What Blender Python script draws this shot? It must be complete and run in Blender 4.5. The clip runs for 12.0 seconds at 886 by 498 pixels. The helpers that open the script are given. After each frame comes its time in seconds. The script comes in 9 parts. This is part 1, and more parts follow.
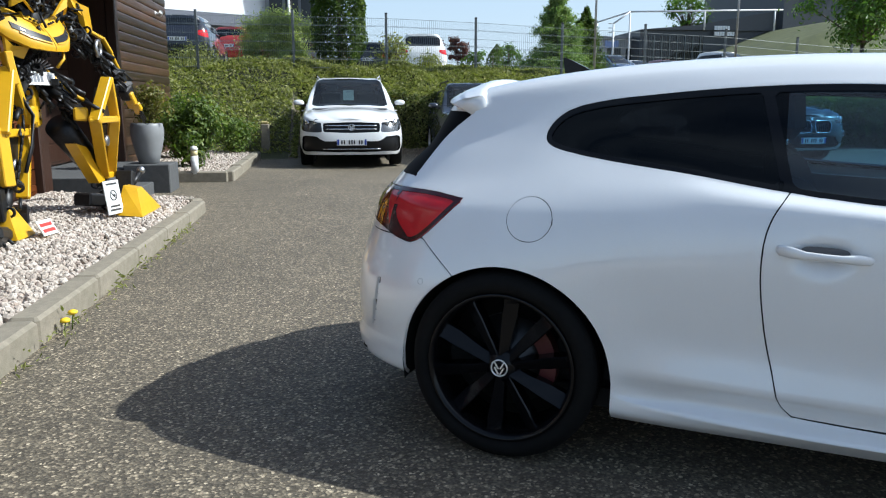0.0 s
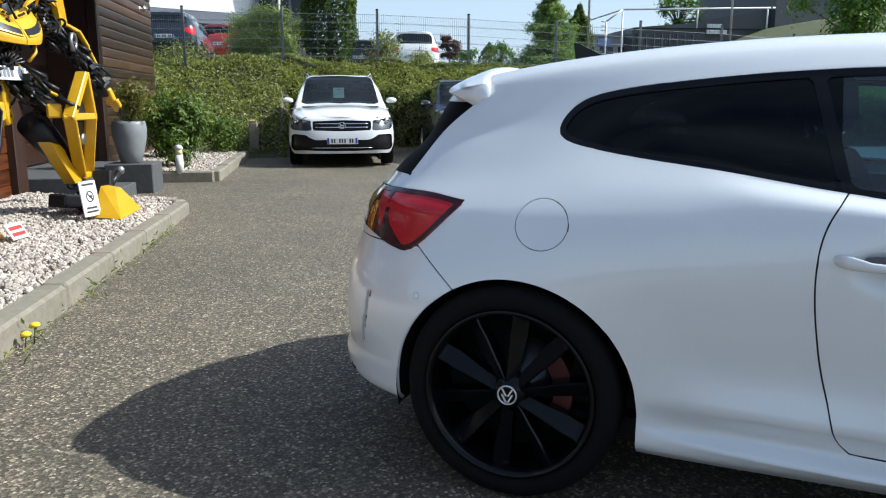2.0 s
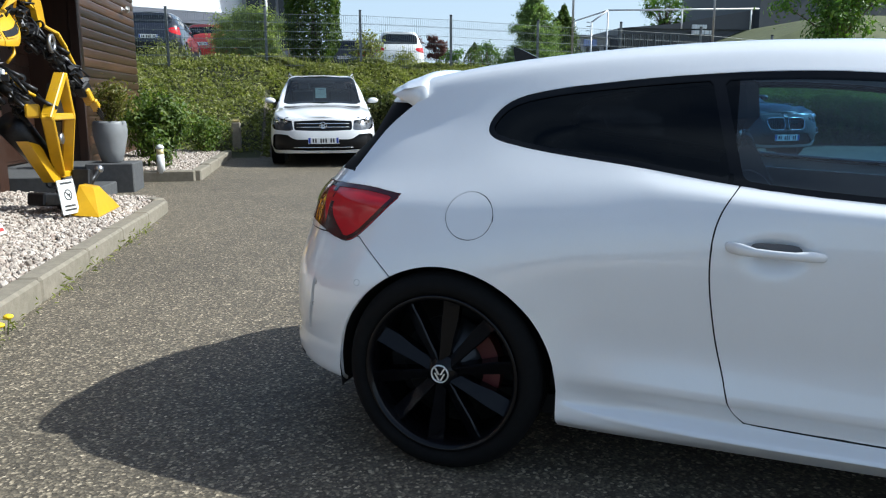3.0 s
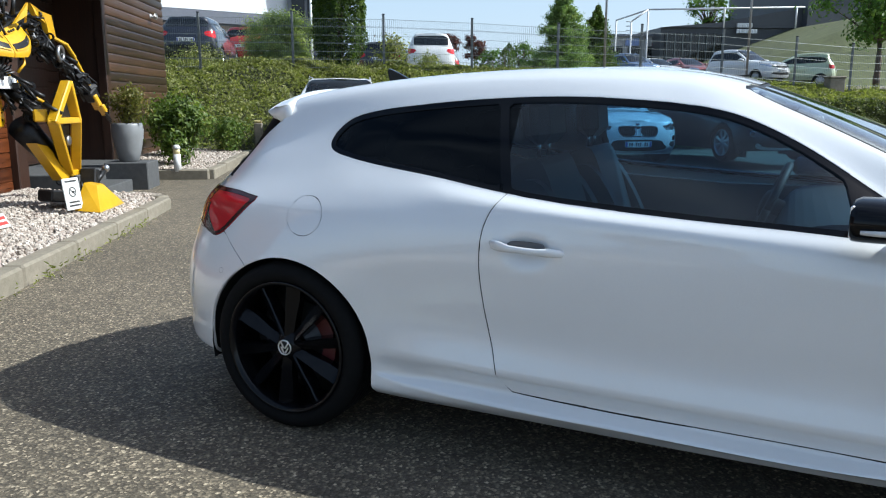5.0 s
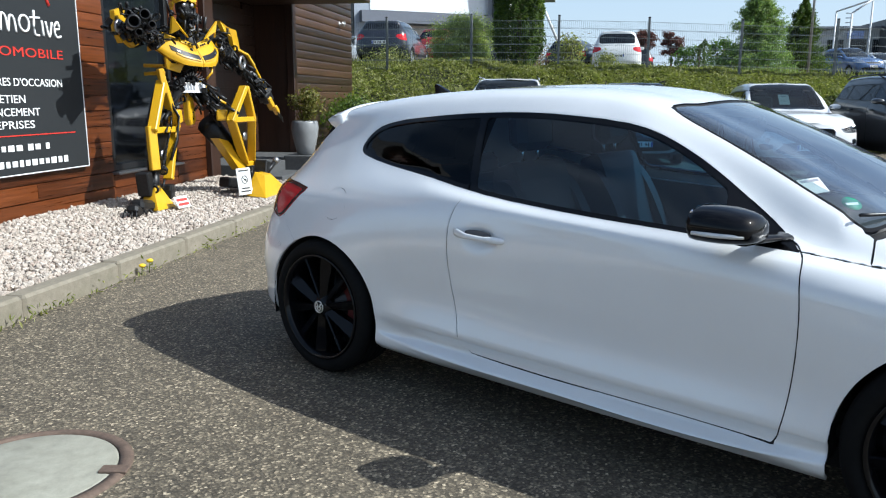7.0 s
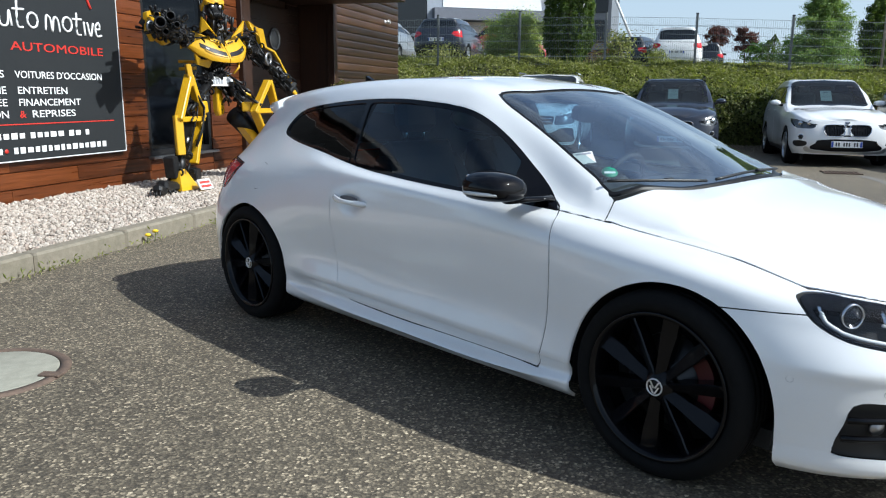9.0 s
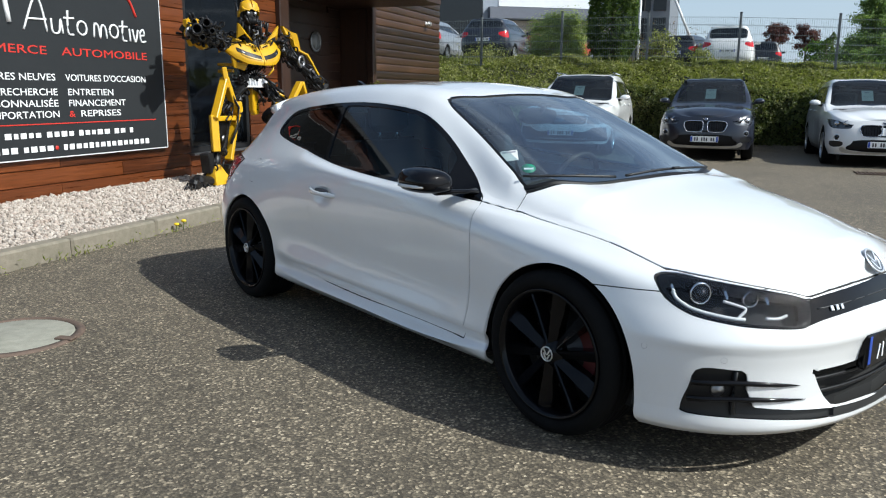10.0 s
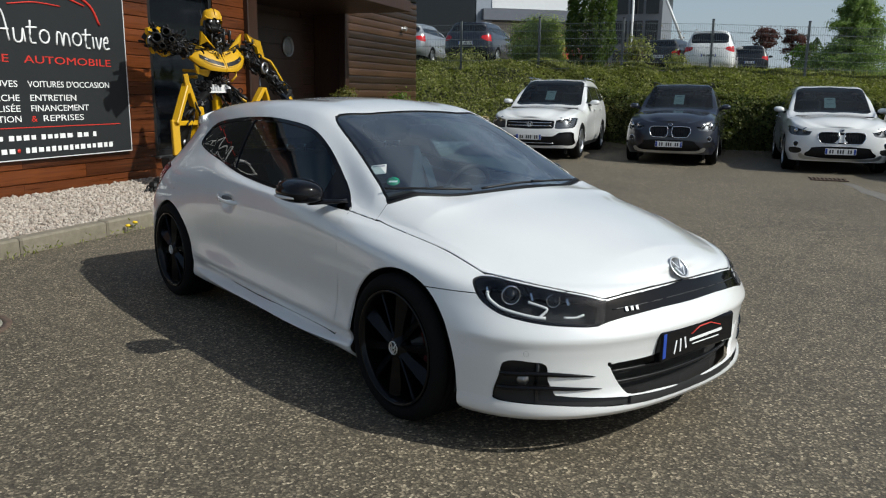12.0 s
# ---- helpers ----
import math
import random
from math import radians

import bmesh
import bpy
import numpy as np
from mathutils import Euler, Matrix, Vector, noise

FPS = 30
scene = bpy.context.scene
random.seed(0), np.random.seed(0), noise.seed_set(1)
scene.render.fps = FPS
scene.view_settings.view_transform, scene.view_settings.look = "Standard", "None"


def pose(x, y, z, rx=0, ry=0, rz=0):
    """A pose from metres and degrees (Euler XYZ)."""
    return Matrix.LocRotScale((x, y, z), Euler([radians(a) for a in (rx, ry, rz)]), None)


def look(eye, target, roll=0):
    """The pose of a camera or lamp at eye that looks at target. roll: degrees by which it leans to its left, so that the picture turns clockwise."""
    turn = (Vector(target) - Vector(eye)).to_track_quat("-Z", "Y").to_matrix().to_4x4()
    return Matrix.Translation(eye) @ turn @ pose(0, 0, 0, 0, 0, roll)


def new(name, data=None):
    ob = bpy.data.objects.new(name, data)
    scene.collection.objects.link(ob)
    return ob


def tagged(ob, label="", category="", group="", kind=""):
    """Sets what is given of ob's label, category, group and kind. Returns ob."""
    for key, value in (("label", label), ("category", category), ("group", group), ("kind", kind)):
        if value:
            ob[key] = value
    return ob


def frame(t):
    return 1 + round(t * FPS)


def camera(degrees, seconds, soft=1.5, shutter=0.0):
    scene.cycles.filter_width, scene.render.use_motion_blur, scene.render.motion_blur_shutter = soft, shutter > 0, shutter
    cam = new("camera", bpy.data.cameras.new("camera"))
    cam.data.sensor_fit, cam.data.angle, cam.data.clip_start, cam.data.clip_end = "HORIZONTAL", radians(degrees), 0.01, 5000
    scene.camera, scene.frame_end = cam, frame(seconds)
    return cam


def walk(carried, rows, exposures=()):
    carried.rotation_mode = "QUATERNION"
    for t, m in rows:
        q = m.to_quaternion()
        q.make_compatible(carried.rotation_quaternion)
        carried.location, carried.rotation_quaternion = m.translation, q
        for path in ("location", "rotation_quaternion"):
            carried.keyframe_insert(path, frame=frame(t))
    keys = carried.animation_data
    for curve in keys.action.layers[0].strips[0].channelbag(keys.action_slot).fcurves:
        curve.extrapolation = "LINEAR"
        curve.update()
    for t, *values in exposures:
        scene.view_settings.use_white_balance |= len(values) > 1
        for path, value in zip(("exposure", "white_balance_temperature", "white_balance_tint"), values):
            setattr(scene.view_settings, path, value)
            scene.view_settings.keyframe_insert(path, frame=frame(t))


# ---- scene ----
cam = camera(60.4, 12.0, 1.15)
PATH = [
    (0, (0.739, -3.199, 1.185), (-0.003, -1.38, 0.812), -0.0),
    (0.5, (0.624, -3.09, 1.137), (-0.116, -1.269, 0.764), 0.1),
    (1, (0.541, -2.989, 1.139), (-0.198, -1.169, 0.763), 0.0),
    (1.5, (0.543, -2.945, 1.151), (-0.195, -1.124, 0.776), 0.2),
    (2, (0.597, -2.904, 1.154), (-0.126, -1.077, 0.779), -0.1),
    (2.5, (0.693, -2.896, 1.153), (-0.016, -1.064, 0.777), -0.2),
    (3, (0.818, -3.013, 1.156), (0.12, -1.177, 0.781), -0.1),
    (3.2, (0.897, -3.065, 1.154), (0.193, -1.23, 0.783), 0.0),
    (5, (1.675, -3.133, 1.227), (0.86, -1.346, 0.848), 0.0),
    (5.5, (1.92, -3.141, 1.256), (1.057, -1.377, 0.876), 0.2),
    (6, (2.153, -3.13, 1.272), (1.14, -1.449, 0.886), 0.4),
    (6.5, (2.397, -3.196, 1.288), (1.233, -1.617, 0.898), 0.4),
    (7, (2.684, -3.219, 1.301), (1.436, -1.706, 0.912), 0.2),
    (7.2, (2.8, -3.196, 1.305), (1.53, -1.7, 0.915), 0.1),
    (8.8, (3.67, -3.09, 1.274), (2.295, -1.694, 0.874), 0.3),
    (9, (3.785, -3.058, 1.267), (2.385, -1.686, 0.869), 0.4),
    (9.5, (4.079, -3.003, 1.289), (2.61, -1.707, 0.886), 0.5),
    (10, (4.45, -2.979, 1.301), (2.947, -1.722, 0.898), 0.4),
    (10.5, (4.743, -2.858, 1.303), (3.224, -1.62, 0.9), 0.3),
    (11, (4.972, -2.768, 1.329), (3.441, -1.545, 0.925), 0.3),
    (11.5, (5.081, -2.736, 1.378), (3.545, -1.52, 0.974), 0.5),
    (12, (5.105, -2.732, 1.404), (3.602, -1.476, 1.0), 0.8),
]
walk(cam, [(t, look(eye, target, roll)) for t, eye, target, roll in PATH],
     ((0, 0.55, 5640, 4), (3.0, 0.56, 5640, 4), (7.0, 0.52, 5640, 4), (9.0, 0.40, 5680, 4), (10.0, 0.25, 5800, 4), (11.0, 0.0, 5950, 4), (12.0, -0.28, 6050, 4)))

# ---- daylight: a high, slightly hazy morning sun ----
SUN_WAY = Vector((1.0, 0.48, 1.0)).normalized()
world = bpy.data.worlds.new("sky")
scene.world = world
world.use_nodes = True
wn = world.node_tree.nodes
sky = wn.new("ShaderNodeTexSky")
sky.sky_type, sky.sun_disc = "NISHITA", False
sky.sun_elevation, sky.sun_rotation = math.asin(SUN_WAY.z), math.atan2(SUN_WAY.x, SUN_WAY.y)
sky.altitude, sky.air_density, sky.dust_density, sky.ozone_density = 200, 1.05, 3.2, 1.3
wn["Background"].inputs[1].default_value = 0.102
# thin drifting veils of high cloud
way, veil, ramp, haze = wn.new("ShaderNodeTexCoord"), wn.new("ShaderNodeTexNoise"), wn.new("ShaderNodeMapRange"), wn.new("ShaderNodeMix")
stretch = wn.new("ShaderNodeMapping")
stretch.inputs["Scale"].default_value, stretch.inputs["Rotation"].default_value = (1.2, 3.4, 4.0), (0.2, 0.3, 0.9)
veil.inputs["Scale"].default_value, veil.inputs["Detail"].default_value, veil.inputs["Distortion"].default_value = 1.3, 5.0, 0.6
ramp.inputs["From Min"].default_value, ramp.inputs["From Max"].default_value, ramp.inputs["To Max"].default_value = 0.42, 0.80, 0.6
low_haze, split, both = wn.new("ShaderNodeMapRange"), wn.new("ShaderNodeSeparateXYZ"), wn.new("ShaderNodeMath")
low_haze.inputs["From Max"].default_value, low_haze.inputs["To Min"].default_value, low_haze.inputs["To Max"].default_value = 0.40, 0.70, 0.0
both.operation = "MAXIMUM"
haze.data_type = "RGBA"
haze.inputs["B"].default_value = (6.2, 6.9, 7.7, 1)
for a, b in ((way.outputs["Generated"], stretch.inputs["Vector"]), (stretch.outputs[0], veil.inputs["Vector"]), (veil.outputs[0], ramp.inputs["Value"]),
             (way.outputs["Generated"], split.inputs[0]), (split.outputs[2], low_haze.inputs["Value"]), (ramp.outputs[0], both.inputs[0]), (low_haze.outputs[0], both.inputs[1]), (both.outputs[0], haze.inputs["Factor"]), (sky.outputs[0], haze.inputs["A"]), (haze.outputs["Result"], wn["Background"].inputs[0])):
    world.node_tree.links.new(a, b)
sun_lamp = bpy.data.lights.new("sun", "SUN")
sun_lamp.energy, sun_lamp.angle, sun_lamp.color = 5.0, radians(0.55), (1.0, 0.94, 0.85)
sun = new("sun", sun_lamp)
sun.matrix_world = Matrix.Translation((20, 12, 25)) @ SUN_WAY.to_track_quat("Z", "Y").to_matrix().to_4x4()

# ---- materials ----
class Nodes:
    def __init__(self, name):
        self.m = bpy.data.materials.new(name)
        self.m.use_nodes = True
        self.t = self.m.node_tree
        self.b = self.t.nodes["Principled BSDF"]

    def node(self, kind, **ins):
        n = self.t.nodes.new("ShaderNode" + kind)
        for k, v in ins.items():
            self.put(n.inputs[k.replace("_", " ")], v)
        return n

    def put(self, socket, v):
        if isinstance(v, bpy.types.NodeSocket):
            self.t.links.new(v, socket)
        else:
            socket.default_value = v

    def set(self, **ins):
        for k, v in ins.items():
            self.put(self.b.inputs[k.replace("_", " ")], v)
        return self

    def coords(self, scale=(1, 1, 1), source="Object"):
        tc = self.t.nodes.new("ShaderNodeTexCoord")
        mp = self.t.nodes.new("ShaderNodeMapping")
        mp.inputs["Scale"].default_value = scale
        self.t.links.new(tc.outputs[source], mp.inputs["Vector"])
        return mp.outputs[0]

    def noise(self, scale, detail=4, rough=0.6, vec=None):
        n = self.node("TexNoise", Scale=scale, Detail=detail, Roughness=rough)
        if vec is not None:
            self.put(n.inputs["Vector"], vec)
        return n.outputs["Fac"]

    def voronoi(self, scale, vec=None, out="Distance"):
        n = self.node("TexVoronoi", Scale=scale)
        if vec is not None:
            self.put(n.inputs["Vector"], vec)
        return n.outputs[out]

    def ramp(self, fac, *stops):
        n = self.node("ValToRGB", Fac=fac)
        while len(n.color_ramp.elements) < len(stops):
            n.color_ramp.elements.new(0.5)
        for e, (p, c) in zip(n.color_ramp.elements, stops):
            e.position = p
            e.color = (*c, 1) if isinstance(c, tuple) else (c, c, c, 1)
        return n.outputs[0]

    def mix(self, fac, a, b, how="MIX"):
        n = self.t.nodes.new("ShaderNodeMix")
        n.data_type, n.blend_type = "RGBA", how
        self.put(n.inputs[0], fac)
        self.put(n.inputs[6], (*a, 1) if isinstance(a, tuple) else a)
        self.put(n.inputs[7], (*b, 1) if isinstance(b, tuple) else b)
        return n.outputs[2]

    def math(self, op, a, b=0.5):
        n = self.t.nodes.new("ShaderNodeMath")
        n.operation = op
        self.put(n.inputs[0], a)
        self.put(n.inputs[1], b)
        return n.outputs[0]

    def bump(self, height, strength=0.3, distance=0.01):
        n = self.node("Bump", Strength=strength, Distance=distance, Height=height)
        self.put(self.b.inputs["Normal"], n.outputs[0])
        return self

    def rand(self):
        return self.node("ObjectInfo").outputs["Random"]

    def island(self):
        return self.node("NewGeometry").outputs["Random Per Island"]


def plain(name, color, rough=0.5, metal=0.0, coat=0.0, grain=0.12, scale=30, bump=0.0, **more):
    """A surface of one colour with fine grain and soft larger variation."""
    n = Nodes(name)
    v = n.coords()
    f = n.mix(0.5, n.noise(scale, 4, vec=v), n.noise(scale * 0.12, 3, vec=v))
    lo, hi = tuple(c * (1 - grain) for c in color), tuple(min(1, c * (1 + grain)) for c in color)
    n.set(Base_Color=n.ramp(f, (0.3, lo), (0.7, hi)), Roughness=rough, Metallic=metal, Coat_Weight=coat, Coat_Roughness=0.04)
    if bump:
        n.bump(n.noise(scale, 5, vec=v), bump, 0.004)
    for k, x in more.items():
        n.set(**{k: x})
    return n.m


def paint_mat(name, color, flake=0.06, metal=0.0, ior=1.5):
    """Clear-coated car paint with fine flake and a little road film low down in patches."""
    n = Nodes(name)
    v = n.coords()
    film = n.ramp(n.noise(5, 5, vec=v), (0.35, 0.0), (0.8, 1.0))
    lo, hi = tuple(c * (1 - flake) for c in color), tuple(min(1, c * (1 + flake)) for c in color)
    base = n.ramp(n.noise(900, 2, vec=v), (0.35, lo), (0.65, hi))
    n.set(Base_Color=n.mix(n.math("MULTIPLY", film, 0.08 * max(color) + 0.002), base, (0.35, 0.33, 0.3)), Metallic=metal, Roughness=0.32, Coat_Weight=1.0,
          Coat_Roughness=n.math("MULTIPLY", film, 0.03), Coat_IOR=ior)
    return n.m


def glass_mat(name, tint, keep, rough=0.0, ior=1.6, power=5.0, dust_haze=0.0):
    """A thin tinted pane: part lets light through, the surface mirrors."""
    n = Nodes(name)
    n.t.nodes.remove(n.b)
    out = n.t.nodes["Material Output"]
    clear, gloss, lw = n.node("BsdfTransparent", Color=(*[c * keep for c in tint], 1)), n.node("BsdfGlossy", Color=(1, 1, 1, 1), Roughness=0.01 + rough), n.node("LayerWeight", Blend=0.5)
    f0 = ((ior - 1) / (ior + 1)) ** 2
    gloss_part = n.math("ADD", n.math("MULTIPLY", n.math("POWER", lw.outputs["Facing"], power), 1 - f0), f0)
    mx = n.node("MixShader")
    n.put(mx.inputs[0], gloss_part)
    n.put(mx.inputs[1], clear.outputs[0])
    if dust_haze:
        # a thin pale film: dust, plus haze painted in for the sky's reflection
        film = n.node("MixShader")
        n.put(film.inputs[0], n.ramp(n.noise(9, 4, vec=n.coords()), (0.3, dust_haze * 0.7), (0.7, dust_haze * 1.3)))
        n.put(film.inputs[1], clear.outputs[0])
        n.put(film.inputs[2], n.node("BsdfDiffuse", Color=(0.62, 0.62, 0.60, 1)).outputs[0])
        n.put(mx.inputs[1], film.outputs[0])
    n.put(mx.inputs[2], gloss.outputs[0])
    n.put(out.inputs[0], mx.outputs[0])
    return n.m


def asphalt_mat():
    n = Nodes("asphalt")
    v = n.coords()
    cell = n.node("TexVoronoi", Scale=95.0)
    n.put(cell.inputs["Vector"], v)
    stone = n.ramp(cell.outputs["Color"], (0.0, (0.06, 0.056, 0.051)), (0.45, (0.115, 0.107, 0.094)), (0.72, (0.21, 0.196, 0.170)), (0.88, (0.47, 0.44, 0.385)), (1.0, (0.74, 0.71, 0.64)))
    big = n.ramp(n.noise(0.55, 5, 0.65, vec=v), (0.3, 1.0), (0.7, 1.5))
    mid = n.ramp(n.noise(6, 4, vec=v), (0.3, 0.86), (0.7, 1.12))
    crack = n.node("TexVoronoi", Scale=0.42)
    crack.feature = "DISTANCE_TO_EDGE"
    wob = n.mix(0.12, v, n.node("TexNoise", Scale=3.0, Vector=v).outputs["Color"], "LINEAR_LIGHT")
    n.put(crack.inputs["Vector"], wob)
    joint = n.ramp(n.voronoi(95, v), (0.0, 1.0), (0.55, 0.55))
    col = n.mix(1.0, n.mix(1.0, n.mix(1.0, stone, big, "MULTIPLY"), mid, "MULTIPLY"), joint, "MULTIPLY")
    n.set(Base_Color=n.mix(1.0, col, (0.93, 0.82, 0.645), "MULTIPLY"), Roughness=n.ramp(n.noise(40, 3, vec=v), (0.3, 0.62), (0.7, 0.9)))
    n.bump(n.mix(0.7, n.noise(50, 3, vec=v), n.voronoi(95, v)), 0.55, 0.006)
    return n.m


def wood_mat(name, base, dark, gloss=0.45, axis=0):
    """Stained boards with grain along one axis; every board a little different."""
    n = Nodes(name)
    sc = [40.0, 40.0, 40.0]
    sc[axis] = 1.6
    v = n.coords(tuple(sc))
    r = n.rand()
    shift = n.node("VectorMath")
    n.put(shift.inputs[0], v)
    comb = n.node("CombineXYZ", X=n.math("MULTIPLY", r, 37.0), Y=n.math("MULTIPLY", r, 91.0), Z=n.math("MULTIPLY", r, 53.0))
    n.put(shift.inputs[1], comb.outputs[0])
    g = n.noise(1.0, 6, 0.65, vec=shift.outputs[0])
    big = n.noise(0.9, 3, vec=n.coords())
    tone = n.ramp(n.math("ADD", n.math("MULTIPLY", g, 0.75), n.math("MULTIPLY", n.math("SUBTRACT", r, 0.5), 0.3)), (0.2, dark), (0.62, base), (0.85, tuple(c * 1.35 for c in base)))
    n.set(Base_Color=n.mix(n.ramp(big, (0.35, 0.0), (0.75, 0.45)), tone, dark), Roughness=n.ramp(g, (0.3, gloss - 0.1), (0.8, gloss + 0.15)))
    n.bump(g, 0.25, 0.004)
    return n.m


def leaf_mat(name, a, b, c=None):
    n = Nodes(name)
    r = n.island()
    col = n.ramp(r, (0.0, a), (0.7, b), (1.0, c or b))
    patch = n.ramp(n.noise(1.3, 3, vec=n.coords()), (0.3, 0.75), (0.7, 1.2))
    n.set(Base_Color=n.mix(1.0, col, patch, "MULTIPLY"), Roughness=0.5, Specular_IOR_Level=0.35)
    tr = n.node("BsdfTranslucent", Color=n.mix(1.0, col, (1.3, 1.5, 0.5), "MULTIPLY"))
    mx = n.node("MixShader", Fac=0.40)
    n.put(mx.inputs[1], n.b.outputs[0])
    n.put(mx.inputs[2], tr.outputs[0])
    n.put(n.t.nodes["Material Output"].inputs[0], mx.outputs[0])
    return n.m


def stone_mat(name, *cols):
    n = Nodes(name)
    r = n.island()
    stops = [(i / (len(cols) - 1), c) for i, c in enumerate(cols)]
    v = n.coords()
    n.set(Base_Color=n.mix(1.0, n.ramp(r, *stops), n.ramp(n.noise(60, 4, vec=v), (0.3, 0.8), (0.7, 1.1)), "MULTIPLY"), Roughness=0.85)
    n.bump(n.noise(120, 4, vec=v), 0.4, 0.003)
    return n.m


def concrete_mat(name, color, moss=0.35):
    n = Nodes(name)
    v = n.coords()
    f = n.noise(14, 7, 0.7, vec=v)
    speck = n.ramp(n.voronoi(160, v), (0.0, 0.82), (0.35, 1.05))
    base = n.mix(1.0, n.ramp(f, (0.25, tuple(c * 0.62 for c in color)), (0.7, color)), speck, "MULTIPLY")
    patch = n.ramp(n.noise(2.2, 5, 0.7, vec=v), (0.48, 0.0), (0.75, moss))
    n.set(Base_Color=n.mix(patch, base, (0.10, 0.095, 0.06)), Roughness=0.9)
    n.bump(f, 0.5, 0.006)
    return n.m


M_ASPHALT = asphalt_mat()
M_WHITE = paint_mat("pearl_white_paint", (0.76, 0.762, 0.76), 0.06, 0.07, 1.6)
M_WHITE2 = paint_mat("white_paint", (0.74, 0.74, 0.735))
M_GREY_CAR = paint_mat("mineral_grey_paint", (0.008, 0.010, 0.019), 0.2, 0.0, 1.42)
M_BLACK_CAR = paint_mat("black_paint", (0.006, 0.0065, 0.008), 0.2, 0.0, 1.38)
M_RED_CAR = paint_mat("red_paint", (0.45, 0.03, 0.025))
M_SILVER_CAR = paint_mat("silver_paint", (0.38, 0.40, 0.42), 0.12, 0.6)
M_BLUE_CAR = paint_mat("dark_blue_paint", (0.05, 0.10, 0.22), 0.15, 0.3)
M_GREEN_CAR = paint_mat("pale_green_paint", (0.50, 0.56, 0.38), 0.1, 0.3)
M_MAROON_CAR = paint_mat("maroon_paint", (0.22, 0.05, 0.05), 0.1, 0.2)
M_GLOSS_BLACK = plain("gloss_black_plastic", (0.004, 0.004, 0.005), 0.06, grain=0.05, Specular_IOR_Level=0.22)
M_FRIT = plain("black_window_border", (0.003, 0.003, 0.0035), 0.6, grain=0.05, Specular_IOR_Level=0.06)
M_TRIM = plain("black_trim", (0.009, 0.009, 0.0095), 0.42, grain=0.15, scale=200)
M_DARK = plain("dark_void", (0.006, 0.006, 0.006), 0.8)
M_TYRE = plain("tyre_rubber", (0.006, 0.006, 0.006), 0.8, grain=0.3, scale=60, bump=0.2, Specular_IOR_Level=0.12)
M_RIM = plain("gloss_black_alloy", (0.004, 0.004, 0.005), 0.12, grain=0.1, Specular_IOR_Level=0.22)
M_DISC = plain("dark_brake_steel", (0.05, 0.05, 0.052), 0.4, metal=0.8, scale=80)
M_BADGE = plain("bright_chrome_trim", (0.80, 0.81, 0.82), 0.28, metal=0.75, grain=0.03)
M_BADGE_FACE = plain("satin_badge_face", (0.30, 0.31, 0.33), 0.3, metal=0.9, grain=0.05)
M_SLATE = plain("grey_print", (0.25, 0.26, 0.30), 0.6)
M_TAIL_BAND = plain("brown_ribbed_lens", (0.16, 0.03, 0.008), 0.1, coat=1.0, grain=0.7, scale=40)
M_SILVER_RIM = plain("silver_alloy", (0.45, 0.46, 0.47), 0.3, metal=0.9)
M_CHROME = plain("chrome", (0.75, 0.76, 0.78), 0.12, metal=1.0, grain=0.03)
M_STEEL = plain("brushed_steel", (0.35, 0.35, 0.36), 0.38, metal=1.0, scale=80)
M_CALIPER = plain("red_caliper_paint", (0.075, 0.003, 0.004), 0.5)
M_TAIL = plain("red_tail_lens", (0.50, 0.008, 0.014), 0.15, coat=0.2, grain=0.25, scale=9)
M_TAIL_DARK = plain("dark_red_tail_lens", (0.03, 0.003, 0.004), 0.15, coat=0.2)
M_SATIN = plain("satin_black_trim", (0.007, 0.007, 0.008), 0.4, grain=0.05, Specular_IOR_Level=0.25)
M_LENS = glass_mat("clear_headlamp_lens", (0.97, 0.98, 1.0), 0.95, ior=1.4)
M_GLASS = glass_mat("green_tinted_glass", (0.82, 0.92, 0.93), 0.88, ior=1.75, power=2.4, dust_haze=0.018)
M_GLASS_SUV = glass_mat("parked_car_windscreen", (0.62, 0.82, 0.88), 0.45, ior=1.5, dust_haze=0.010)
M_GLASS_SIDE = glass_mat("side_glass", (0.44, 0.74, 0.96), 0.70, dust_haze=0.003)
M_GLASS_DARK = glass_mat("privacy_glass", (0.45, 0.5, 0.55), 0.10, ior=1.30)
M_SEAT = plain("black_leather", (0.008, 0.008, 0.009), 0.62, grain=0.2, scale=120, bump=0.15)
M_DASH = plain("dashboard_plastic", (0.028, 0.028, 0.03), 0.62, grain=0.2, scale=150, bump=0.1)
M_PLATE = plain("white_plate", (0.75, 0.75, 0.74), 0.35)
M_PLATE_BLUE = plain("plate_blue", (0.02, 0.06, 0.35), 0.35)
M_PAPER = plain("white_paper", (0.62, 0.62, 0.60), 0.7)
M_FAINT = plain("pale_grey_print", (0.45, 0.45, 0.46), 0.7)
M_INK = plain("dark_print", (0.03, 0.03, 0.03), 0.6)
M_GREEN_INK = plain("green_print", (0.01, 0.25, 0.13), 0.5)
M_RED_INK = plain("red_print", (0.55, 0.03, 0.02), 0.5)
M_WHITE_INK = plain("white_print", (0.8, 0.8, 0.8), 0.5)
M_REFLECTOR = plain("lamp_reflector", (0.62, 0.63, 0.65), 0.12, metal=1.0)
M_LAMP_BOWL = plain("grey_lamp_housing", (0.10, 0.105, 0.11), 0.3, metal=0.5, grain=0.2)
M_YELLOW = plain("yellow_painted_steel", (0.56, 0.315, 0.003), 0.38, coat=0.15, grain=0.1, scale=12)
M_BLACK_STEEL = plain("blackened_scrap_steel", (0.022, 0.022, 0.023), 0.42, metal=0.6, grain=0.5, scale=40, bump=0.3)
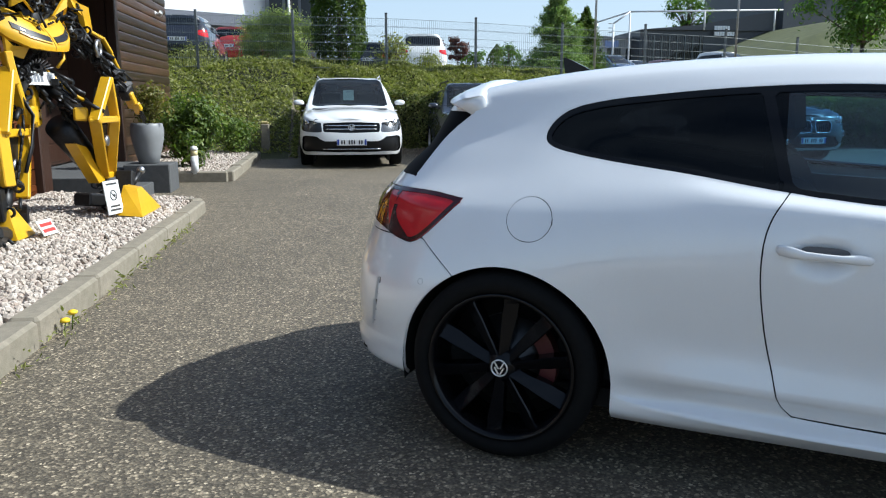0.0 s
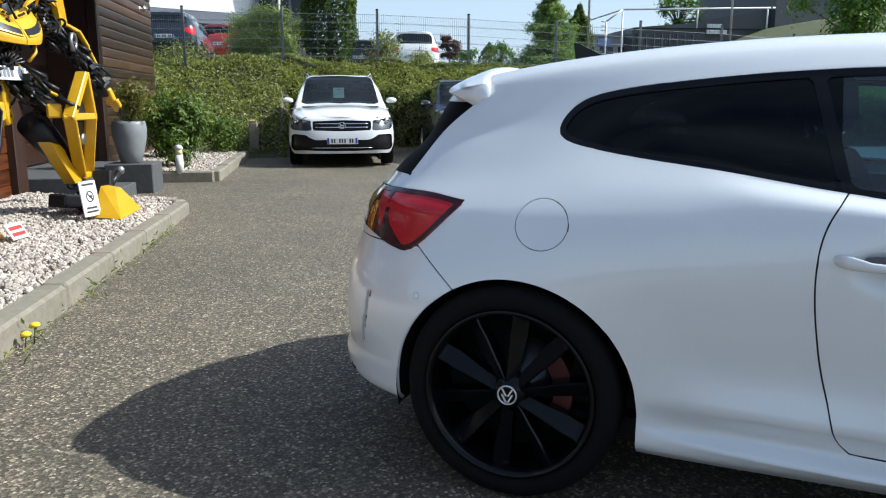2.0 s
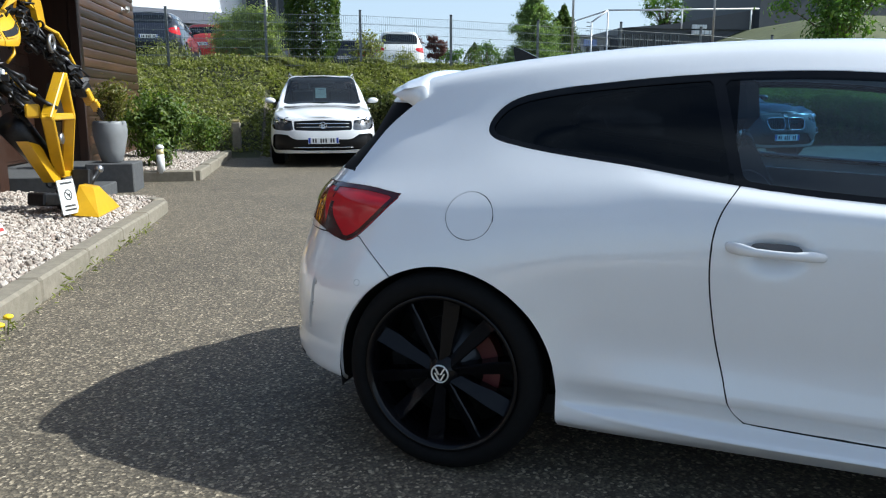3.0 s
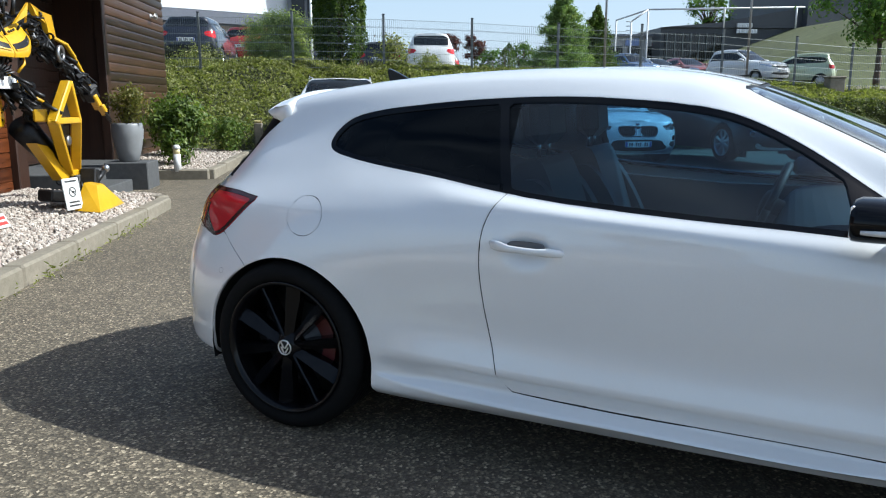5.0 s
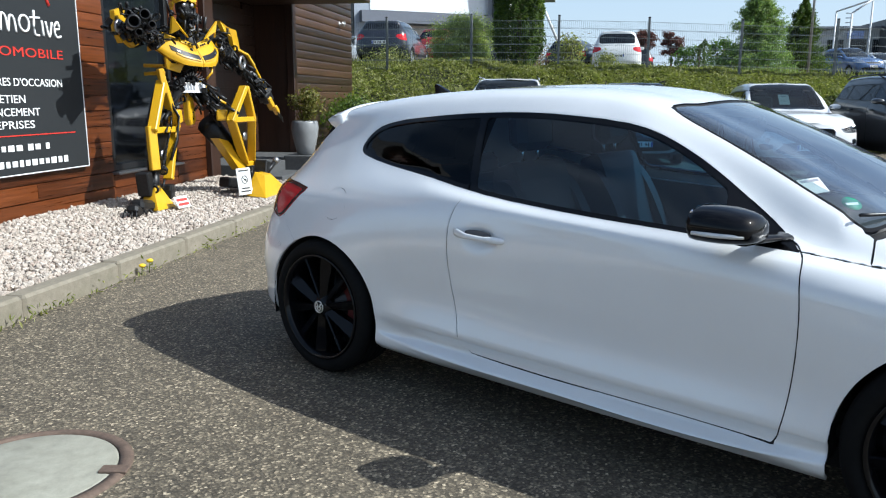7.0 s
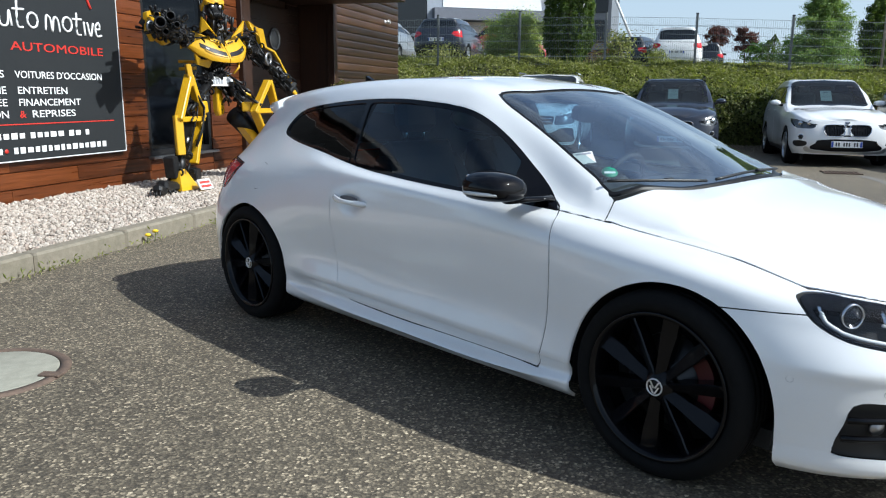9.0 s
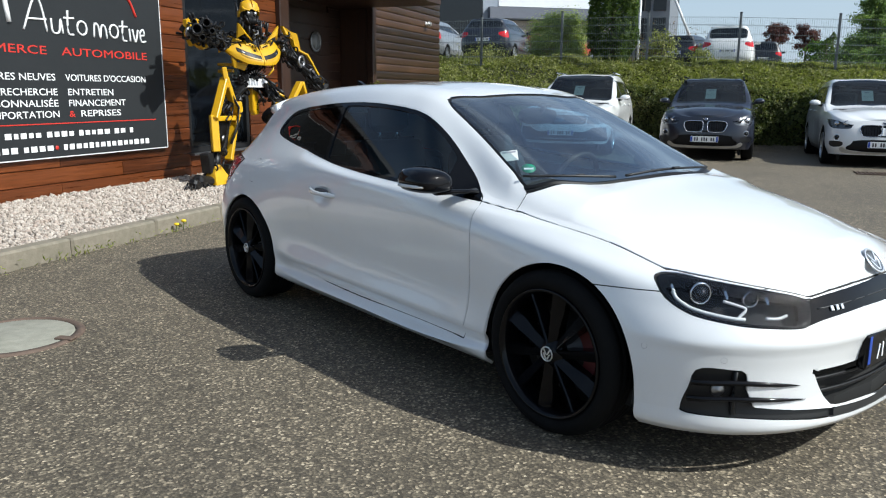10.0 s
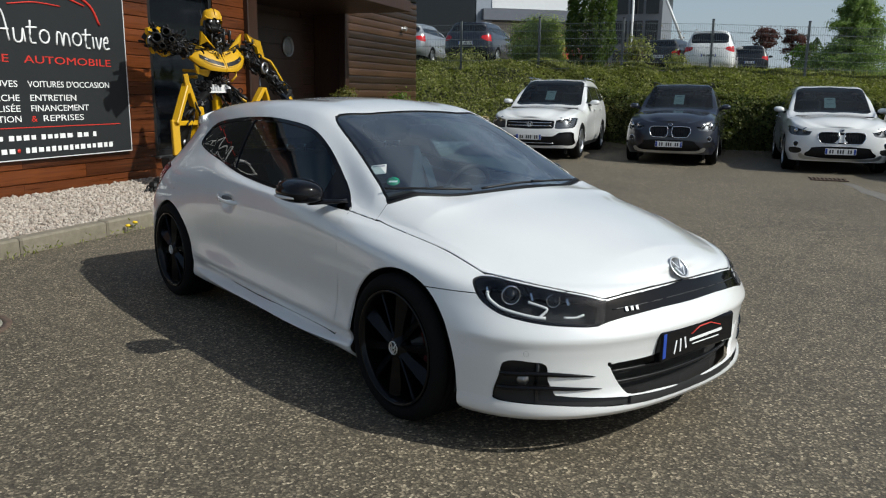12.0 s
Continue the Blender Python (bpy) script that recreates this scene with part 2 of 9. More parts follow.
M_CONCRETE = concrete_mat("kerb_concrete", (0.235, 0.205, 0.155), 0.65)
M_CONCRETE_DARK = concrete_mat("grey_concrete", (0.075, 0.076, 0.078), 0.15)
M_GRAVEL = stone_mat("pale_gravel", (0.28, 0.235, 0.195), (0.40, 0.345, 0.29), (0.51, 0.45, 0.39), (0.35, 0.28, 0.23))
M_WOOD = wood_mat("red_stained_cladding", (0.20, 0.054, 0.0115), (0.036, 0.010, 0.003), 0.34, 1)
M_WOOD_X = wood_mat("brown_stained_cladding", (0.085, 0.043, 0.023), (0.017, 0.010, 0.006), 0.4, 1)
M_WOOD_DARK = wood_mat("dark_stained_shaded_wood", (0.055, 0.023, 0.012), (0.018, 0.009, 0.006), 0.4, 2)
M_SIGN = plain("anthracite_sign_panel", (0.026, 0.028, 0.030), 0.45, grain=0.06, Specular_IOR_Level=0.12)
M_LEAF_HEDGE = leaf_mat("hedge_leaves", (0.055, 0.072, 0.017), (0.12, 0.138, 0.040), (0.22, 0.215, 0.08))
M_LEAF_LIGHT = leaf_mat("ground_cover_leaves", (0.13, 0.145, 0.044), (0.24, 0.245, 0.088), (0.37, 0.35, 0.15))
M_LEAF_SHRUB = leaf_mat("shrub_leaves", (0.05, 0.085, 0.015), (0.105, 0.155, 0.028), (0.19, 0.23, 0.055))
M_LEAF_CONIFER = leaf_mat("conifer_needles", (0.11, 0.17, 0.06), (0.21, 0.28, 0.11), (0.32, 0.37, 0.17))
M_LEAF_CYPRESS = leaf_mat("cypress_needles", (0.035, 0.063, 0.011), (0.085, 0.13, 0.022), (0.16, 0.20, 0.042))
M_LEAF_TREE = leaf_mat("tree_leaves", (0.05, 0.10, 0.015), (0.10, 0.18, 0.03), (0.16, 0.22, 0.05))
M_LEAF_PURPLE = leaf_mat("purple_leaves", (0.06, 0.02, 0.02), (0.12, 0.04, 0.035))
M_BARK = plain("bark", (0.10, 0.075, 0.055), 0.9, grain=0.4, scale=30, bump=0.6)
M_SOIL = plain("bank_soil", (0.055, 0.058, 0.025), 0.95, grain=0.4, scale=20, bump=0.5)
M_GRASS = plain("grass", (0.078, 0.088, 0.030), 0.9, grain=0.4, scale=14, bump=0.6)
M_FENCE = plain("galvanised_wire", (0.14, 0.155, 0.15), 0.5, metal=0.4)
M_POST = plain("grey_post_paint", (0.12, 0.13, 0.13), 0.5)
M_POT = plain("grey_glazed_pot", (0.20, 0.205, 0.21), 0.4, grain=0.15, scale=8)
M_WHITE_WALL = plain("white_render", (0.72, 0.73, 0.74), 0.7, grain=0.05)
M_GREY_CLAD = plain("grey_metal_cladding", (0.16, 0.17, 0.19), 0.5, grain=0.08)
M_DARK_CLAD = plain("dark_metal_cladding", (0.05, 0.053, 0.06), 0.45, grain=0.1)
M_WINDOW = plain("dark_window_glass", (0.008, 0.010, 0.013), 0.05, Specular_IOR_Level=0.45)
M_IRON = plain("rusty_iron", (0.11, 0.075, 0.055), 0.8, grain=0.4, scale=50, bump=0.4)
M_DANDELION = plain("dandelion_yellow", (0.75, 0.50, 0.01), 0.6)
M_LAMP_WHITE = plain("white_enamel", (0.62, 0.62, 0.61), 0.4, grain=0.06)

# ---- building helpers ----
SITE = Matrix.Rotation(radians(29.8), 4, "Z")  # the yard's own axes: x away from the house front, y along it


def rise(v, u):
    """The yard climbs a little towards the back, on the house's side."""
    s = min(max((u - 5.0), 0.0), 9.0)
    return 0.0155 * s * min(max((2.6 - v) / 4.0, 0.0), 1.0)


class Geo:
    """Collects solids for one mesh; every face keeps a material slot."""
    def __init__(self):
        self.v, self.f, self.m, self.s = [], [], [], []

    def add(self, verts, faces, mat=0, smooth=False, m=None):
        b = len(self.v)
        for p in verts:
            p = Vector(p)
            self.v.append(tuple(m @ p) if m is not None else tuple(p))
        for f in faces:
            self.f.append(tuple(i + b for i in f)), self.m.append(mat), self.s.append(smooth)
        return self

    def box(self, c, size, rot=None, mat=0, bevel=0.0, m=None, taper=1.0):
        x, y, z = (s / 2 for s in size)
        b = min(bevel, x * 0.9, y * 0.9, z * 0.9)
        t = pose(*c, *(rot or (0, 0, 0)))
        if m is not None:
            t = m @ t
        if b <= 0:
            v = [(sx * x * (taper if sz > 0 else 1), sy * y * (taper if sz > 0 else 1), sz * z) for sz in (-1, 1) for sy in (-1, 1) for sx in (-1, 1)]
            f = [(0, 2, 3, 1), (4, 5, 7, 6), (0, 1, 5, 4), (2, 6, 7, 3), (0, 4, 6, 2), (1, 3, 7, 5)]
            return self.add(v, f, mat, False, t)
        rings = []
        for zz, inn in ((-z, b), (-z + b, 0), (z - b, 0), (z, b)):
            k = taper if zz > 0 else 1
            xx, yy = (x - inn) * k, (y - inn) * k
            cb = b - inn * 0.5
            rings.append([(-xx + cb, -yy, zz), (xx - cb, -yy, zz), (xx, -yy + cb, zz), (xx, yy - cb, zz), (xx - cb, yy, zz), (-xx + cb, yy, zz), (-xx, yy - cb, zz), (-xx, -yy + cb, zz)])
        v = [p for r in rings for p in r]
        f = [tuple(range(7, -1, -1)), tuple(range(24, 32))]
        for k in range(3):
            f += [(k * 8 + i, k * 8 + (i + 1) % 8, k * 8 + 8 + (i + 1) % 8, k * 8 + 8 + i) for i in range(8)]
        return self.add(v, f, mat, False, t)

    def lathe(self, profile, n=24, mat=0, smooth=True, m=None, closed=False):
        """Turn (radius, height) pairs about z."""
        v, f = [], []
        for r, z in profile:
            v += [(r * math.cos(2 * math.pi * i / n), r * math.sin(2 * math.pi * i / n), z) for i in range(n)]
        k = len(profile)
        for a in range(k if closed else k - 1):
            b = (a + 1) % k
            f += [(a * n + i, a * n + (i + 1) % n, b * n + (i + 1) % n, b * n + i) for i in range(n)]
        if not closed:
            if profile[0][0] > 1e-6:
                f.append(tuple(range(n - 1, -1, -1)))
            if profile[-1][0] > 1e-6:
                f.append(tuple((k - 1) * n + i for i in range(n)))
        return self.add(v, f, mat, smooth, m)

    def rod(self, a, b, r, r2=None, n=8, mat=0, smooth=True, m=None):
        a, b = Vector(a), Vector(b)
        d = b - a
        if d.length < 1e-6:
            return self
        t = Matrix.Translation(a) @ d.to_track_quat("Z", "Y").to_matrix().to_4x4()
        if m is not None:
            t = m @ t
        return self.lathe([(r, 0), (r if r2 is None else r2, d.length)], n, mat, smooth, t)

    def tube(self, pts, r, n=8, mat=0, m=None):
        pts = [Vector(p) for p in pts]
        v, f = [], []
        for i, p in enumerate(pts):
            d = (pts[min(i + 1, len(pts) - 1)] - pts[max(i - 1, 0)]).normalized()
            q = d.to_track_quat("Z", "Y").to_matrix()
            rr = r[i] if isinstance(r, (list, tuple)) else r
            v += [p + q @ Vector((rr * math.cos(2 * math.pi * k / n), rr * math.sin(2 * math.pi * k / n), 0)) for k in range(n)]
        for i in range(len(pts) - 1):
            f += [(i * n + k, i * n + (k + 1) % n, i * n + n + (k + 1) % n, i * n + n + k) for k in range(n)]
        f += [tuple(range(n - 1, -1, -1)), tuple((len(pts) - 1) * n + k for k in range(n))]
        return self.add(v, f, mat, True, m)

    def prism(self, outline, lo, hi, axis="y", mat=0, m=None, smooth=False):
        """A flat outline given thickness along an axis."""
        put = {"x": lambda a, b, c: (c, a, b), "y": lambda a, b, c: (a, c, b), "z": lambda a, b, c: (a, b, c)}[axis]
        n = len(outline)
        v = [put(a, b, lo) for a, b in outline] + [put(a, b, hi) for a, b in outline]
        f = [tuple(range(n - 1, -1, -1)), tuple(range(n, 2 * n))] + [(i, (i + 1) % n, n + (i + 1) % n, n + i) for i in range(n)]
        return self.add(v, f, mat, smooth, m)

    def ball(self, c, r, n=12, mat=0, m=None):
        t = Matrix.Translation(c) @ Matrix.Diagonal((*(r if isinstance(r, tuple) else (r, r, r)), 1))
        if m is not None:
            t = m @ t
        return self.lathe([(math.sin(math.pi * i / (n // 2)) if 0 < i < n // 2 else 0.0, -math.cos(math.pi * i / (n // 2))) for i in range(n // 2 + 1)], n, mat, True, t)

    def mesh(self, name, mats):
        me = bpy.data.meshes.new(name)
        me.from_pydata(self.v, [], self.f)
        for x in mats if isinstance(mats, (list, tuple)) else [mats]:
            me.materials.append(x)
        me.polygons.foreach_set("material_index", self.m)
        me.polygons.foreach_set("use_smooth", self.s)
        me.validate()
        me.update()
        bm = bmesh.new()
        bm.from_mesh(me)
        bmesh.ops.recalc_face_normals(bm, faces=bm.faces)
        bm.to_mesh(me)
        bm.free()
        return me


def thing(name, at=None, label="", category="", group="", kind=""):
    """An empty at the thing's base that carries its parts."""
    ob = new(name)
    ob.empty_display_size = 0.2
    if at is not None:
        ob.matrix_world = at
    return tagged(ob, label, category, group, kind)


def part(name, geo, mats, parent=None, label="", at=None):
    """One mesh object under a thing or a part."""
    ob = new(name, geo.mesh(name, mats) if isinstance(geo, Geo) else geo)
    if parent is not None:
        ob.parent = parent
    if at is not None:
        ob.matrix_basis = at
    return tagged(ob, label)


def solid(name, geo, mats, at=None, label="", category="", group="", kind=""):
    """A thing of a single mesh."""
    ob = part(name, geo, mats, None, "", at)
    return tagged(ob, label, category, group, kind)


def panel(name, skin, tag, mat, parent, label="", **how):
    """One panel of a skin as a part, shaded by the skin's own normals."""
    v, f, n = skin.take(tag, **how)
    if not f:
        return None
    me = bpy.data.meshes.new(name)
    me.from_pydata([tuple(p) for p in v], [], f)
    me.materials.append(mat)
    me.polygons.foreach_set("use_smooth", [True] * len(me.polygons))
    me.normals_split_custom_set_from_vertices([tuple(x) for x in n])
    me.update()
    ob = new(name, me)
    ob.parent = parent
    return tagged(ob, label)


def text_geo(body, size, geo, m, mat=0, depth=0.002, align="LEFT", width=None):
    """Letters of the built-in font as thin solids, in the plane of m."""
    cu = bpy.data.curves.new("letters", "FONT")
    cu.body, cu.size, cu.extrude, cu.align_x, cu.resolution_u = body, size, depth, align, 3
    ob = bpy.data.objects.new("letters", cu)
    me = ob.to_mesh()
    v = [Vector(p.co) for p in me.vertices]
    if width and v:
        span = max(p.x for p in v) - min(p.x for p in v)
        v = [Vector((p.x * width / span, p.y, p.z)) for p in v]
    geo.add(v, [tuple(p.vertices) for p in me.polygons], mat, False, m)
    ob.to_mesh_clear()
    bpy.data.objects.remove(ob)
    bpy.data.curves.remove(cu)
    return geo
# ---- lofted car bodies: control lines along the car, blended up the side and over the roof ----
def curve(stations, x):
    """A smooth curve through (position, value) stations."""
    xs = np.array([s[0] for s in stations], float)
    ys = np.array([s[1] for s in stations], float)
    d = np.diff(ys) / np.diff(xs)
    m = np.concatenate(([d[0]], (d[1:] * np.diff(xs)[:-1] + d[:-1] * np.diff(xs)[1:]) / (xs[2:] - xs[:-2]), [d[-1]]))
    x = np.clip(np.asarray(x, float), xs[0], xs[-1])
    i = np.clip(np.searchsorted(xs, x) - 1, 0, len(xs) - 2)
    h = xs[i + 1] - xs[i]
    t = (x - xs[i]) / h
    return ((1 + 2 * t) * (1 - t) ** 2 * ys[i] + t * (1 - t) ** 2 * h * m[i] + t * t * (3 - 2 * t) * ys[i + 1] + t * t * (t - 1) * h * m[i + 1])


def loft(lines, x_rear, x_front, n_rear=2.6, n_front=2.6, steps=(34, 150, 44), subs=6, cut=1.0):
    """Half a body (y < 0) as a grid of points. Each line: (z stations, half-width stations, rear end, front end)."""
    phi = np.linspace(0, np.pi / 2, steps[0] + 1)[1:] * cut
    rear = [(0, np.sin(p) ** (2 / n_rear), np.cos(p) ** (2 / n_rear) if p < 1.57 else 0.0) for p in phi][::-1]
    mid = [(1, t, 1.0) for t in np.linspace(0, 1, steps[1] + 1)]
    phi = np.linspace(0, np.pi / 2, steps[2] + 1)[1:] * cut
    front = [(2, np.sin(p) ** (2 / n_front), np.cos(p) ** (2 / n_front) if p < 1.57 else 0.0) for p in phi]
    rows = rear + mid + front
    zone, t, c = (np.array(v, float) for v in zip(*rows))
    pts = []
    sharp = [len(line) > 4 for line in lines]
    for zs, ws, end_r, end_f in (line[:4] for line in lines):
        x = np.where(zone == 0, x_rear + (end_r - x_rear) * t, np.where(zone == 1, x_rear + (x_front - x_rear) * t, x_front + (end_f - x_front) * t))
        pts.append(np.stack([x, -curve(ws, x) * c, curve(zs, x)], -1))
    pts = np.array(pts)
    low = 2 * pts[0] - pts[1]
    high = pts[-2] * (1, -1, 1)
    ext = np.concatenate([[low], pts, [high]])
    out = []
    for k in range(1, len(ext) - 2):
        p0, p1, p2, p3 = ext[k - 1:k + 3]
        d1 = np.linalg.norm(p1 - p0, axis=-1, keepdims=True) + 1e-6
        d2 = np.linalg.norm(p2 - p1, axis=-1, keepdims=True) + 1e-6
        d3 = np.linalg.norm(p3 - p2, axis=-1, keepdims=True) + 1e-6
        m1 = ((p1 - p0) / d1 * d2 + (p2 - p1) / d2 * d1) / (d1 + d2) * d2
        m2 = ((p2 - p1) / d2 * d3 + (p3 - p2) / d3 * d2) / (d2 + d3) * d2
        if sharp[k - 1]:
            m1 = p2 - p1
        if k < len(sharp) and sharp[k]:
            m2 = p2 - p1
        n = subs if isinstance(subs, int) else subs[k - 1]
        for s in np.arange(n) / n:
            out.append((1 + 2 * s) * (1 - s) ** 2 * p1 + s * (1 - s) ** 2 * m1 + s * s * (3 - 2 * s) * p2 + s * s * (s - 1) * m2)
    out.append(pts[-1])
    return np.array(out).transpose(1, 0, 2)


def smooth_outline(points, n=6, closed=True):
    """A rounded outline through points; a point given twice is a sharp corner."""
    p = np.array(points, float)
    count = len(p)
    out = []
    for i in range(count if closed else count - 1):
        a, b, c, d = p[(i - 1) % count], p[i], p[(i + 1) % count], p[(i + 2) % count]
        if not closed:
            a, d = p[max(i - 1, 0)], p[min(i + 2, count - 1)]
        if np.allclose(b, c):
            continue
        sharp_b, sharp_c = np.allclose(a, b), np.allclose(c, d)
        mb = (c - b) if sharp_b else (c - a) / 2
        mc = (c - b) if sharp_c else (d - b) / 2
        for s in np.arange(n) / n:
            out.append((1 + 2 * s) * (1 - s) ** 2 * b + s * (1 - s) ** 2 * mb + s * s * (3 - 2 * s) * c + s * s * (s - 1) * mc)
    if not closed:
        out.append(p[-1])
    return np.array(out)


def inside(q, outline):
    """Signed distance of 2D points to a closed outline, negative within."""
    q = np.asarray(q, float)
    a, b = outline, np.roll(outline, -1, axis=0)
    best = np.full(len(q), 1e9)
    odd = np.zeros(len(q), bool)
    for (ax, ay), (bx, by) in zip(a, b):
        ex, ey = bx - ax, by - ay
        k = np.clip(((q[:, 0] - ax) * ex + (q[:, 1] - ay) * ey) / max(ex * ex + ey * ey, 1e-12), 0, 1)
        best = np.minimum(best, (q[:, 0] - ax - k * ex) ** 2 + (q[:, 1] - ay - k * ey) ** 2)
        if ay != by:
            odd ^= ((ay > q[:, 1]) != (by > q[:, 1])) & (q[:, 0] < ax + (q[:, 1] - ay) / (by - ay) * ex)
    return np.sqrt(best) * np.where(odd, -1, 1)


class Skin:
    """A surface that can be cut along the zero line of a field and sorted into panels."""
    def __init__(self, grid):
        na, nr, _ = grid.shape
        da, dr = np.gradient(grid, axis=0), np.gradient(grid, axis=1)
        nor = np.cross(da, dr)
        nor /= np.linalg.norm(nor, axis=-1, keepdims=True) + 1e-9
        self.v = grid.reshape(-1, 3).copy()
        self.n = nor.reshape(-1, 3)
        self.f = [(i * nr + j, (i + 1) * nr + j, (i + 1) * nr + j + 1, i * nr + j + 1) for i in range(na - 1) for j in range(nr - 1)]
        self.tag = [""] * len(self.f)

    def cut(self, field, snap=0.0008):
        d = field(self.v)
        d = np.where(np.abs(d) < snap, 0.0, d)
        sign = np.sign(d)
        faces, tags, made, nv, nn = [], [], {}, [], []
        base = len(self.v)

        def crossing(a, b):
            key = (min(a, b), max(a, b))
            if key not in made:
                k = d[a] / (d[a] - d[b])
                nv.append(self.v[a] + k * (self.v[b] - self.v[a]))
                nn.append(self.n[a] + k * (self.n[b] - self.n[a]))
                made[key] = base + len(nv) - 1
            return made[key]

        for f, tag in zip(self.f, self.tag):
            s = [sign[i] for i in f]
            if min(s) < 0 < max(s):
                neg, pos = [], []
                for i, a in enumerate(f):
                    b = f[(i + 1) % len(f)]
                    if sign[a] <= 0:
                        neg.append(a)
                    if sign[a] >= 0:
                        pos.append(a)
                    if sign[a] * sign[b] < 0:
                        m = crossing(a, b)
                        neg.append(m), pos.append(m)
                for part_face in (neg, pos):
                    if len(part_face) > 2:
                        faces.append(tuple(part_face)), tags.append(tag)
            else:
                faces.append(f), tags.append(tag)
        self.f, self.tag = faces, tags
        if nv:
            self.v, self.n = np.vstack([self.v, nv]), np.vstack([self.n, nn])
        return self

    def centres(self):
        return np.array([self.v[list(f)].mean(0) for f in self.f])

    def mark(self, tag, field, only=None, gap=0.0):
        """Cut along a field and tag what lies within; gap: the width of the joint round it."""
        if gap:
            self.cut(lambda q: field(q) - gap / 2)
            self.cut(lambda q: field(q) + gap / 2)
        else:
            self.cut(field)
        d = field(self.centres())
        for i, x in enumerate(d):
            if only is None or self.tag[i] in only:
                if x < -gap / 2:
                    self.tag[i] = tag
                elif x < gap / 2:
                    self.tag[i] = "gap"
        return self

    def take(self, tag, mirrored=False, both=False, inset=0.0, lip=0.012, only=None):
        """Vertices, faces and normals of one panel, with a folded lip round its border."""
        keep = [f for f, t in zip(self.f, self.tag) if t == tag and (only is None or only(self.v[list(f)].mean(0)))]
        used = sorted({i for f in keep for i in f})
        at = {i: k for k, i in enumerate(used)}
        v, n = self.v[used], self.n[used]
        n = n / (np.linalg.norm(n, axis=1, keepdims=True) + 1e-9)
        v = v - n * inset
        faces = [tuple(at[i] for i in f) for f in keep]
        faces = [g for g in (tuple(dict.fromkeys(f)) for f in faces) if len(g) > 2]
        if lip:
            count = {}
            for f in faces:
                for a, b in zip(f, f[1:] + f[:1]):
                    count[(a, b)] = 1
            edge = [e for e in count if (e[1], e[0]) not in count and not (both and abs(v[e[0], 1]) < 1e-4 and abs(v[e[1], 1]) < 1e-4)]
            rim = sorted({i for e in edge for i in e})
            k = {i: len(v) + j for j, i in enumerate(rim)}
            if rim:
                v, n = np.vstack([v, v[rim] - n[rim] * lip]), np.vstack([n, n[rim]])
            faces += [(b, a, k[a], k[b]) for a, b in edge]
        if both:
            w = len(v)
            v, n = np.vstack([v, v * (1, -1, 1)]), np.vstack([n, n * (1, -1, 1)])
            faces += [tuple(i + w for i in f[::-1]) for f in faces]
        elif mirrored:
            v, n = v * (1, -1, 1), n * (1, -1, 1)
            faces = [f[::-1] for f in faces]
        return v, faces, n


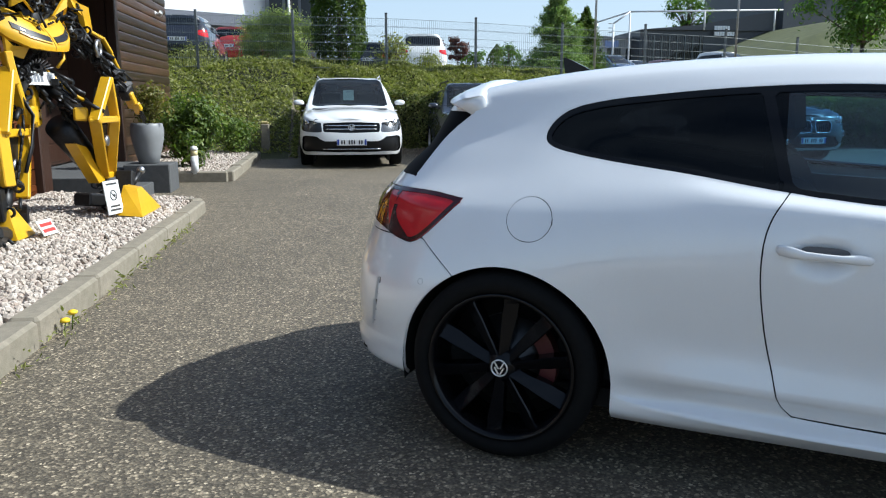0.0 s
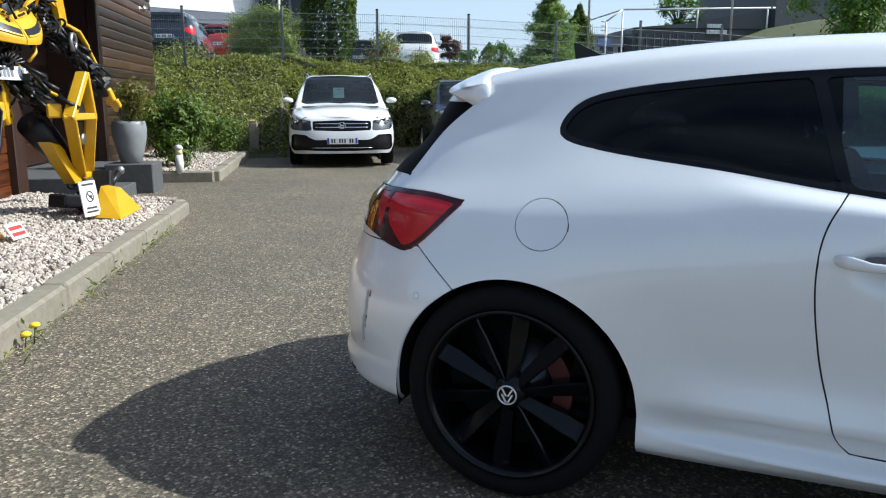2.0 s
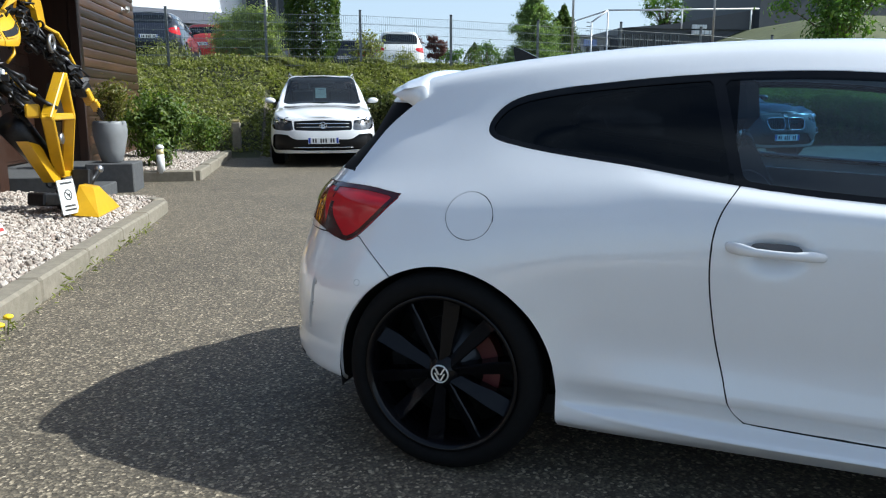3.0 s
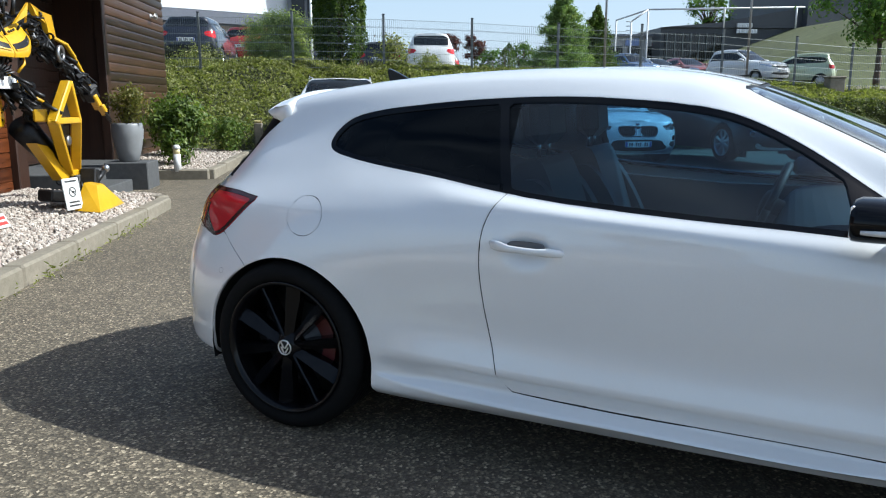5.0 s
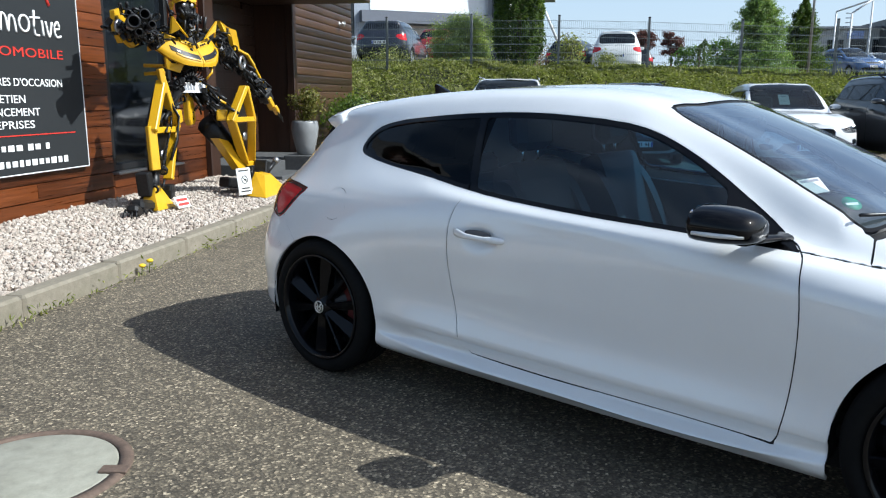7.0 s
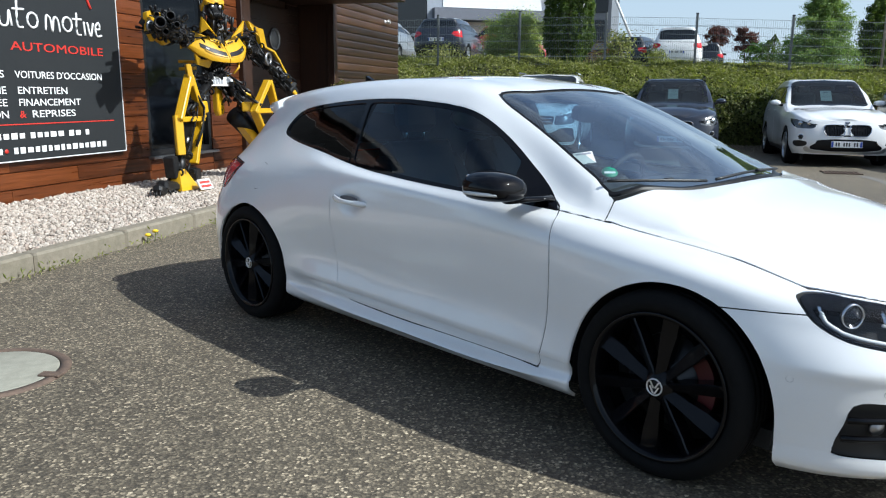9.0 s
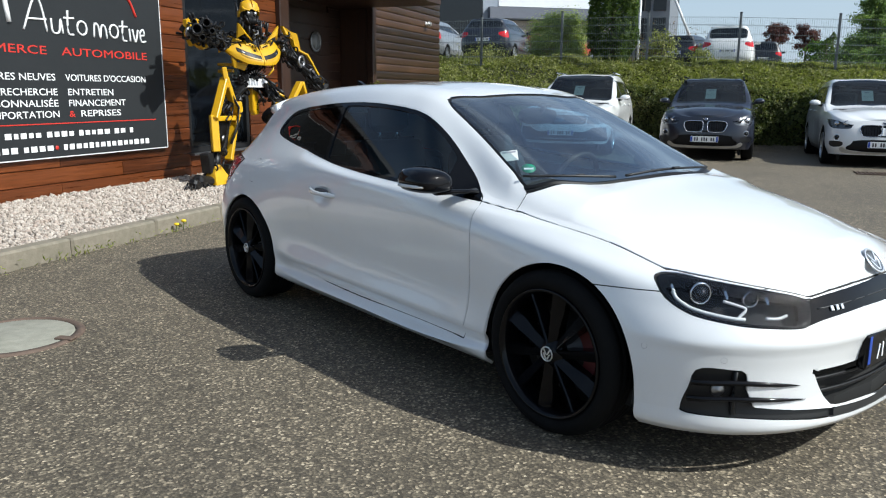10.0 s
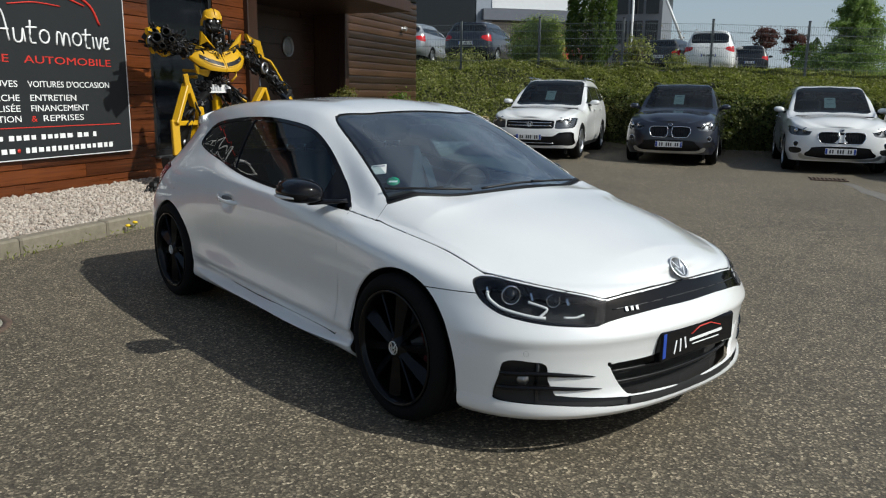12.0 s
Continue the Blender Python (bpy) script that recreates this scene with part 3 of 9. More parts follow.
COUPE_LINES = [
    ([(-.9, .27), (-.4, .235), (0, .21), (.4, .19), (.9, .183), (1.5, .175), (2.2, .172), (2.7, .165), (3.1, .165), (3.5, .185)],
     [(-.9, .80), (-.3, .84), (.4, .845), (1.2, .845), (2.2, .845), (2.8, .85), (3.5, .83)], -.74, 3.455),
    ([(-.9, .29), (-.4, .26), (.4, .225), (1.2, .215), (2.2, .21), (2.8, .20), (3.1, .195), (3.5, .205)],
     [(-.9, .84), (-.3, .868), (.4, .884), (1.2, .890), (2.2, .890), (2.8, .885), (3.5, .87)], -.78, 3.47),
    ([(-.9, .33), (-.4, .31), (.36, .272), (.42, .264), (.61, .250), (.85, .241), (1.2, .235), (2.0, .228), (2.2, .238), (2.8, .25), (3.5, .25)],
     [(-.9, .85), (-.3, .876), (.36, .882), (.42, .885), (.61, .899), (.85, .910), (1.2, .914), (2.0, .913), (2.3, .892), (2.8, .888), (3.5, .875)], -.785, 3.46, True),
    ([(-.9, .355), (-.4, .34), (.36, .298), (.42, .282), (.61, .287), (.85, .281), (1.2, .273), (2.0, .254), (2.2, .270), (2.8, .275), (3.5, .27)],
     [(-.9, .857), (-.3, .882), (.36, .881), (.42, .875), (.61, .866), (.85, .862), (1.2, .862), (2.0, .864), (2.3, .882), (2.8, .89), (3.5, .878)], -.77, 3.45),
    ([(-.9, .38), (-.4, .37), (.36, .364), (.60, .354), (.85, .346), (1.6, .326), (2.2, .315), (2.8, .30), (3.5, .295)],
     [(-.9, .86), (-.3, .885), (0, .90), (.36, .886), (.6, .895), (1.2, .897), (2.1, .896), (2.6, .90), (2.9, .893), (3.5, .88)], -.765, 3.445, True),
    ([(-.9, .47), (0, .47), (.85, .46), (1.6, .44), (2.2, .43), (2.8, .41), (3.5, .395)],
     [(-.9, .87), (-.3, .893), (0, .905), (.45, .879), (1.2, .877), (2.1, .878), (2.6, .905), (2.9, .90), (3.5, .89)], -.77, 3.445),
    ([(-.9, .60), (0, .60), (.85, .59), (1.6, .57), (2.2, .56), (2.8, .52), (3.5, .49)],
     [(-.9, .86), (-.3, .885), (0, .902), (.45, .885), (1.2, .882), (2.1, .882), (2.6, .900), (2.9, .89), (3.5, .885)], -.755, 3.455),
    ([(-.9, .72), (-.3, .735), (0, .745), (.85, .73), (1.6, .70), (2.2, .68), (2.8, .62), (3.1, .58), (3.5, .555)],
     [(-.9, .82), (-.3, .845), (0, .875), (.45, .884), (1.2, .885), (2.1, .882), (2.6, .888), (2.9, .868), (3.5, .85)], -.715, 3.435),
    ([(-.9, .83), (-.3, .855), (0, .865), (.5, .86), (.9, .835), (1.5, .795), (2.1, .765), (2.6, .725), (3.0, .665), (3.5, .62)],
     [(-.9, .77), (-.3, .795), (0, .825), (.5, .858), (.9, .875), (1.5, .880), (2.1, .872), (2.6, .866), (3.0, .83), (3.5, .80)], -.68, 3.405),
    ([(-.9, .88), (-.45, .905), (-.2, .928), (0, .943), (.25, .943), (.5, .926), (.9, .892), (1.5, .852), (2.1, .815), (2.6, .768), (3.0, .70), (3.5, .65)],
     [(-.9, .71), (-.45, .715), (-.2, .735), (0, .756), (.25, .785), (.5, .818), (.9, .857), (1.5, .871), (2.1, .842), (2.6, .80), (3.0, .765), (3.5, .74)], -.64, 3.38),
    ([(-.9, .93), (-.45, .958), (-.2, 1.003), (.1, 1.035), (.32, 1.007), (.56, .976), (.8, .94), (1.0, .917), (1.38, .891), (1.78, .869), (2.08, .842), (2.36, .825), (2.75, .776), (3.0, .715), (3.5, .66)],
     [(-.9, .65), (-.45, .655), (-.2, .672), (.1, .695), (.45, .748), (.8, .796), (1.4, .838), (2.08, .800), (2.4, .742), (2.75, .725), (3.0, .705), (3.5, .70)], -.605, 3.365),
    ([(-.9, 1.0), (-.4, 1.05), (-.2, 1.09), (.1, 1.165), (.3, 1.203), (.48, 1.224), (.76, 1.243), (1.03, 1.246), (1.33, 1.226), (1.51, 1.193), (1.69, 1.113), (1.86, 1.007), (1.98, .925), (2.1, .870), (2.2, .859), (2.36, .848), (2.75, .795), (3.0, .733), (3.5, .665)],
     [(-.9, .585), (-.4, .588), (-.2, .592), (.1, .599), (.5, .606), (1.0, .612), (1.4, .617), (1.6, .633), (1.86, .682), (2.0, .722), (2.1, .746), (2.2, .742), (2.36, .722), (2.75, .68), (3.0, .65), (3.5, .63)], -.50, 3.36),
    ([(-.9, 1.10), (-.4, 1.17), (-.1, 1.235), (.3, 1.285), (.7, 1.308), (1.0, 1.312), (1.25, 1.303), (1.46, 1.275), (1.7, 1.185), (1.9, 1.09), (2.1, .985), (2.2, .937), (2.28, .906), (2.36, .888), (2.5, .870), (2.75, .838), (3.0, .775), (3.5, .67)],
     [(-.9, .50), (-.4, .50), (0, .525), (.5, .54), (1.0, .545), (1.3, .54), (1.5, .545), (1.7, .575), (1.9, .61), (2.1, .657), (2.2, .678), (2.28, .688), (2.36, .676), (2.5, .64), (2.75, .585), (3.0, .53), (3.5, .50)], -.425, 3.357),
    ([(-.9, 1.15), (-.45, 1.225), (-.1, 1.274), (.3, 1.320), (.7, 1.346), (1.0, 1.349), (1.3, 1.338), (1.5, 1.304), (1.8, 1.193), (2.1, 1.059), (2.4, .931), (2.5, .918), (2.6, .910), (2.9, .858), (3.1, .802), (3.25, .748), (3.5, .675)],
     [(-.9, .27), (0, .28), (1.0, .29), (1.6, .30), (2.0, .34), (2.4, .37), (2.75, .34), (3.5, .30)], -.405, 3.355),
    ([(-.9, 1.16), (-.45, 1.24), (-.1, 1.290), (.3, 1.336), (.7, 1.361), (1.0, 1.365), (1.3, 1.351), (1.5, 1.318), (1.8, 1.218), (2.1, 1.10), (2.4, .968), (2.5, .942), (2.6, .930), (2.9, .877), (3.1, .823), (3.25, .768), (3.32, .737), (3.37, .708), (3.5, .66)],
     [(-.9, 0), (3.5, 0)], -.395, 3.355),
]

# ---- car pieces shared by all cars ----
def badge_geo(r, mat_ring=0, mat_face=1):
    """A round maker's badge as a ring with two plain chevrons, facing +z."""
    g = Geo()
    g.lathe([(0, 0), (r, 0), (r, 0.004), (r * 0.86, 0.005), (r * 0.84, 0.002), (0, 0.002)], 28, mat_face)
    g.lathe([(r * 0.84, 0.001), (r, 0.001), (r, 0.005), (r * 0.92, 0.007), (r * 0.84, 0.005)], 28, mat_ring, closed=True)
    for y0, y1 in ((0.62, -0.1), (0.05, -0.72)):
        for s in (-1, 1):
            a, b = (s * 0.52 * r, y0 * r), (s * 0.10 * r, y1 * r)
            w = 0.09 * r
            g.prism([(a[0] - w, a[1]), (a[0] + w, a[1]), (b[0] + w, b[1]), (b[0] - w, b[1])], 0.001, 0.006, "z", mat_ring)
    return g


def wheel(parent, x, side, y_face, radius, rim_r, rim_mat, spokes=10, width=0.22, caliper=None, name="wheel", detail=True, turn=0.0):
    """A road wheel whose outer face lies at y_face; side -1 is the right of the car. Parts: tyre, rim, disc, calliper, badge."""
    hub = new(name)
    hub.parent = parent
    hub.empty_display_size = 0.1
    face = pose(x, side * y_face, radius, 90, 0, 0) if side < 0 else pose(x, side * y_face, radius, -90, 0, 0)
    hub.matrix_basis = face
    n = 56 if detail else 28
    w = width
    g = Geo()
    prof = [(rim_r - 0.004, -0.012), (rim_r + 0.006, 0.0), (rim_r + (radius - rim_r) * 0.35, 0.008), (radius - 0.028, 0.004), (radius - 0.010, -0.010), (radius, -0.032)] + ([(radius + d, -w * k + e) for k in (0.24, 0.38, 0.5, 0.62, 0.76) for d, e in ((0, .004), (-.005, .003), (-.005, -.003), (0, -.004))] if detail else []) + [
            (radius, -w + 0.03), (radius - 0.012, -w + 0.008), (rim_r + 0.02, -w), (rim_r - 0.004, -w + 0.01)]
    g.lathe(prof, n, 0, True, closed=True)
    part("tyre", g, M_TYRE, hub)
    g = Geo()
    g.lathe([(rim_r, 0.002), (rim_r - 0.004, 0.005), (rim_r - 0.012, 0.002), (rim_r - 0.022, -0.02), (rim_r - 0.028, -w * 0.55), (rim_r - 0.02, -w + 0.012), (rim_r, -w + 0.01)], n, 0, True, closed=True)
    for k in range(spokes):
        a = 2 * math.pi * k / spokes + radians(turn)
        t = Matrix.Rotation(a, 4, "Z")
        r0, r1 = 0.040, rim_r - 0.010
        if spokes >= 9:
            # a blade with one proud edge and one sunk edge; neighbours face each other in pairs
            c = -1 if k % 2 == 0 else 1
            rows = ((r0, .011, .016, .020), (r1 * .45, .013, .020, .022), (r1 * .72, .017, .026, .030), (r1 * .90, .016, .026, .030), (r1, .020, .024, .024))
            v, f = [], []
            for r, proud, sunk, drop in rows:
                v += [(r, -c * proud, -.014), (r, c * sunk, -.014 - drop), (r, c * sunk, -.075), (r, -c * (proud + .004), -.075), (r, -c * (proud + .004), -.019)]
            for i in range(len(rows) - 1):
                f += [(i * 5 + j, i * 5 + (j + 1) % 5, i * 5 + 5 + (j + 1) % 5, i * 5 + 5 + j) for j in range(5)]
            g.add(v, f, 0, False, t)
            continue
        wi, wo = 0.03, 0.05
        lean = 0.010 * (1 if k % 2 else -1)
        v = [(r0, -wi, -0.022), (r0, 0.2 * lean, -0.016), (r0, wi, -0.022), (r1 * 0.55, -wi * 1.05, -0.027), (r1 * 0.55, lean, -0.019), (r1 * 0.55, wi * 1.05, -0.027),
             (r1, -wo, -0.024), (r1, lean * 1.5, -0.012), (r1, wo, -0.024), (r0, -wi, -0.06), (r0, wi, -0.06), (r1 * 0.55, -wi, -0.07), (r1 * 0.55, wi, -0.07), (r1, -wo, -0.07), (r1, wo, -0.07)]
        f = [(0, 3, 4, 1), (1, 4, 5, 2), (3, 6, 7, 4), (4, 7, 8, 5), (0, 9, 11, 3), (3, 11, 13, 6), (2, 5, 12, 10), (5, 8, 14, 12), (9, 10, 12, 11), (11, 12, 14, 13)]
        g.add(v, f, 0, False, t)
    g.lathe([(0, -0.010), (0.034, -0.010), (0.046, -0.024), (0.06, -0.034), (0.06, -0.06), (0, -0.06)], 24, 0)
    part("rim", g, rim_mat, hub)
    g = Geo()
    g.lathe([(0, -0.13), (0.16, -0.13), (0.16, -0.105), (0.09, -0.10), (0.07, -0.06), (0, -0.06)], 32, 0)
    part("brake_disc", g, M_DISC if detail else M_DARK, hub)
    g = Geo()
    g.lathe([(0.0, -w * 0.86), (rim_r - 0.02, -w * 0.86), (rim_r - 0.02, -w * 0.84), (0.0, -w * 0.84)], 28, 0)
    part("wheel_back", g, M_DARK, hub)
    if detail:
        g = badge_geo(0.030)
        part("badge", g, [M_BADGE, M_GLOSS_BLACK], hub, "round chrome badge", pose(0, 0, -0.008, 0, 0, 0))
    if caliper is not None:
        g = Geo()
        arc = [(math.cos(a), math.sin(a)) for a in np.linspace(-0.55, 0.55, 7)]
        g.prism([(p * 0.175, q * 0.175) for p, q in arc] + [(p * 0.12, q * 0.12) for p, q in arc[::-1]], -0.135, -0.082, "z", 0)
        part("brake_caliper", g, M_CALIPER, hub, "red brake calliper", Matrix.Rotation(radians(caliper), 4, "Z"))
    return hub


def bar_plate(parent, at, width, height, bars, frame_mat=None, back=None, ink=None, blue=True):
    """A registration plate with plain bars for its characters, facing +z of at."""
    g = Geo()
    g.box((0, 0, 0.003), (width, height, 0.006), None, 0, 0.002)
    if blue:
        g.box((-width / 2 + 0.022, 0, 0.0066), (0.036, height * 0.9, 0.002), None, 1)
        g.box((width / 2 - 0.022, 0, 0.0066), (0.036, height * 0.9, 0.002), None, 1)
    span = width - 0.13
    for k in range(bars):
        if k in (2, 6):
            continue
        g.box((-span / 2 + span * (k + 0.5) / bars, 0, 0.0066), (span / bars * 0.58, height * 0.62, 0.0016), None, 2)
    return part("number_plate", g, [back or M_PLATE, M_PLATE_BLUE, ink or M_INK], parent, "number plate with plain dark bars", at)


def mirror_shell(g, k, grow=1.0, mat=0):
    """The housing of a door mirror: rounded front, flat back, flat bottom; k is the side."""
    rim = smooth_outline([(-.100, -.038), (-.06, -.056), (.02, -.060), (.080, -.046), (.106, -.012), (.100, .028), (.062, .056), (0, .064), (-.06, .052), (-.098, .018)], 3)
    n = len(rim)
    v, f = [], []
    stations = ((-.078, .90), (-.074, .97), (-.06, 1.0), (-.02, 1.0), (.02, .965), (.055, .88), (.080, .78), (.097, .64), (.107, .42), (.110, .02))
    for x, sc in stations:
        v += [(x * grow, k * y * sc * grow, (z * .92 * sc - .014 * (1 - sc)) * grow) for y, z in rim]
    for i in range(len(stations) - 1):
        f += [(i * n + j, i * n + (j + 1) % n, i * n + n + (j + 1) % n, i * n + n + j) for j in range(n)]
    f += [tuple(range(n)), tuple((len(stations) - 1) * n + j for j in range(n))]
    return g.add(v, f, mat, True)


def side_view(q):
    return q[:, (0, 2)]


def top_view(q):
    return np.stack([q[:, 0], np.abs(q[:, 1])], -1)


def front_view(q):
    return np.stack([np.abs(q[:, 1]), q[:, 2]], -1)


def outline_field(points, view, n=6, where=None):
    poly = smooth_outline(points, n)

    def field(q):
        d = inside(view(q), poly)
        return np.where(where(q), d, np.maximum(np.abs(d), 0.05)) if where else d
    return field


def arch_field(xc, zc, r, inner=0.5):
    def field(q):
        d = np.hypot(q[:, 0] - xc, np.maximum(q[:, 2] - zc, 0)) - r
        return np.where(-q[:, 1] > inner, d, 0.3)
    return field


def seat(parent, x, y, z0, mat, label=""):
    """A front seat: cushion, backrest, headrest with two posts."""
    g = Geo()
    g.prism(smooth_outline([(-.24, .0), (.24, .04), (.27, .10), (.20, .16), (-.20, .10), (-.27, .06)], 4), -.24, .24, "y", 0, smooth=False)
    g.box((.0, -.235, .10), (.44, .07, .10), (0, -4, 0), 0, 0.025)
    g.box((.0, .235, .10), (.44, .07, .10), (0, -4, 0), 0, 0.025)
    part("seat_cushion", g, mat, parent, label, pose(x, y, z0))
    g = Geo()
    g.prism(smooth_outline([(-.10, .0), (.06, .02), (.02, .30), (-.04, .58), (-.10, .60), (-.16, .55), (-.16, .25)], 4), -.20, .20, "y", 0)
    for s in (-1, 1):
        g.prism(smooth_outline([(-.12, .03), (.10, .06), (.06, .30), (-.04, .52), (-.14, .50), (-.17, .25)], 4), s * .22 - .035, s * .22 + .035, "y", 0)
    part("seat_back", g, mat, parent, label, pose(x - .24, y, z0 + .08, 0, -8, 0))
    g = Geo()
    g.box((0, 0, 0), (.10, .26, .17), (0, -6, 0), 0, 0.035)
    g.rod((0, -.06, -.14), (0, -.06, -.05), .007, None, 8, 1)
    g.rod((0, .06, -.14), (0, .06, -.05), .007, None, 8, 1)
    part("headrest", g, [mat, M_CHROME], parent, label, pose(x - .42, y, z0 + .80))


# ---- the white coupe ----
def build_coupe():
    car = thing("car", Matrix.Identity(4), "pearl white three-door coupe with black alloy wheels on the asphalt", "car")
    shell = loft(COUPE_LINES, -.2, 2.7, 2.6, 2.6, (40, 210, 60), (4, 3, 4, 4, 5, 6, 6, 6, 5, 6, 10, 6, 8, 8))
    # the bonnet is one calm, slightly crowned sheet
    lid = np.clip((shell[:, :, 0] - 2.52) / .08, 0, 1) * np.clip((3.24 - shell[:, :, 0]) / .12, 0, 1) * np.clip((shell[:, :, 2] - .66) / .04, 0, 1) * np.clip((np.arange(shell.shape[1]) - 52) / 6, 0, 1)[None, :]
    root = np.clip((shell[:, :, 0] - 2.16) / .06, 0, 1) * np.clip((2.62 - shell[:, :, 0]) / .06, 0, 1) * np.clip((-shell[:, :, 1] - .60) / .05, 0, 1) * np.clip((shell[:, :, 2] - .82) / .02, 0, 1)
    haunch = np.clip((.62 - shell[:, :, 0]) / .15, 0, 1) * np.clip((shell[:, :, 0] + .42) / .10, 0, 1) * np.clip((shell[:, :, 2] - .84) / .06, 0, 1) * np.clip((1.21 - shell[:, :, 2]) / .05, 0, 1)
    for turn in range(160):
        hold = lid * .7 if turn > 30 else np.maximum(np.maximum(lid * .7, root * .6), haunch * .5)
        away = np.concatenate([shell[:, 1:], shell[:, -2:-1] * (1, -1, 1)], 1)
        back = np.concatenate([shell[:, :1], shell[:, :-1]], 1)
        mean = (np.roll(shell, 1, 0) + np.roll(shell, -1, 0) + away + back) / 4
        shell = shell + (mean - shell) * hold[:, :, None]
    # the side glass is a calm, slightly bowed sheet between waistline and roof rail
    a, b = shell[:, 49:50].copy(), shell[:, 59:60].copy()
    k = np.linspace(0, 1, 11)[None, :, None]
    flat = a + (b - a) * k - np.array((0, .010, 0)) * np.sin(np.pi * k)
    hold = (np.clip((a[:, :, 0] - .12) / .25, 0, 1) * np.clip((1.98 - a[:, :, 0]) / .15, 0, 1))[:, :, None]
    shell[:, 49:60] += (flat - shell[:, 49:60]) * hold
    # the crease round the front bumper
    ridge = np.interp(shell[:, :, 2], (.38, .465, .492, .60), (0, .003, .014, 0)) * np.clip((shell[:, :, 0] - 2.92) / .18, 0, 1)
    out = shell[:, :, :2] - np.array((2.6, 0))
    shell[:, :, :2] += out / (np.linalg.norm(out, axis=-1, keepdims=True) + 1e-6) * ridge[:, :, None]
    # a shallow bowl behind the door handle
    bowl_r = ((shell[:, :, 0] - .935) / .10) ** 2 + ((shell[:, :, 2] - .762) / .052) ** 2
    shell[:, :, 1] += np.where((shell[:, :, 1] < -.6) & (bowl_r < 1), .020 * (1 - np.minimum(bowl_r, 1)) ** 1.5, 0)
    skin = Skin(shell)
    skin.mark("hole", arch_field(0.0, .30, .366))
    skin.mark("hole", arch_field(2.597, .31, .368))
    body = ("",)
    # glass openings
    dlo = [(2.085, .845), (2.085, .845), (1.78, .869), (1.38, .891), (1.0, .917), (.8, .94), (.56, .976), (.32, 1.006), (.18, 1.029), (.105, 1.05), (.08, 1.08), (.095, 1.125), (.15, 1.17), (.27, 1.20),
           (.48, 1.224), (.76, 1.243), (1.03, 1.246), (1.33, 1.226), (1.51, 1.193), (1.69, 1.113), (1.86, 1.007), (1.98, .925)]
    glass = outline_field(dlo, side_view, 6, lambda q: q[:, 1] < -.5)
    skin.mark("window_trim", glass, body)
    inner = lambda q: np.maximum(glass(q) + .017, np.abs(q[:, 0] - (.835 - .25 * (q[:, 2] - .94))) * -1 + .016)
    skin.mark("pane", lambda q: np.maximum(inner(q), q[:, 0] - 1.85 - .25 * (.9 - q[:, 2])), ("window_trim",))
    screen = outline_field([(1.574, -.3), (1.574, -.3), (1.574, .12), (1.560, .31), (1.536, .45), (1.526, .500), (1.540, .522), (1.60, .548), (1.7, .571), (1.9, .607), (2.1, .650), (2.215, .676), (2.25, .67), (2.31, .58), (2.40, .35), (2.452, .12), (2.452, -.3), (2.452, -.3)], top_view, 5,
                           lambda q: q[:, 2] > .86)
    skin.mark("windscreen_trim", screen, body)
    skin.mark("windscreen", lambda q: screen(q) + .012, ("windscreen_trim",))
    cowl = outline_field([(2.40, -.3), (2.40, -.3), (2.40, .3), (2.25, .6), (2.22, .675), (2.245, .69), (2.275, .69), (2.33, .61), (2.43, .37), (2.488, .12), (2.488, -.3), (2.488, -.3)], top_view, 5, lambda q: q[:, 2] > .8)
    skin.mark("cowl", cowl, body)
    rear_glass = outline_field([(-.41, .93), (-.41, .93), (-.33, 1.06), (-.215, 1.16), (-.215, 1.16), (-.9, 1.18), (-.9, 1.18), (-.9, .93), (-.9, .93)], side_view, 4)
    skin.mark("rear_glass", rear_glass, body)
    skin.mark("rear_band", lambda q: .30 + .40 * (1.16 - q[:, 2]) - np.abs(q[:, 1]) - np.where(q[:, 2] > 1.16, 1, 0), ("rear_glass",))
    # lamps
    lamp = outline_field([(.772, .693), (.798, .670), (.806, .63), (.79, .592), (.763, .574), (.69, .557), (.60, .549), (.54, .546), (.498, .55), (.472, .575), (.448, .626), (.448, .626), (.50, .645), (.58, .664), (.667, .684), (.725, .699)], front_view, 5,
                         lambda q: q[:, 0] > 2.88)
    skin.mark("headlamp", lamp, body, .004)
    grille = outline_field([(-.1, .650), (.15, .648), (.34, .640), (.452, .629), (.452, .629), (.480, .572), (.503, .549), (.503, .549), (.40, .566), (.20, .578), (-.1, .582)], front_view, 5, lambda q: q[:, 0] > 2.95)
    skin.mark("grille", grille, body)
    tail = outline_field([(-.165, .872), (-.165, .872), (-.30, .889), (-.45, .890), (-.62, .880), (-.75, .87), (-.75, .79), (-.60, .765), (-.49, .748), (-.40, .725), (-.315, .730)], side_view, 5, lambda q: (q[:, 0] < -.1) & (q[:, 1] < -.36))
    skin.mark("tail_lamp", tail, body, .004)
    # lower front openings
    fog = outline_field([(.790, .410), (.72, .411), (.690, .405), (.676, .37), (.678, .344), (.66, .300), (.652, .279), (.652, .279), (.53, .263), (.384, .250), (.36, .236), (.36, .228), (.363, .216), (.45, .219), (.538, .228), (.668, .238), (.799, .242), (.810, .258), (.802, .34)],
                        front_view, 5, lambda q: q[:, 0] > 2.95)
    skin.mark("fog_opening", fog, body)
    intake = outline_field([(-.1, .392), (.30, .392), (.462, .391), (.462, .391), (.43, .33), (.385, .27), (.35, .255), (.2, .248), (-.1, .246)], front_view, 5, lambda q: q[:, 0] > 2.95)
    skin.mark("intake", intake, body)
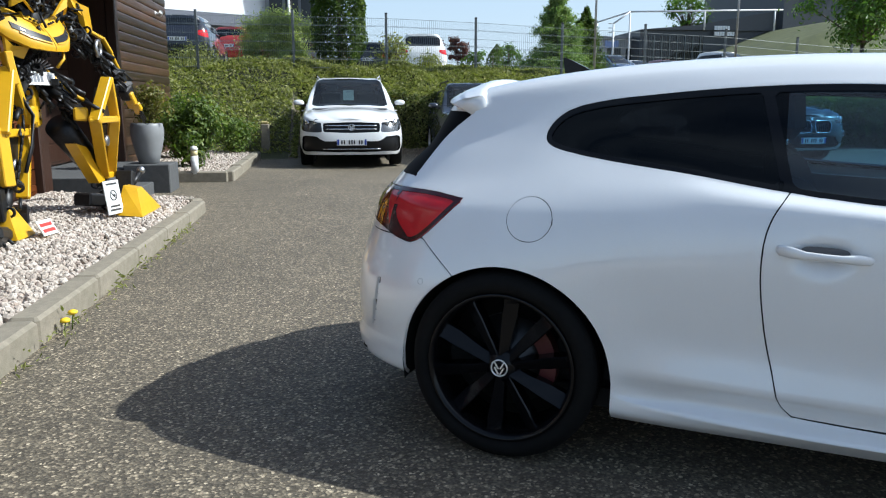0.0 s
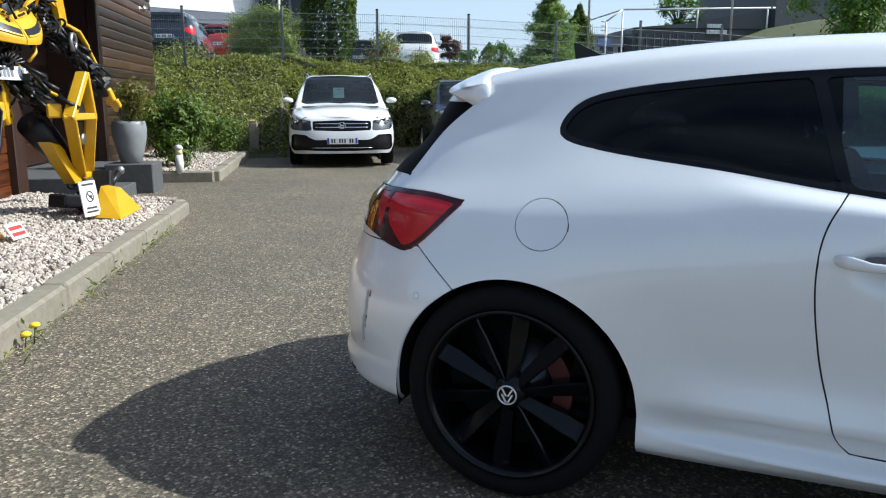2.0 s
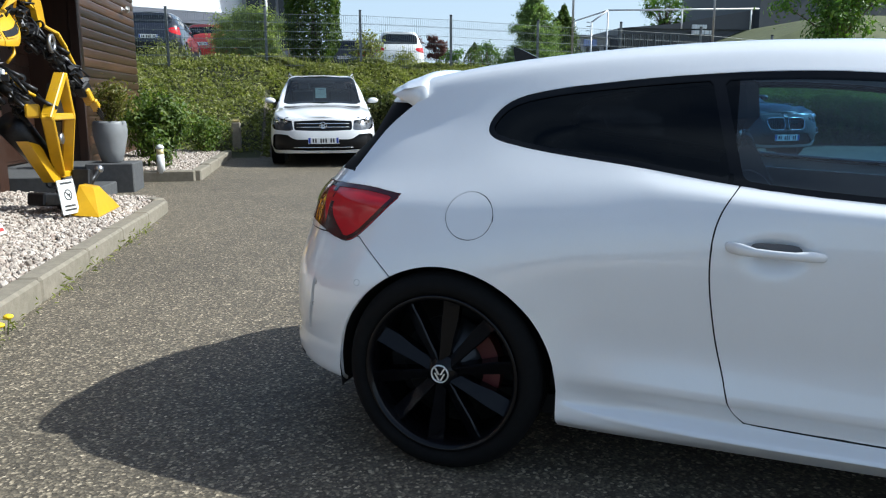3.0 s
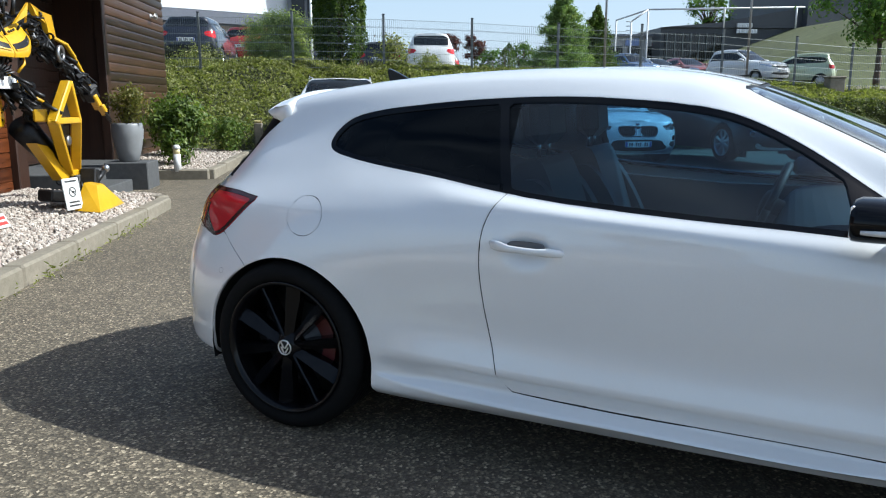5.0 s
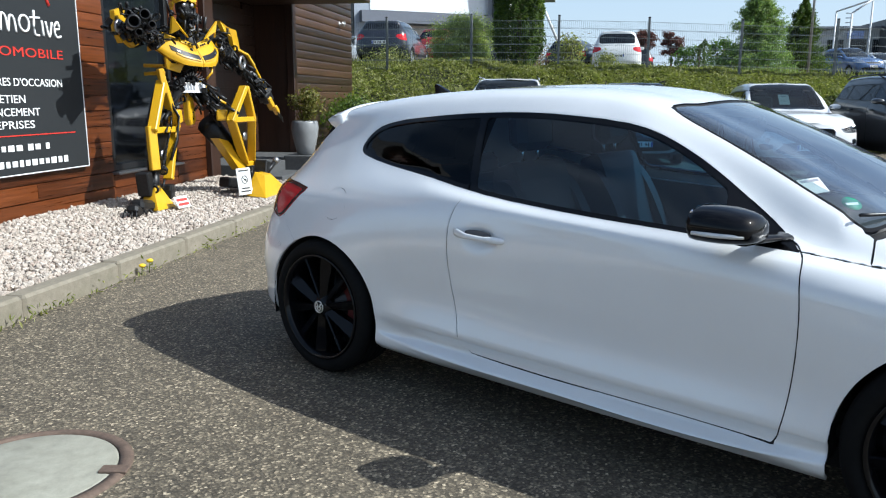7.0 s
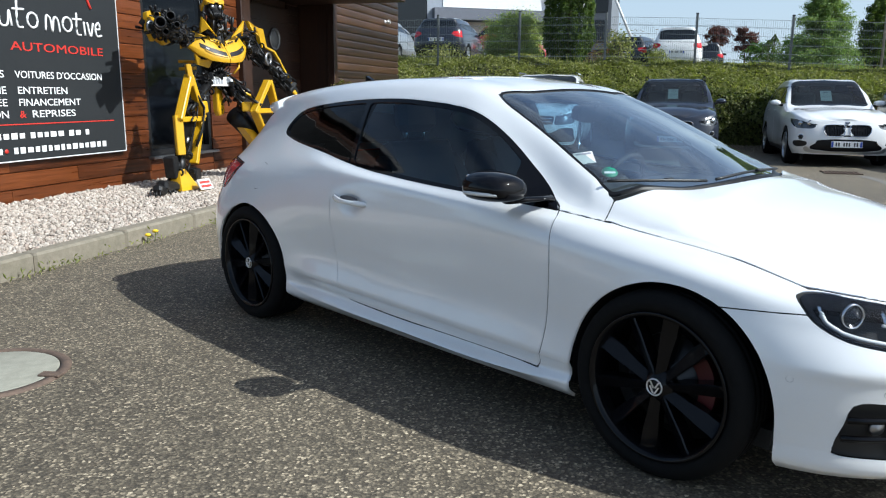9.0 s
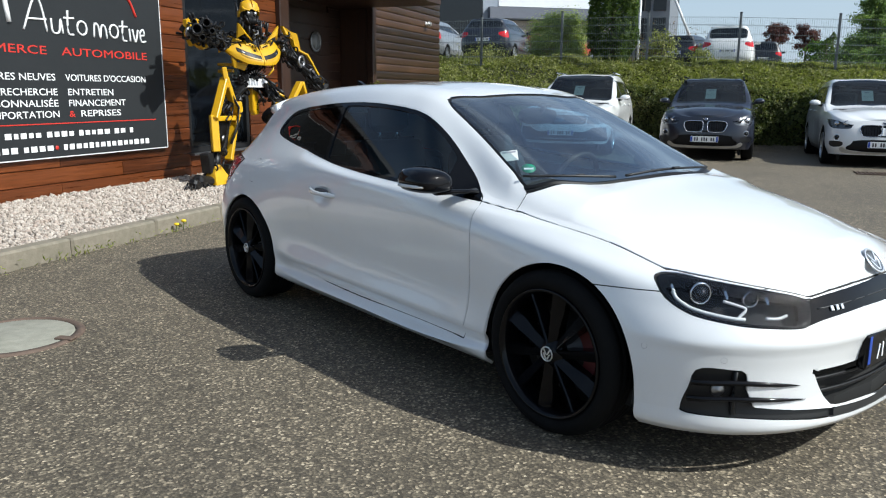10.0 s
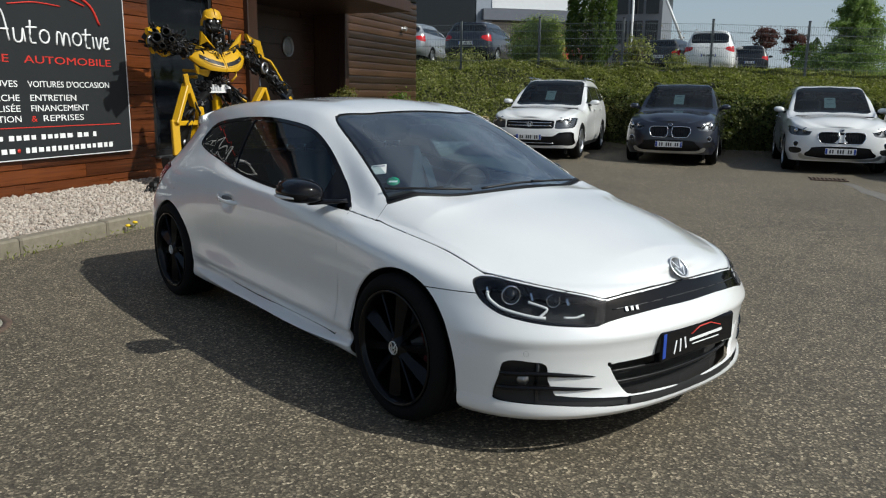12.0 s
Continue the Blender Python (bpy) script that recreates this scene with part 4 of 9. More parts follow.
    splitter = outline_field([(-.1, .240), (.15, .240), (.384, .249), (.40, .235), (.38, .214), (.345, .212), (.2, .206), (-.1, .205)], front_view, 4, lambda q: q[:, 0] > 2.95)
    skin.mark("splitter", splitter, body)
    # shut lines
    door = outline_field([(.855, .955), (.79, .845), (.777, .705), (.80, .53), (.83, .41), (.85, .332), (.885, .288), (.93, .280), (1.25, .268), (1.61, .261), (2.05, .254), (2.075, .26), (2.098, .33), (2.115, .5), (2.118, .65), (2.105, .78), (2.088, .842), (2.0, .90), (1.6, 1.1), (1.0, 1.12)],
                         side_view, 6, lambda q: q[:, 1] < -.6)
    skin.mark("door", door, body, .0045)
    fuel = lambda q: np.where(q[:, 1] < -.6, np.hypot(q[:, 0] - .08, (q[:, 2] - .822) * 1.1) - .077, .2)
    skin.mark("fuel_flap", fuel, body, .0028)
    plan = outline_field([(2.478, -.3), (2.478, -.3), (2.478, .12), (2.42, .38), (2.32, .62), (2.262, .695), (2.262, .70), (2.27, .765), (2.27, .765), (2.42, .763), (2.6, .757), (2.79, .745), (2.93, .735), (2.99, .735), (2.99, .735), (3.7, .735), (3.7, .735), (3.7, -.3), (3.7, -.3)],
                         top_view, 5, lambda q: q[:, 2] > .62)
    nose = lambda q: np.where(q[:, 0] > 2.93, np.interp(np.abs(q[:, 1]), (0, .20, .34, .445, .50, .58, .667, .725, .76), (.656, .655, .648, .636, .653, .672, .692, .707, .707)) - q[:, 2], -1)
    hood = lambda q: np.maximum(plan(q), nose(q))
    skin.mark("bonnet", hood, body, .006)
    gapline = outline_field([(2.08, .8505), (2.08, .8505), (2.30, .8268), (2.30, .8268), (2.30, .8232), (2.30, .8232), (2.08, .847), (2.08, .847)], side_view, 2, lambda q: q[:, 1] < -.6)
    skin.mark("gap", gapline, body)
    bumper = outline_field([(2.74, .632), (2.74, .632), (2.88, .640), (3.0, .645), (3.0, .645), (3.7, .70), (3.7, .70), (3.7, 0), (3.7, 0), (2.74, 0), (2.74, 0)], side_view, 3)
    skin.mark("front_bumper", bumper, body, .004)
    rear_b = outline_field([(-.30, .735), (-.30, .735), (-.175, .625), (-.175, .625), (-.175, .05), (-.175, .05), (-1, .05), (-1, .05), (-1, .735), (-1, .735)], side_view, 3)
    slot = outline_field([(.818, .575), (.829, .572), (.826, .49), (.806, .40), (.796, .404), (.815, .49)], front_view, 4, lambda q: q[:, 0] < -.40)
    skin.mark("bumper_slot", slot, body)
    skin.mark("rear_bumper", rear_b, body, .004)
    skirt = outline_field([(.3, .362), (.3, .362), (.60, .354), (.87, .346), (.87, .346), (.90, .305), (1.6, .275), (2.06, .268), (2.09, .30), (2.3, .30), (2.3, .05), (2.3, .05), (.3, .05), (.3, .05)], side_view, 3)
    skin.mark("side_skirt", skirt, body)
    roof = outline_field([(-.5, -.2), (-.5, -.2), (1.62, -.2), (1.62, -.2), (1.61, .1), (1.58, .35), (1.50, .52), (1.3, .537), (1.0, .54), (.5, .535), (0, .52), (-.5, .50), (-.5, .50)], top_view, 4, lambda q: q[:, 2] > 1.17)
    skin.mark("roof", roof, body)
    fender = lambda q: 2.0 - q[:, 0] - np.where(q[:, 2] > .86, 9, 0)
    skin.mark("front_wing", fender, body)
    two = lambda name, tag, mat, label="", **how: [panel(name, skin, tag, mat, car, label, mirrored=s, **how) for s in (False, True)]
    gate = lambda c: c[0] < -.44 and c[2] < .87
    two("quarter_panel", "", M_WHITE, only=lambda c: c[0] < 1.5 and not gate(c))
    two("tailgate", "", M_WHITE, only=gate)
    if any(t == "" and skin.v[f[0], 0] >= 2.75 for f, t in zip(skin.f, skin.tag)):
        two("nose_strip", "", M_WHITE, only=lambda c: c[0] >= 2.75)
    doors = two("door", "door", M_WHITE)
    wing = lambda c: c[0] > 1.96 and c[2] < .88
    two("front_wing", "front_wing", M_WHITE, only=wing)
    two("side_frame", "front_wing", M_WHITE, only=lambda c: not wing(c))
    two("side_skirt", "side_skirt", M_WHITE)
    two("fuel_flap", "fuel_flap", M_WHITE)[1].hide_render = False
    panel("roof", skin, "roof", M_WHITE, car, both=True, lip=0)
    panel("bonnet", skin, "bonnet", M_WHITE, car, both=True)
    panel("front_bumper", skin, "front_bumper", M_WHITE, car, both=True)
    panel("rear_bumper", skin, "rear_bumper", M_WHITE, car, both=True)
    two("bumper_slot", "bumper_slot", M_TRIM, "black vertical slot", inset=.012)
    panel("rear_window", skin, "rear_glass", M_GLASS_DARK, car, "dark tinted rear window", both=True, inset=.004, lip=0)
    two("rear_window_border", "rear_band", M_FRIT, "black rear window border", inset=.003)
    panel("windscreen", skin, "windscreen", M_GLASS, car, "greenish windscreen", both=True, inset=.006, lip=0)
    panel("windscreen_trim", skin, "windscreen_trim", M_SATIN, car, "black windscreen border", both=True, inset=.004)
    panel("cowl", skin, "cowl", M_TRIM, car, "black plastic cowl", both=True, inset=.018)
    two("window_trim", "window_trim", M_GLOSS_BLACK, "black window trim", inset=.003)
    for s in (False, True):
        panel("door_window", skin, "pane", M_GLASS_SIDE, car, "lightly tinted door window", mirrored=s, inset=.009, lip=0, only=lambda c: c[0] > .82)
        panel("quarter_window", skin, "pane", M_GLASS_DARK, car, "very dark privacy glass", mirrored=s, inset=.009, lip=0, only=lambda c: c[0] <= .82)
    for s in (False, True):
        k = -1 if not s else 1
        tl = panel("tail_lamp", skin, "tail_lamp", M_TAIL, car, "red tail lamp with dark borders", mirrored=s, inset=-.002, lip=.03)
        sub = Skin(np.zeros((2, 2, 3)))
        sub.v, sub.n, sub.f = skin.v, skin.n, [f for f, t in zip(skin.f, skin.tag) if t == "tail_lamp"]
        sub.tag = [""] * len(sub.f)
        sub.mark("rim", lambda q: -(tail(q) + .014))
        edge = outline_field([(-.44, .88), (-.455, .88), (-.43, .80), (-.40, .765), (-.36, .73), (-.36, .72), (-.46, .72), (-.46, .76)], side_view, 3)
        sub.mark("rim", edge, ("",))
        panel("lens_border", sub, "rim", M_TAIL_DARK, tl, "dark lens border", mirrored=s, inset=-.004, lip=.004)
        sub.mark("band", lambda q: q[:, 0] + .475 + .35 * (q[:, 2] - .80), ("",))
        panel("indicator", sub, "band", M_TAIL_BAND, tl, "brownish ribbed indicator band", mirrored=s, inset=-.004, lip=.004)
    # headlamps: dark bowl, reflectors, daytime strip and clear lens
    for s in (False, True):
        k = 1 if s else -1
        bowl = panel("headlamp", skin, "headlamp", M_DARK, car, "dark projector headlamp with a bright strip", mirrored=s, inset=.075, lip=0)
        panel("lens", skin, "headlamp", M_LENS, bowl, "clear lens", mirrored=s, inset=-.001, lip=0)
        sub = Skin(np.zeros((2, 2, 3)))
        sub.v, sub.n, sub.f = skin.v, skin.n, [f for f, t in zip(skin.f, skin.tag) if t == "headlamp"]
        sub.tag = [""] * len(sub.f)
        sub.mark("edge", lambda q: -(lamp(q) + .009))
        panel("lamp_frame", sub, "edge", M_GLOSS_BLACK, bowl, "black lamp frame", mirrored=s, inset=.0005, lip=.05)
        cells = sub.v[sorted({i for f in sub.f for i in f})]

        def glass_x(y, z):
            d = (cells[:, 1] + y) ** 2 + (cells[:, 2] - z) ** 2
            i = np.argsort(d)[:4]
            w = 1 / (d[i] + 1e-6)
            return float((cells[i, 0] * w).sum() / w.sum())
        for run, r in (([(.782, .652), (.787, .630), (.776, .603), (.752, .588), (.705, .575), (.672, .572)], .0068), ([(.690, .573), (.672, .586), (.655, .603), (.668, .612), (.700, .626)], .0050), ([(.615, .574), (.575, .573), (.545, .582)], .005)):
            g = Geo()
            g.tube([Vector((glass_x(y, z), k * y, z)) - Vector((.8, k * .5, 0)) * .020 for y, z in smooth_outline(run, 5, False)], r, 6)
            part("daytime_strip", g, M_LAMP_WHITE, bowl, "bright daytime light strip")
        for py, pz, r in ((.733, .640, .029), (.625, .626, .021)):
            g = Geo()
            g.lathe([(r * 1.35, .012), (r * 1.2, .0), (r, -.01), (r * .98, .0), (r * .9, .012), (r * .5, .028), (0, .034)], 24, 0)
            g.lathe([(r * 1.35, .012), (r * 1.25, .018), (r * 1.1, .012), (r * 1.15, .0)], 24, 1, closed=True)
            way = Vector((.85, k * .52, .02))
            at = Vector((glass_x(py, pz), k * py, pz)) - Vector((.8, k * .55, 0)) * .058
            part("projector", g, [M_WINDOW, M_REFLECTOR], bowl, "round projector with a bright ring", Matrix.Translation(at) @ way.to_track_quat("Z", "Y").to_matrix().to_4x4())
        for py, pz, wid, hig in ((.776, .652, .05, .03), (.675, .640, .06, .034), (.575, .622, .05, .03)):
            g = Geo()
            g.prism([(-wid / 2, -hig / 2), (wid / 2, -hig / 3), (wid / 3, hig / 2), (-wid / 2, hig / 2)], -.004, .004, "y")
            at = Vector((glass_x(py, pz), k * py, pz)) - Vector((.8, k * .55, 0)) * .052
            part("lamp_reflector", g, M_REFLECTOR, bowl, "", Matrix.Translation(at) @ pose(0, 0, 0, 20, 0, k * 58 + 0))
    panel("joint_backing", skin, "gap", M_DARK, car, "dark joint", both=True, inset=.0035, lip=0)
    # grille, intake and fog openings
    g_bowl = panel("grille", skin, "grille", M_GLOSS_BLACK, car, "gloss black upper grille", both=True, inset=.003)
    g = Geo()
    for lift, mt, r in ((.006, 0, .004),):
        ys = np.linspace(-.43, .43, 33)
        g.tube([Vector((x_at(skin, abs(y), .600 - .05 * y * y + lift * .9), y, .600 - .05 * y * y + lift * .9)) - Vector((.006, 0, 0)) for y in ys], r, 6, mt)
    part("grille_bar", g, [M_TRIM, M_RED_INK], g_bowl)
    for dy in (-.026, 0, .026):
        g = Geo()
        g.box((0, 0, .002), (.014, .019, .004), None, 0, .0015)
        yy, zz = .345 - dy, .594
        nrm = normal_at(skin, Vector((x_at(skin, yy, zz), -yy, zz)))
        part("model_badge", g, M_BADGE, g_bowl, "small chrome model badge", Matrix.Translation((x_at(skin, yy, zz) - .001, -yy, zz)) @ nrm.to_track_quat("Z", "Y").to_matrix().to_4x4())
    bowl = panel("intake", skin, "intake", M_DARK, car, "black lower intake", both=True, inset=.07)
    g = Geo()
    for zz in (.345, .298):
        ys = np.linspace(-.44, .44, 21)
        g.tube([(3.425 - .42 * abs(y) ** 2.3, y, zz) for y in ys], .008, 6, 0)
    part("intake_slat", g, M_SATIN, bowl)
    panel("splitter", skin, "splitter", M_TRIM, car, "black front splitter strip", both=True, inset=.01)
    for s in (False, True):
        k = 1 if s else -1
        fb = panel("fog_opening", skin, "fog_opening", M_TRIM, car, "black fog lamp opening with two fins", mirrored=s, inset=.022, lip=0)
        for run in ([(.799, .360), (.702, .366), (.60, .358), (.513, .348)], [(.800, .301), (.697, .309), (.59, .303), (.486, .296)]):
            g = Geo()
            ring = smooth_outline(run, 4, False)
            g.tube([Vector((x_at(skin, y, z), k * y, z)) + Vector((.8, k * .55, 0)) * .004 for y, z in ring], [.009 * (1 - (i / (len(ring) - 1)) ** 3) + .001 for i in range(len(ring))], 6, 0)
            part("fin", g, M_GLOSS_BLACK, fb)
        g = Geo()
        g.tube([Vector((x_at(skin, .706, z), k * .706, z)) - Vector((.8, k * .55, 0)) * .012 for z in (.405, .36, .31, .25)], .009, 6)
        part("divider", g, M_TRIM, fb)
        g = Geo()
        g.lathe([(.024, 0), (.02, .004), (.0, .008)], 18, 0)
        part("fog_lamp", g, M_STEEL, fb, "", Matrix.Translation((x_at(skin, .735, .335) - .02, k * .735, .335)) @ Vector((.7, k * .6, 0)).to_track_quat("Z", "Y").to_matrix().to_4x4())
        for x, y, z in ((2.994, .866, .462), (3.221, .744, .444), (3.442, .27, .472)):
            g = Geo()
            g.lathe([(0, -.004), (.0095, -.004), (.0095, .0004), (0, .0005)], 18, 0, False)
            g.lathe([(.0098, -.003), (.0108, -.003), (.0108, .0003), (.0098, .0003)], 18, 1, False, None, True)
            nrm = normal_at(skin, Vector((x, -y, z)))
            part("parking_sensor", g, [M_WHITE, M_STEEL], car, "", Matrix.Translation((point_at(skin, Vector((x, -y, z))).x, -k * point_at(skin, Vector((x, -y, z))).y, z)) @ Vector((nrm.x, nrm.y * -k, nrm.z)).to_track_quat("Z", "Y").to_matrix().to_4x4())
    nrm = normal_at(skin, Vector((-.289, -.878, .592)))
    g = Geo()
    g.lathe([(0, -.004), (.0095, -.004), (.0095, .0004), (0, .0005)], 18, 0, False)
    g.lathe([(.0098, -.003), (.0108, -.003), (.0108, .0003), (.0098, .0003)], 18, 1, False, None, True)
    part("parking_sensor", g, [M_WHITE, M_STEEL], car, "", Matrix.Translation(point_at(skin, Vector((-.289, -.884, .592)))) @ nrm.to_track_quat("Z", "Y").to_matrix().to_4x4())
    # badge, plate
    line = skin.v[(np.abs(skin.v[:, 1]) < .03) & (np.abs(skin.v[:, 0] - 3.36) < .055) & (skin.v[:, 2] > .657)]
    slope, base = np.polyfit(line[:, 0], line[:, 2], 1)
    lean = Vector((-slope, 0, 1)).normalized()
    part("badge", badge_geo(.052), [M_BADGE, M_BADGE_FACE], car, "round chrome badge on the bonnet", Matrix.Translation(Vector((3.36, 0, slope * 3.36 + base)) + lean * .005) @ lean.to_track_quat("Z", "Y").to_matrix().to_4x4())
    face = Matrix.Translation((3.462, .03, .425)) @ Matrix(((0, 0, 1, 0), (1, 0, 0, 0), (0, 1, 0, 0), (0, 0, 0, 1)))
    g = Geo()
    g.box((0, 0, -.012), (.53, .125, .034), None, 0, .006)
    g.box((-.245, .005, .006), (.02, .10, .002), None, 3)
    for i, (w, h, dx, dy) in enumerate(((.02, .055, -.17, -.012), (.02, .055, -.135, -.01), (.02, .05, -.10, -.006))):
        g.box((dx, dy, .006), (w * .45, h, .002), (0, 0, -12 + i * 14), 1)
    g.box((.05, .0, .006), (.24, .012, .002), (0, 0, 1), 1)
    g.box((.05, -.022, .006), (.20, .004, .002), None, 1)
    g.tube([(-.06, .022, .006), (0, .045, .006), (.08, .046, .006), (.16, .022, .006)], .0028, 5, 2)
    part("dealer_plate", g, [M_GLOSS_BLACK, M_WHITE_INK, M_RED_INK, M_PLATE_BLUE], car, "black dealer plate with white and red marks", face)
    # roof spoiler and aerial
    g = Geo()
    ys = .545 * np.sin(np.linspace(-math.pi / 2, math.pi / 2, 41))
    ring = smooth_outline([(.03, .0), (-.05, .000), (-.115, -.012), (-.148, -.027), (-.142, -.040), (-.07, -.072), (.03, -.120)], 4)
    v, f = [], []
    for y in ys:
        e = abs(y) / .545
        shut = 1.0 - .30 * e ** 10
        for a, b in ring:
            v.append((-.20 - .06 * (1 - e ** 2.2) + a * (1 - .30 * e ** 6), y * (1 - .03 * (a < -.1)), 1.232 + .048 * (1 - e ** 2) + b * shut + .30 * min(0, a + .02) * (1 - e ** 2) - .022 * e ** 5))
    n = len(ring)
    for i in range(len(ys) - 1):
        f += [(i * n + k, i * n + (k + 1) % n, i * n + n + (k + 1) % n, i * n + n + k) for k in range(n)]
    f += [tuple(range(n)), tuple((len(ys) - 1) * n + k for k in range(n - 1, -1, -1))]
    g.add(v, f, 0, True)
    part("roof_spoiler", g, M_WHITE, car, "white roof spoiler")
    g = Geo()
    g.prism(smooth_outline([(.12, 0), (.12, 0), (.0, .045), (-.05, .06), (-.06, .055), (-.045, 0), (-.045, 0)], 3), -.012, .012, "y", 0)
    part("aerial", g, M_GLOSS_BLACK, car, "black shark-fin aerial", pose(.03, 0, 1.308, 0, 7, 0))
    # door mirrors, handles
    for k in (-1, 1):
        g = Geo()
        mirror_shell(g, k)
        mir = part("door_mirror", g, M_GLOSS_BLACK, car, "gloss black door mirror with indicator" if k < 0 else "gloss black door mirror folded back", pose(1.910, k * .945, .932, 0, 0, k * 10) if k < 0 else pose(1.80, .86, .93, 0, 0, 75))
        g = Geo()
        g.box((-.074, 0, .002), (.010, .17, .085), None, 0, .004)
        part("mirror_glass", g, M_CHROME, mir)
        g = Geo()
        g.tube([(x, k * y, -.018) for x, y in ((-.05, .112), (-.01, .110), (.03, .103), (.062, .089), (.085, .070), (.098, .048))], [.006, .0075, .0075, .0075, .007, .004], 6, 0)
        part("mirror_indicator", g, M_LAMP_WHITE, mir, "pale indicator strip")
        g = Geo()
        v, f = [], []
        for x, y, w, h in ((.035, -.02, .075, .030), (.045, -.09, .070, .026), (.060, -.145, .075, .022), (.075, -.19, .085, .034)):
            v += [(x + w * .5 * math.cos(a), k * y, -.048 + h * .5 * math.sin(a)) for a in np.linspace(0, 2 * math.pi, 13)[:-1]]
        for i in range(3):
            f += [(i * 12 + j, i * 12 + (j + 1) % 12, i * 12 + 12 + (j + 1) % 12, i * 12 + 12 + j) for j in range(12)]
        f += [tuple(range(12)), tuple(36 + j for j in range(12))]
        g.add(v, f, 0, True)
        part("mirror_arm", g, M_GLOSS_BLACK, mir)
        door_ob = doors[0 if k < 0 else 1]
        g = Geo()
        v, f = [], []
        for x, out, zc, h in ((-.124, -.004, .010, .012), (-.114, .012, .009, .030), (-.085, .026, .006, .034), (-.045, .034, .000, .024), (0, .037, -.002, .021), (.045, .035, -.005, .022), (.085, .028, -.006, .030), (.114, .013, -.010, .024), (.126, -.004, -.012, .010)):
            v += [(x, k * (out + .0065 * math.cos(a)), zc + h * .5 * math.sin(a)) for a in np.linspace(0, 2 * math.pi, 11)[:-1]]
        for i in range(8):
            f += [(i * 10 + j, i * 10 + (j + 1) % 10, i * 10 + 10 + (j + 1) % 10, i * 10 + 10 + j) for j in range(10)]
        f += [tuple(range(10)), tuple(80 + j for j in range(10))]
        g.add(v, f, 0, True)
        part("door_handle", g, M_WHITE, door_ob, "white pull handle over a shallow bowl", pose(.935, k * .880, .775, 0, -1, 0))
        # solid grey patch: the shade behind the strap, put into its colour
        g = Geo()
        g.prism(smooth_outline([(-.055, .004), (-.05, .020), (.0, .022), (.055, .016), (.06, .0), (.0, -.004)], 3), k * .006, k * .014, "y", 0)
        part("handle_opening", g, plain("grey_shadow_gap", (.10, .10, .105), .6), door_ob, "grey patch painted as the shade behind the handle", pose(.935, k * .880, .775, 0, -1, 0))
    # wipers along the foot of the windscreen
    for run, elbow in (([(2.206, -.670, .955), (2.32, -.508, .955), (2.415, -.314, .948)], (2.335, -.45, .960)), ([(2.425, -.257, .950), (2.432, .013, .962), (2.36, .465, .942)], (2.44, .10, .968))):
        g = Geo()
        g.tube([tuple(q) for q in smooth_outline([Vector(q) + Vector((.003, 0, .004)) for q in run], 5, False)], .006, 6, 0)
        g.box(elbow, (.02, .05, .012), None, 0, .004)
        part("wiper", g, M_TRIM, car)
    # wheels, arches, underside
    for x, yf in ((0.0, .897), (2.578, .897)):
        for k in (-1, 1):
            wheel(car, x, k, yf, .323, .255, M_RIM, 10, .235, (0 if k < 0 else 180) + 8 if x < 1 else 172 if k > 0 else 8, turn=11)
    for xc, zc in ((0.0, .30), (2.597, .31)):
        for k in (-1, 1):
            g = Geo()
            v, f = [], []
            ang = np.linspace(-.2, math.pi + .2, 20)
            for a in ang:
                for y, r in ((.868, .366), (.83, .375), (.55, .375)):
                    v.append((xc + r * math.cos(a), k * y, zc + r * math.sin(a)))
            for i in range(19):
                f += [(i * 3 + j, i * 3 + 3 + j, i * 3 + 4 + j, i * 3 + 1 + j) for j in range(2)]
            g.add(v, f, 0, True)
            g.box((xc, k * .54, .40), (.74, .02, .55), None, 0)
            part("wheel_arch_liner", g, M_DARK, car)
    g = Geo()
    g.prism(smooth_outline([(-.38, -.62), (-.44, 0), (-.38, .62), (.45, .76), (2.2, .76), (3.15, .72), (3.41, 0), (3.15, -.72), (2.2, -.76), (.45, -.76)], 3), .185, .25, "z", 0)
    part("underbody", g, M_DARK, car)
    # cabin
    g = Geo()
    g.box((.9, 0, .30), (3.0, 1.5, .10), None, 0, .03)
    g.box((2.12, 0, .52), (.25, 1.46, .45), (0, 0, 0), 0, .03)
    g.box((-.08, 0, .72), (.55, 1.22, .34), (0, 0, 0), 0, .04)
    part("cabin_floor", g, M_DARK, car)
    for k in (-1, 1):
        g = Geo()
        g.prism(smooth_outline([(.30, .30), (2.1, .30), (2.05, .80), (1.4, .852), (.9, .88), (.45, .93), (.2, .95), (.2, .5)], 3), k * .70 - .02, k * .70 + .02, "y", 0)
        part("door_lining", g, M_DASH, car)
        seat(car, 1.25, k * .37, .36, M_SEAT, "black leather seat")
    g = Geo()
    g.prism(smooth_outline([(1.62, .62), (1.66, .80), (1.76, .865), (1.95, .875), (2.12, .865), (2.20, .82), (2.20, .55), (1.7, .55)], 4), -.64, .64, "y", 0, smooth=False)
    part("dashboard", g, M_DASH, car, "black dashboard")
    g = Geo()
    g.box((.18, 0, .62), (.18, 1.15, .52), (0, -14, 0), 0, .06)
    g.box((.42, 0, .46), (.42, 1.15, .16), (0, -4, 0), 0, .05)
    g.box((.08, -.3, .93), (.09, .24, .13), None, 0, .035)
    g.box((.08, .3, .93), (.09, .24, .13), None, 0, .035)
    part("rear_bench", g, M_SEAT, car)
    g = Geo()
    t = Matrix.Translation((1.60, .37, .80)) @ Vector((-1, 0, .42)).to_track_quat("Z", "Y").to_matrix().to_4x4()
    ring = [(math.cos(a), math.sin(a)) for a in np.linspace(0, 2 * math.pi, 33)]
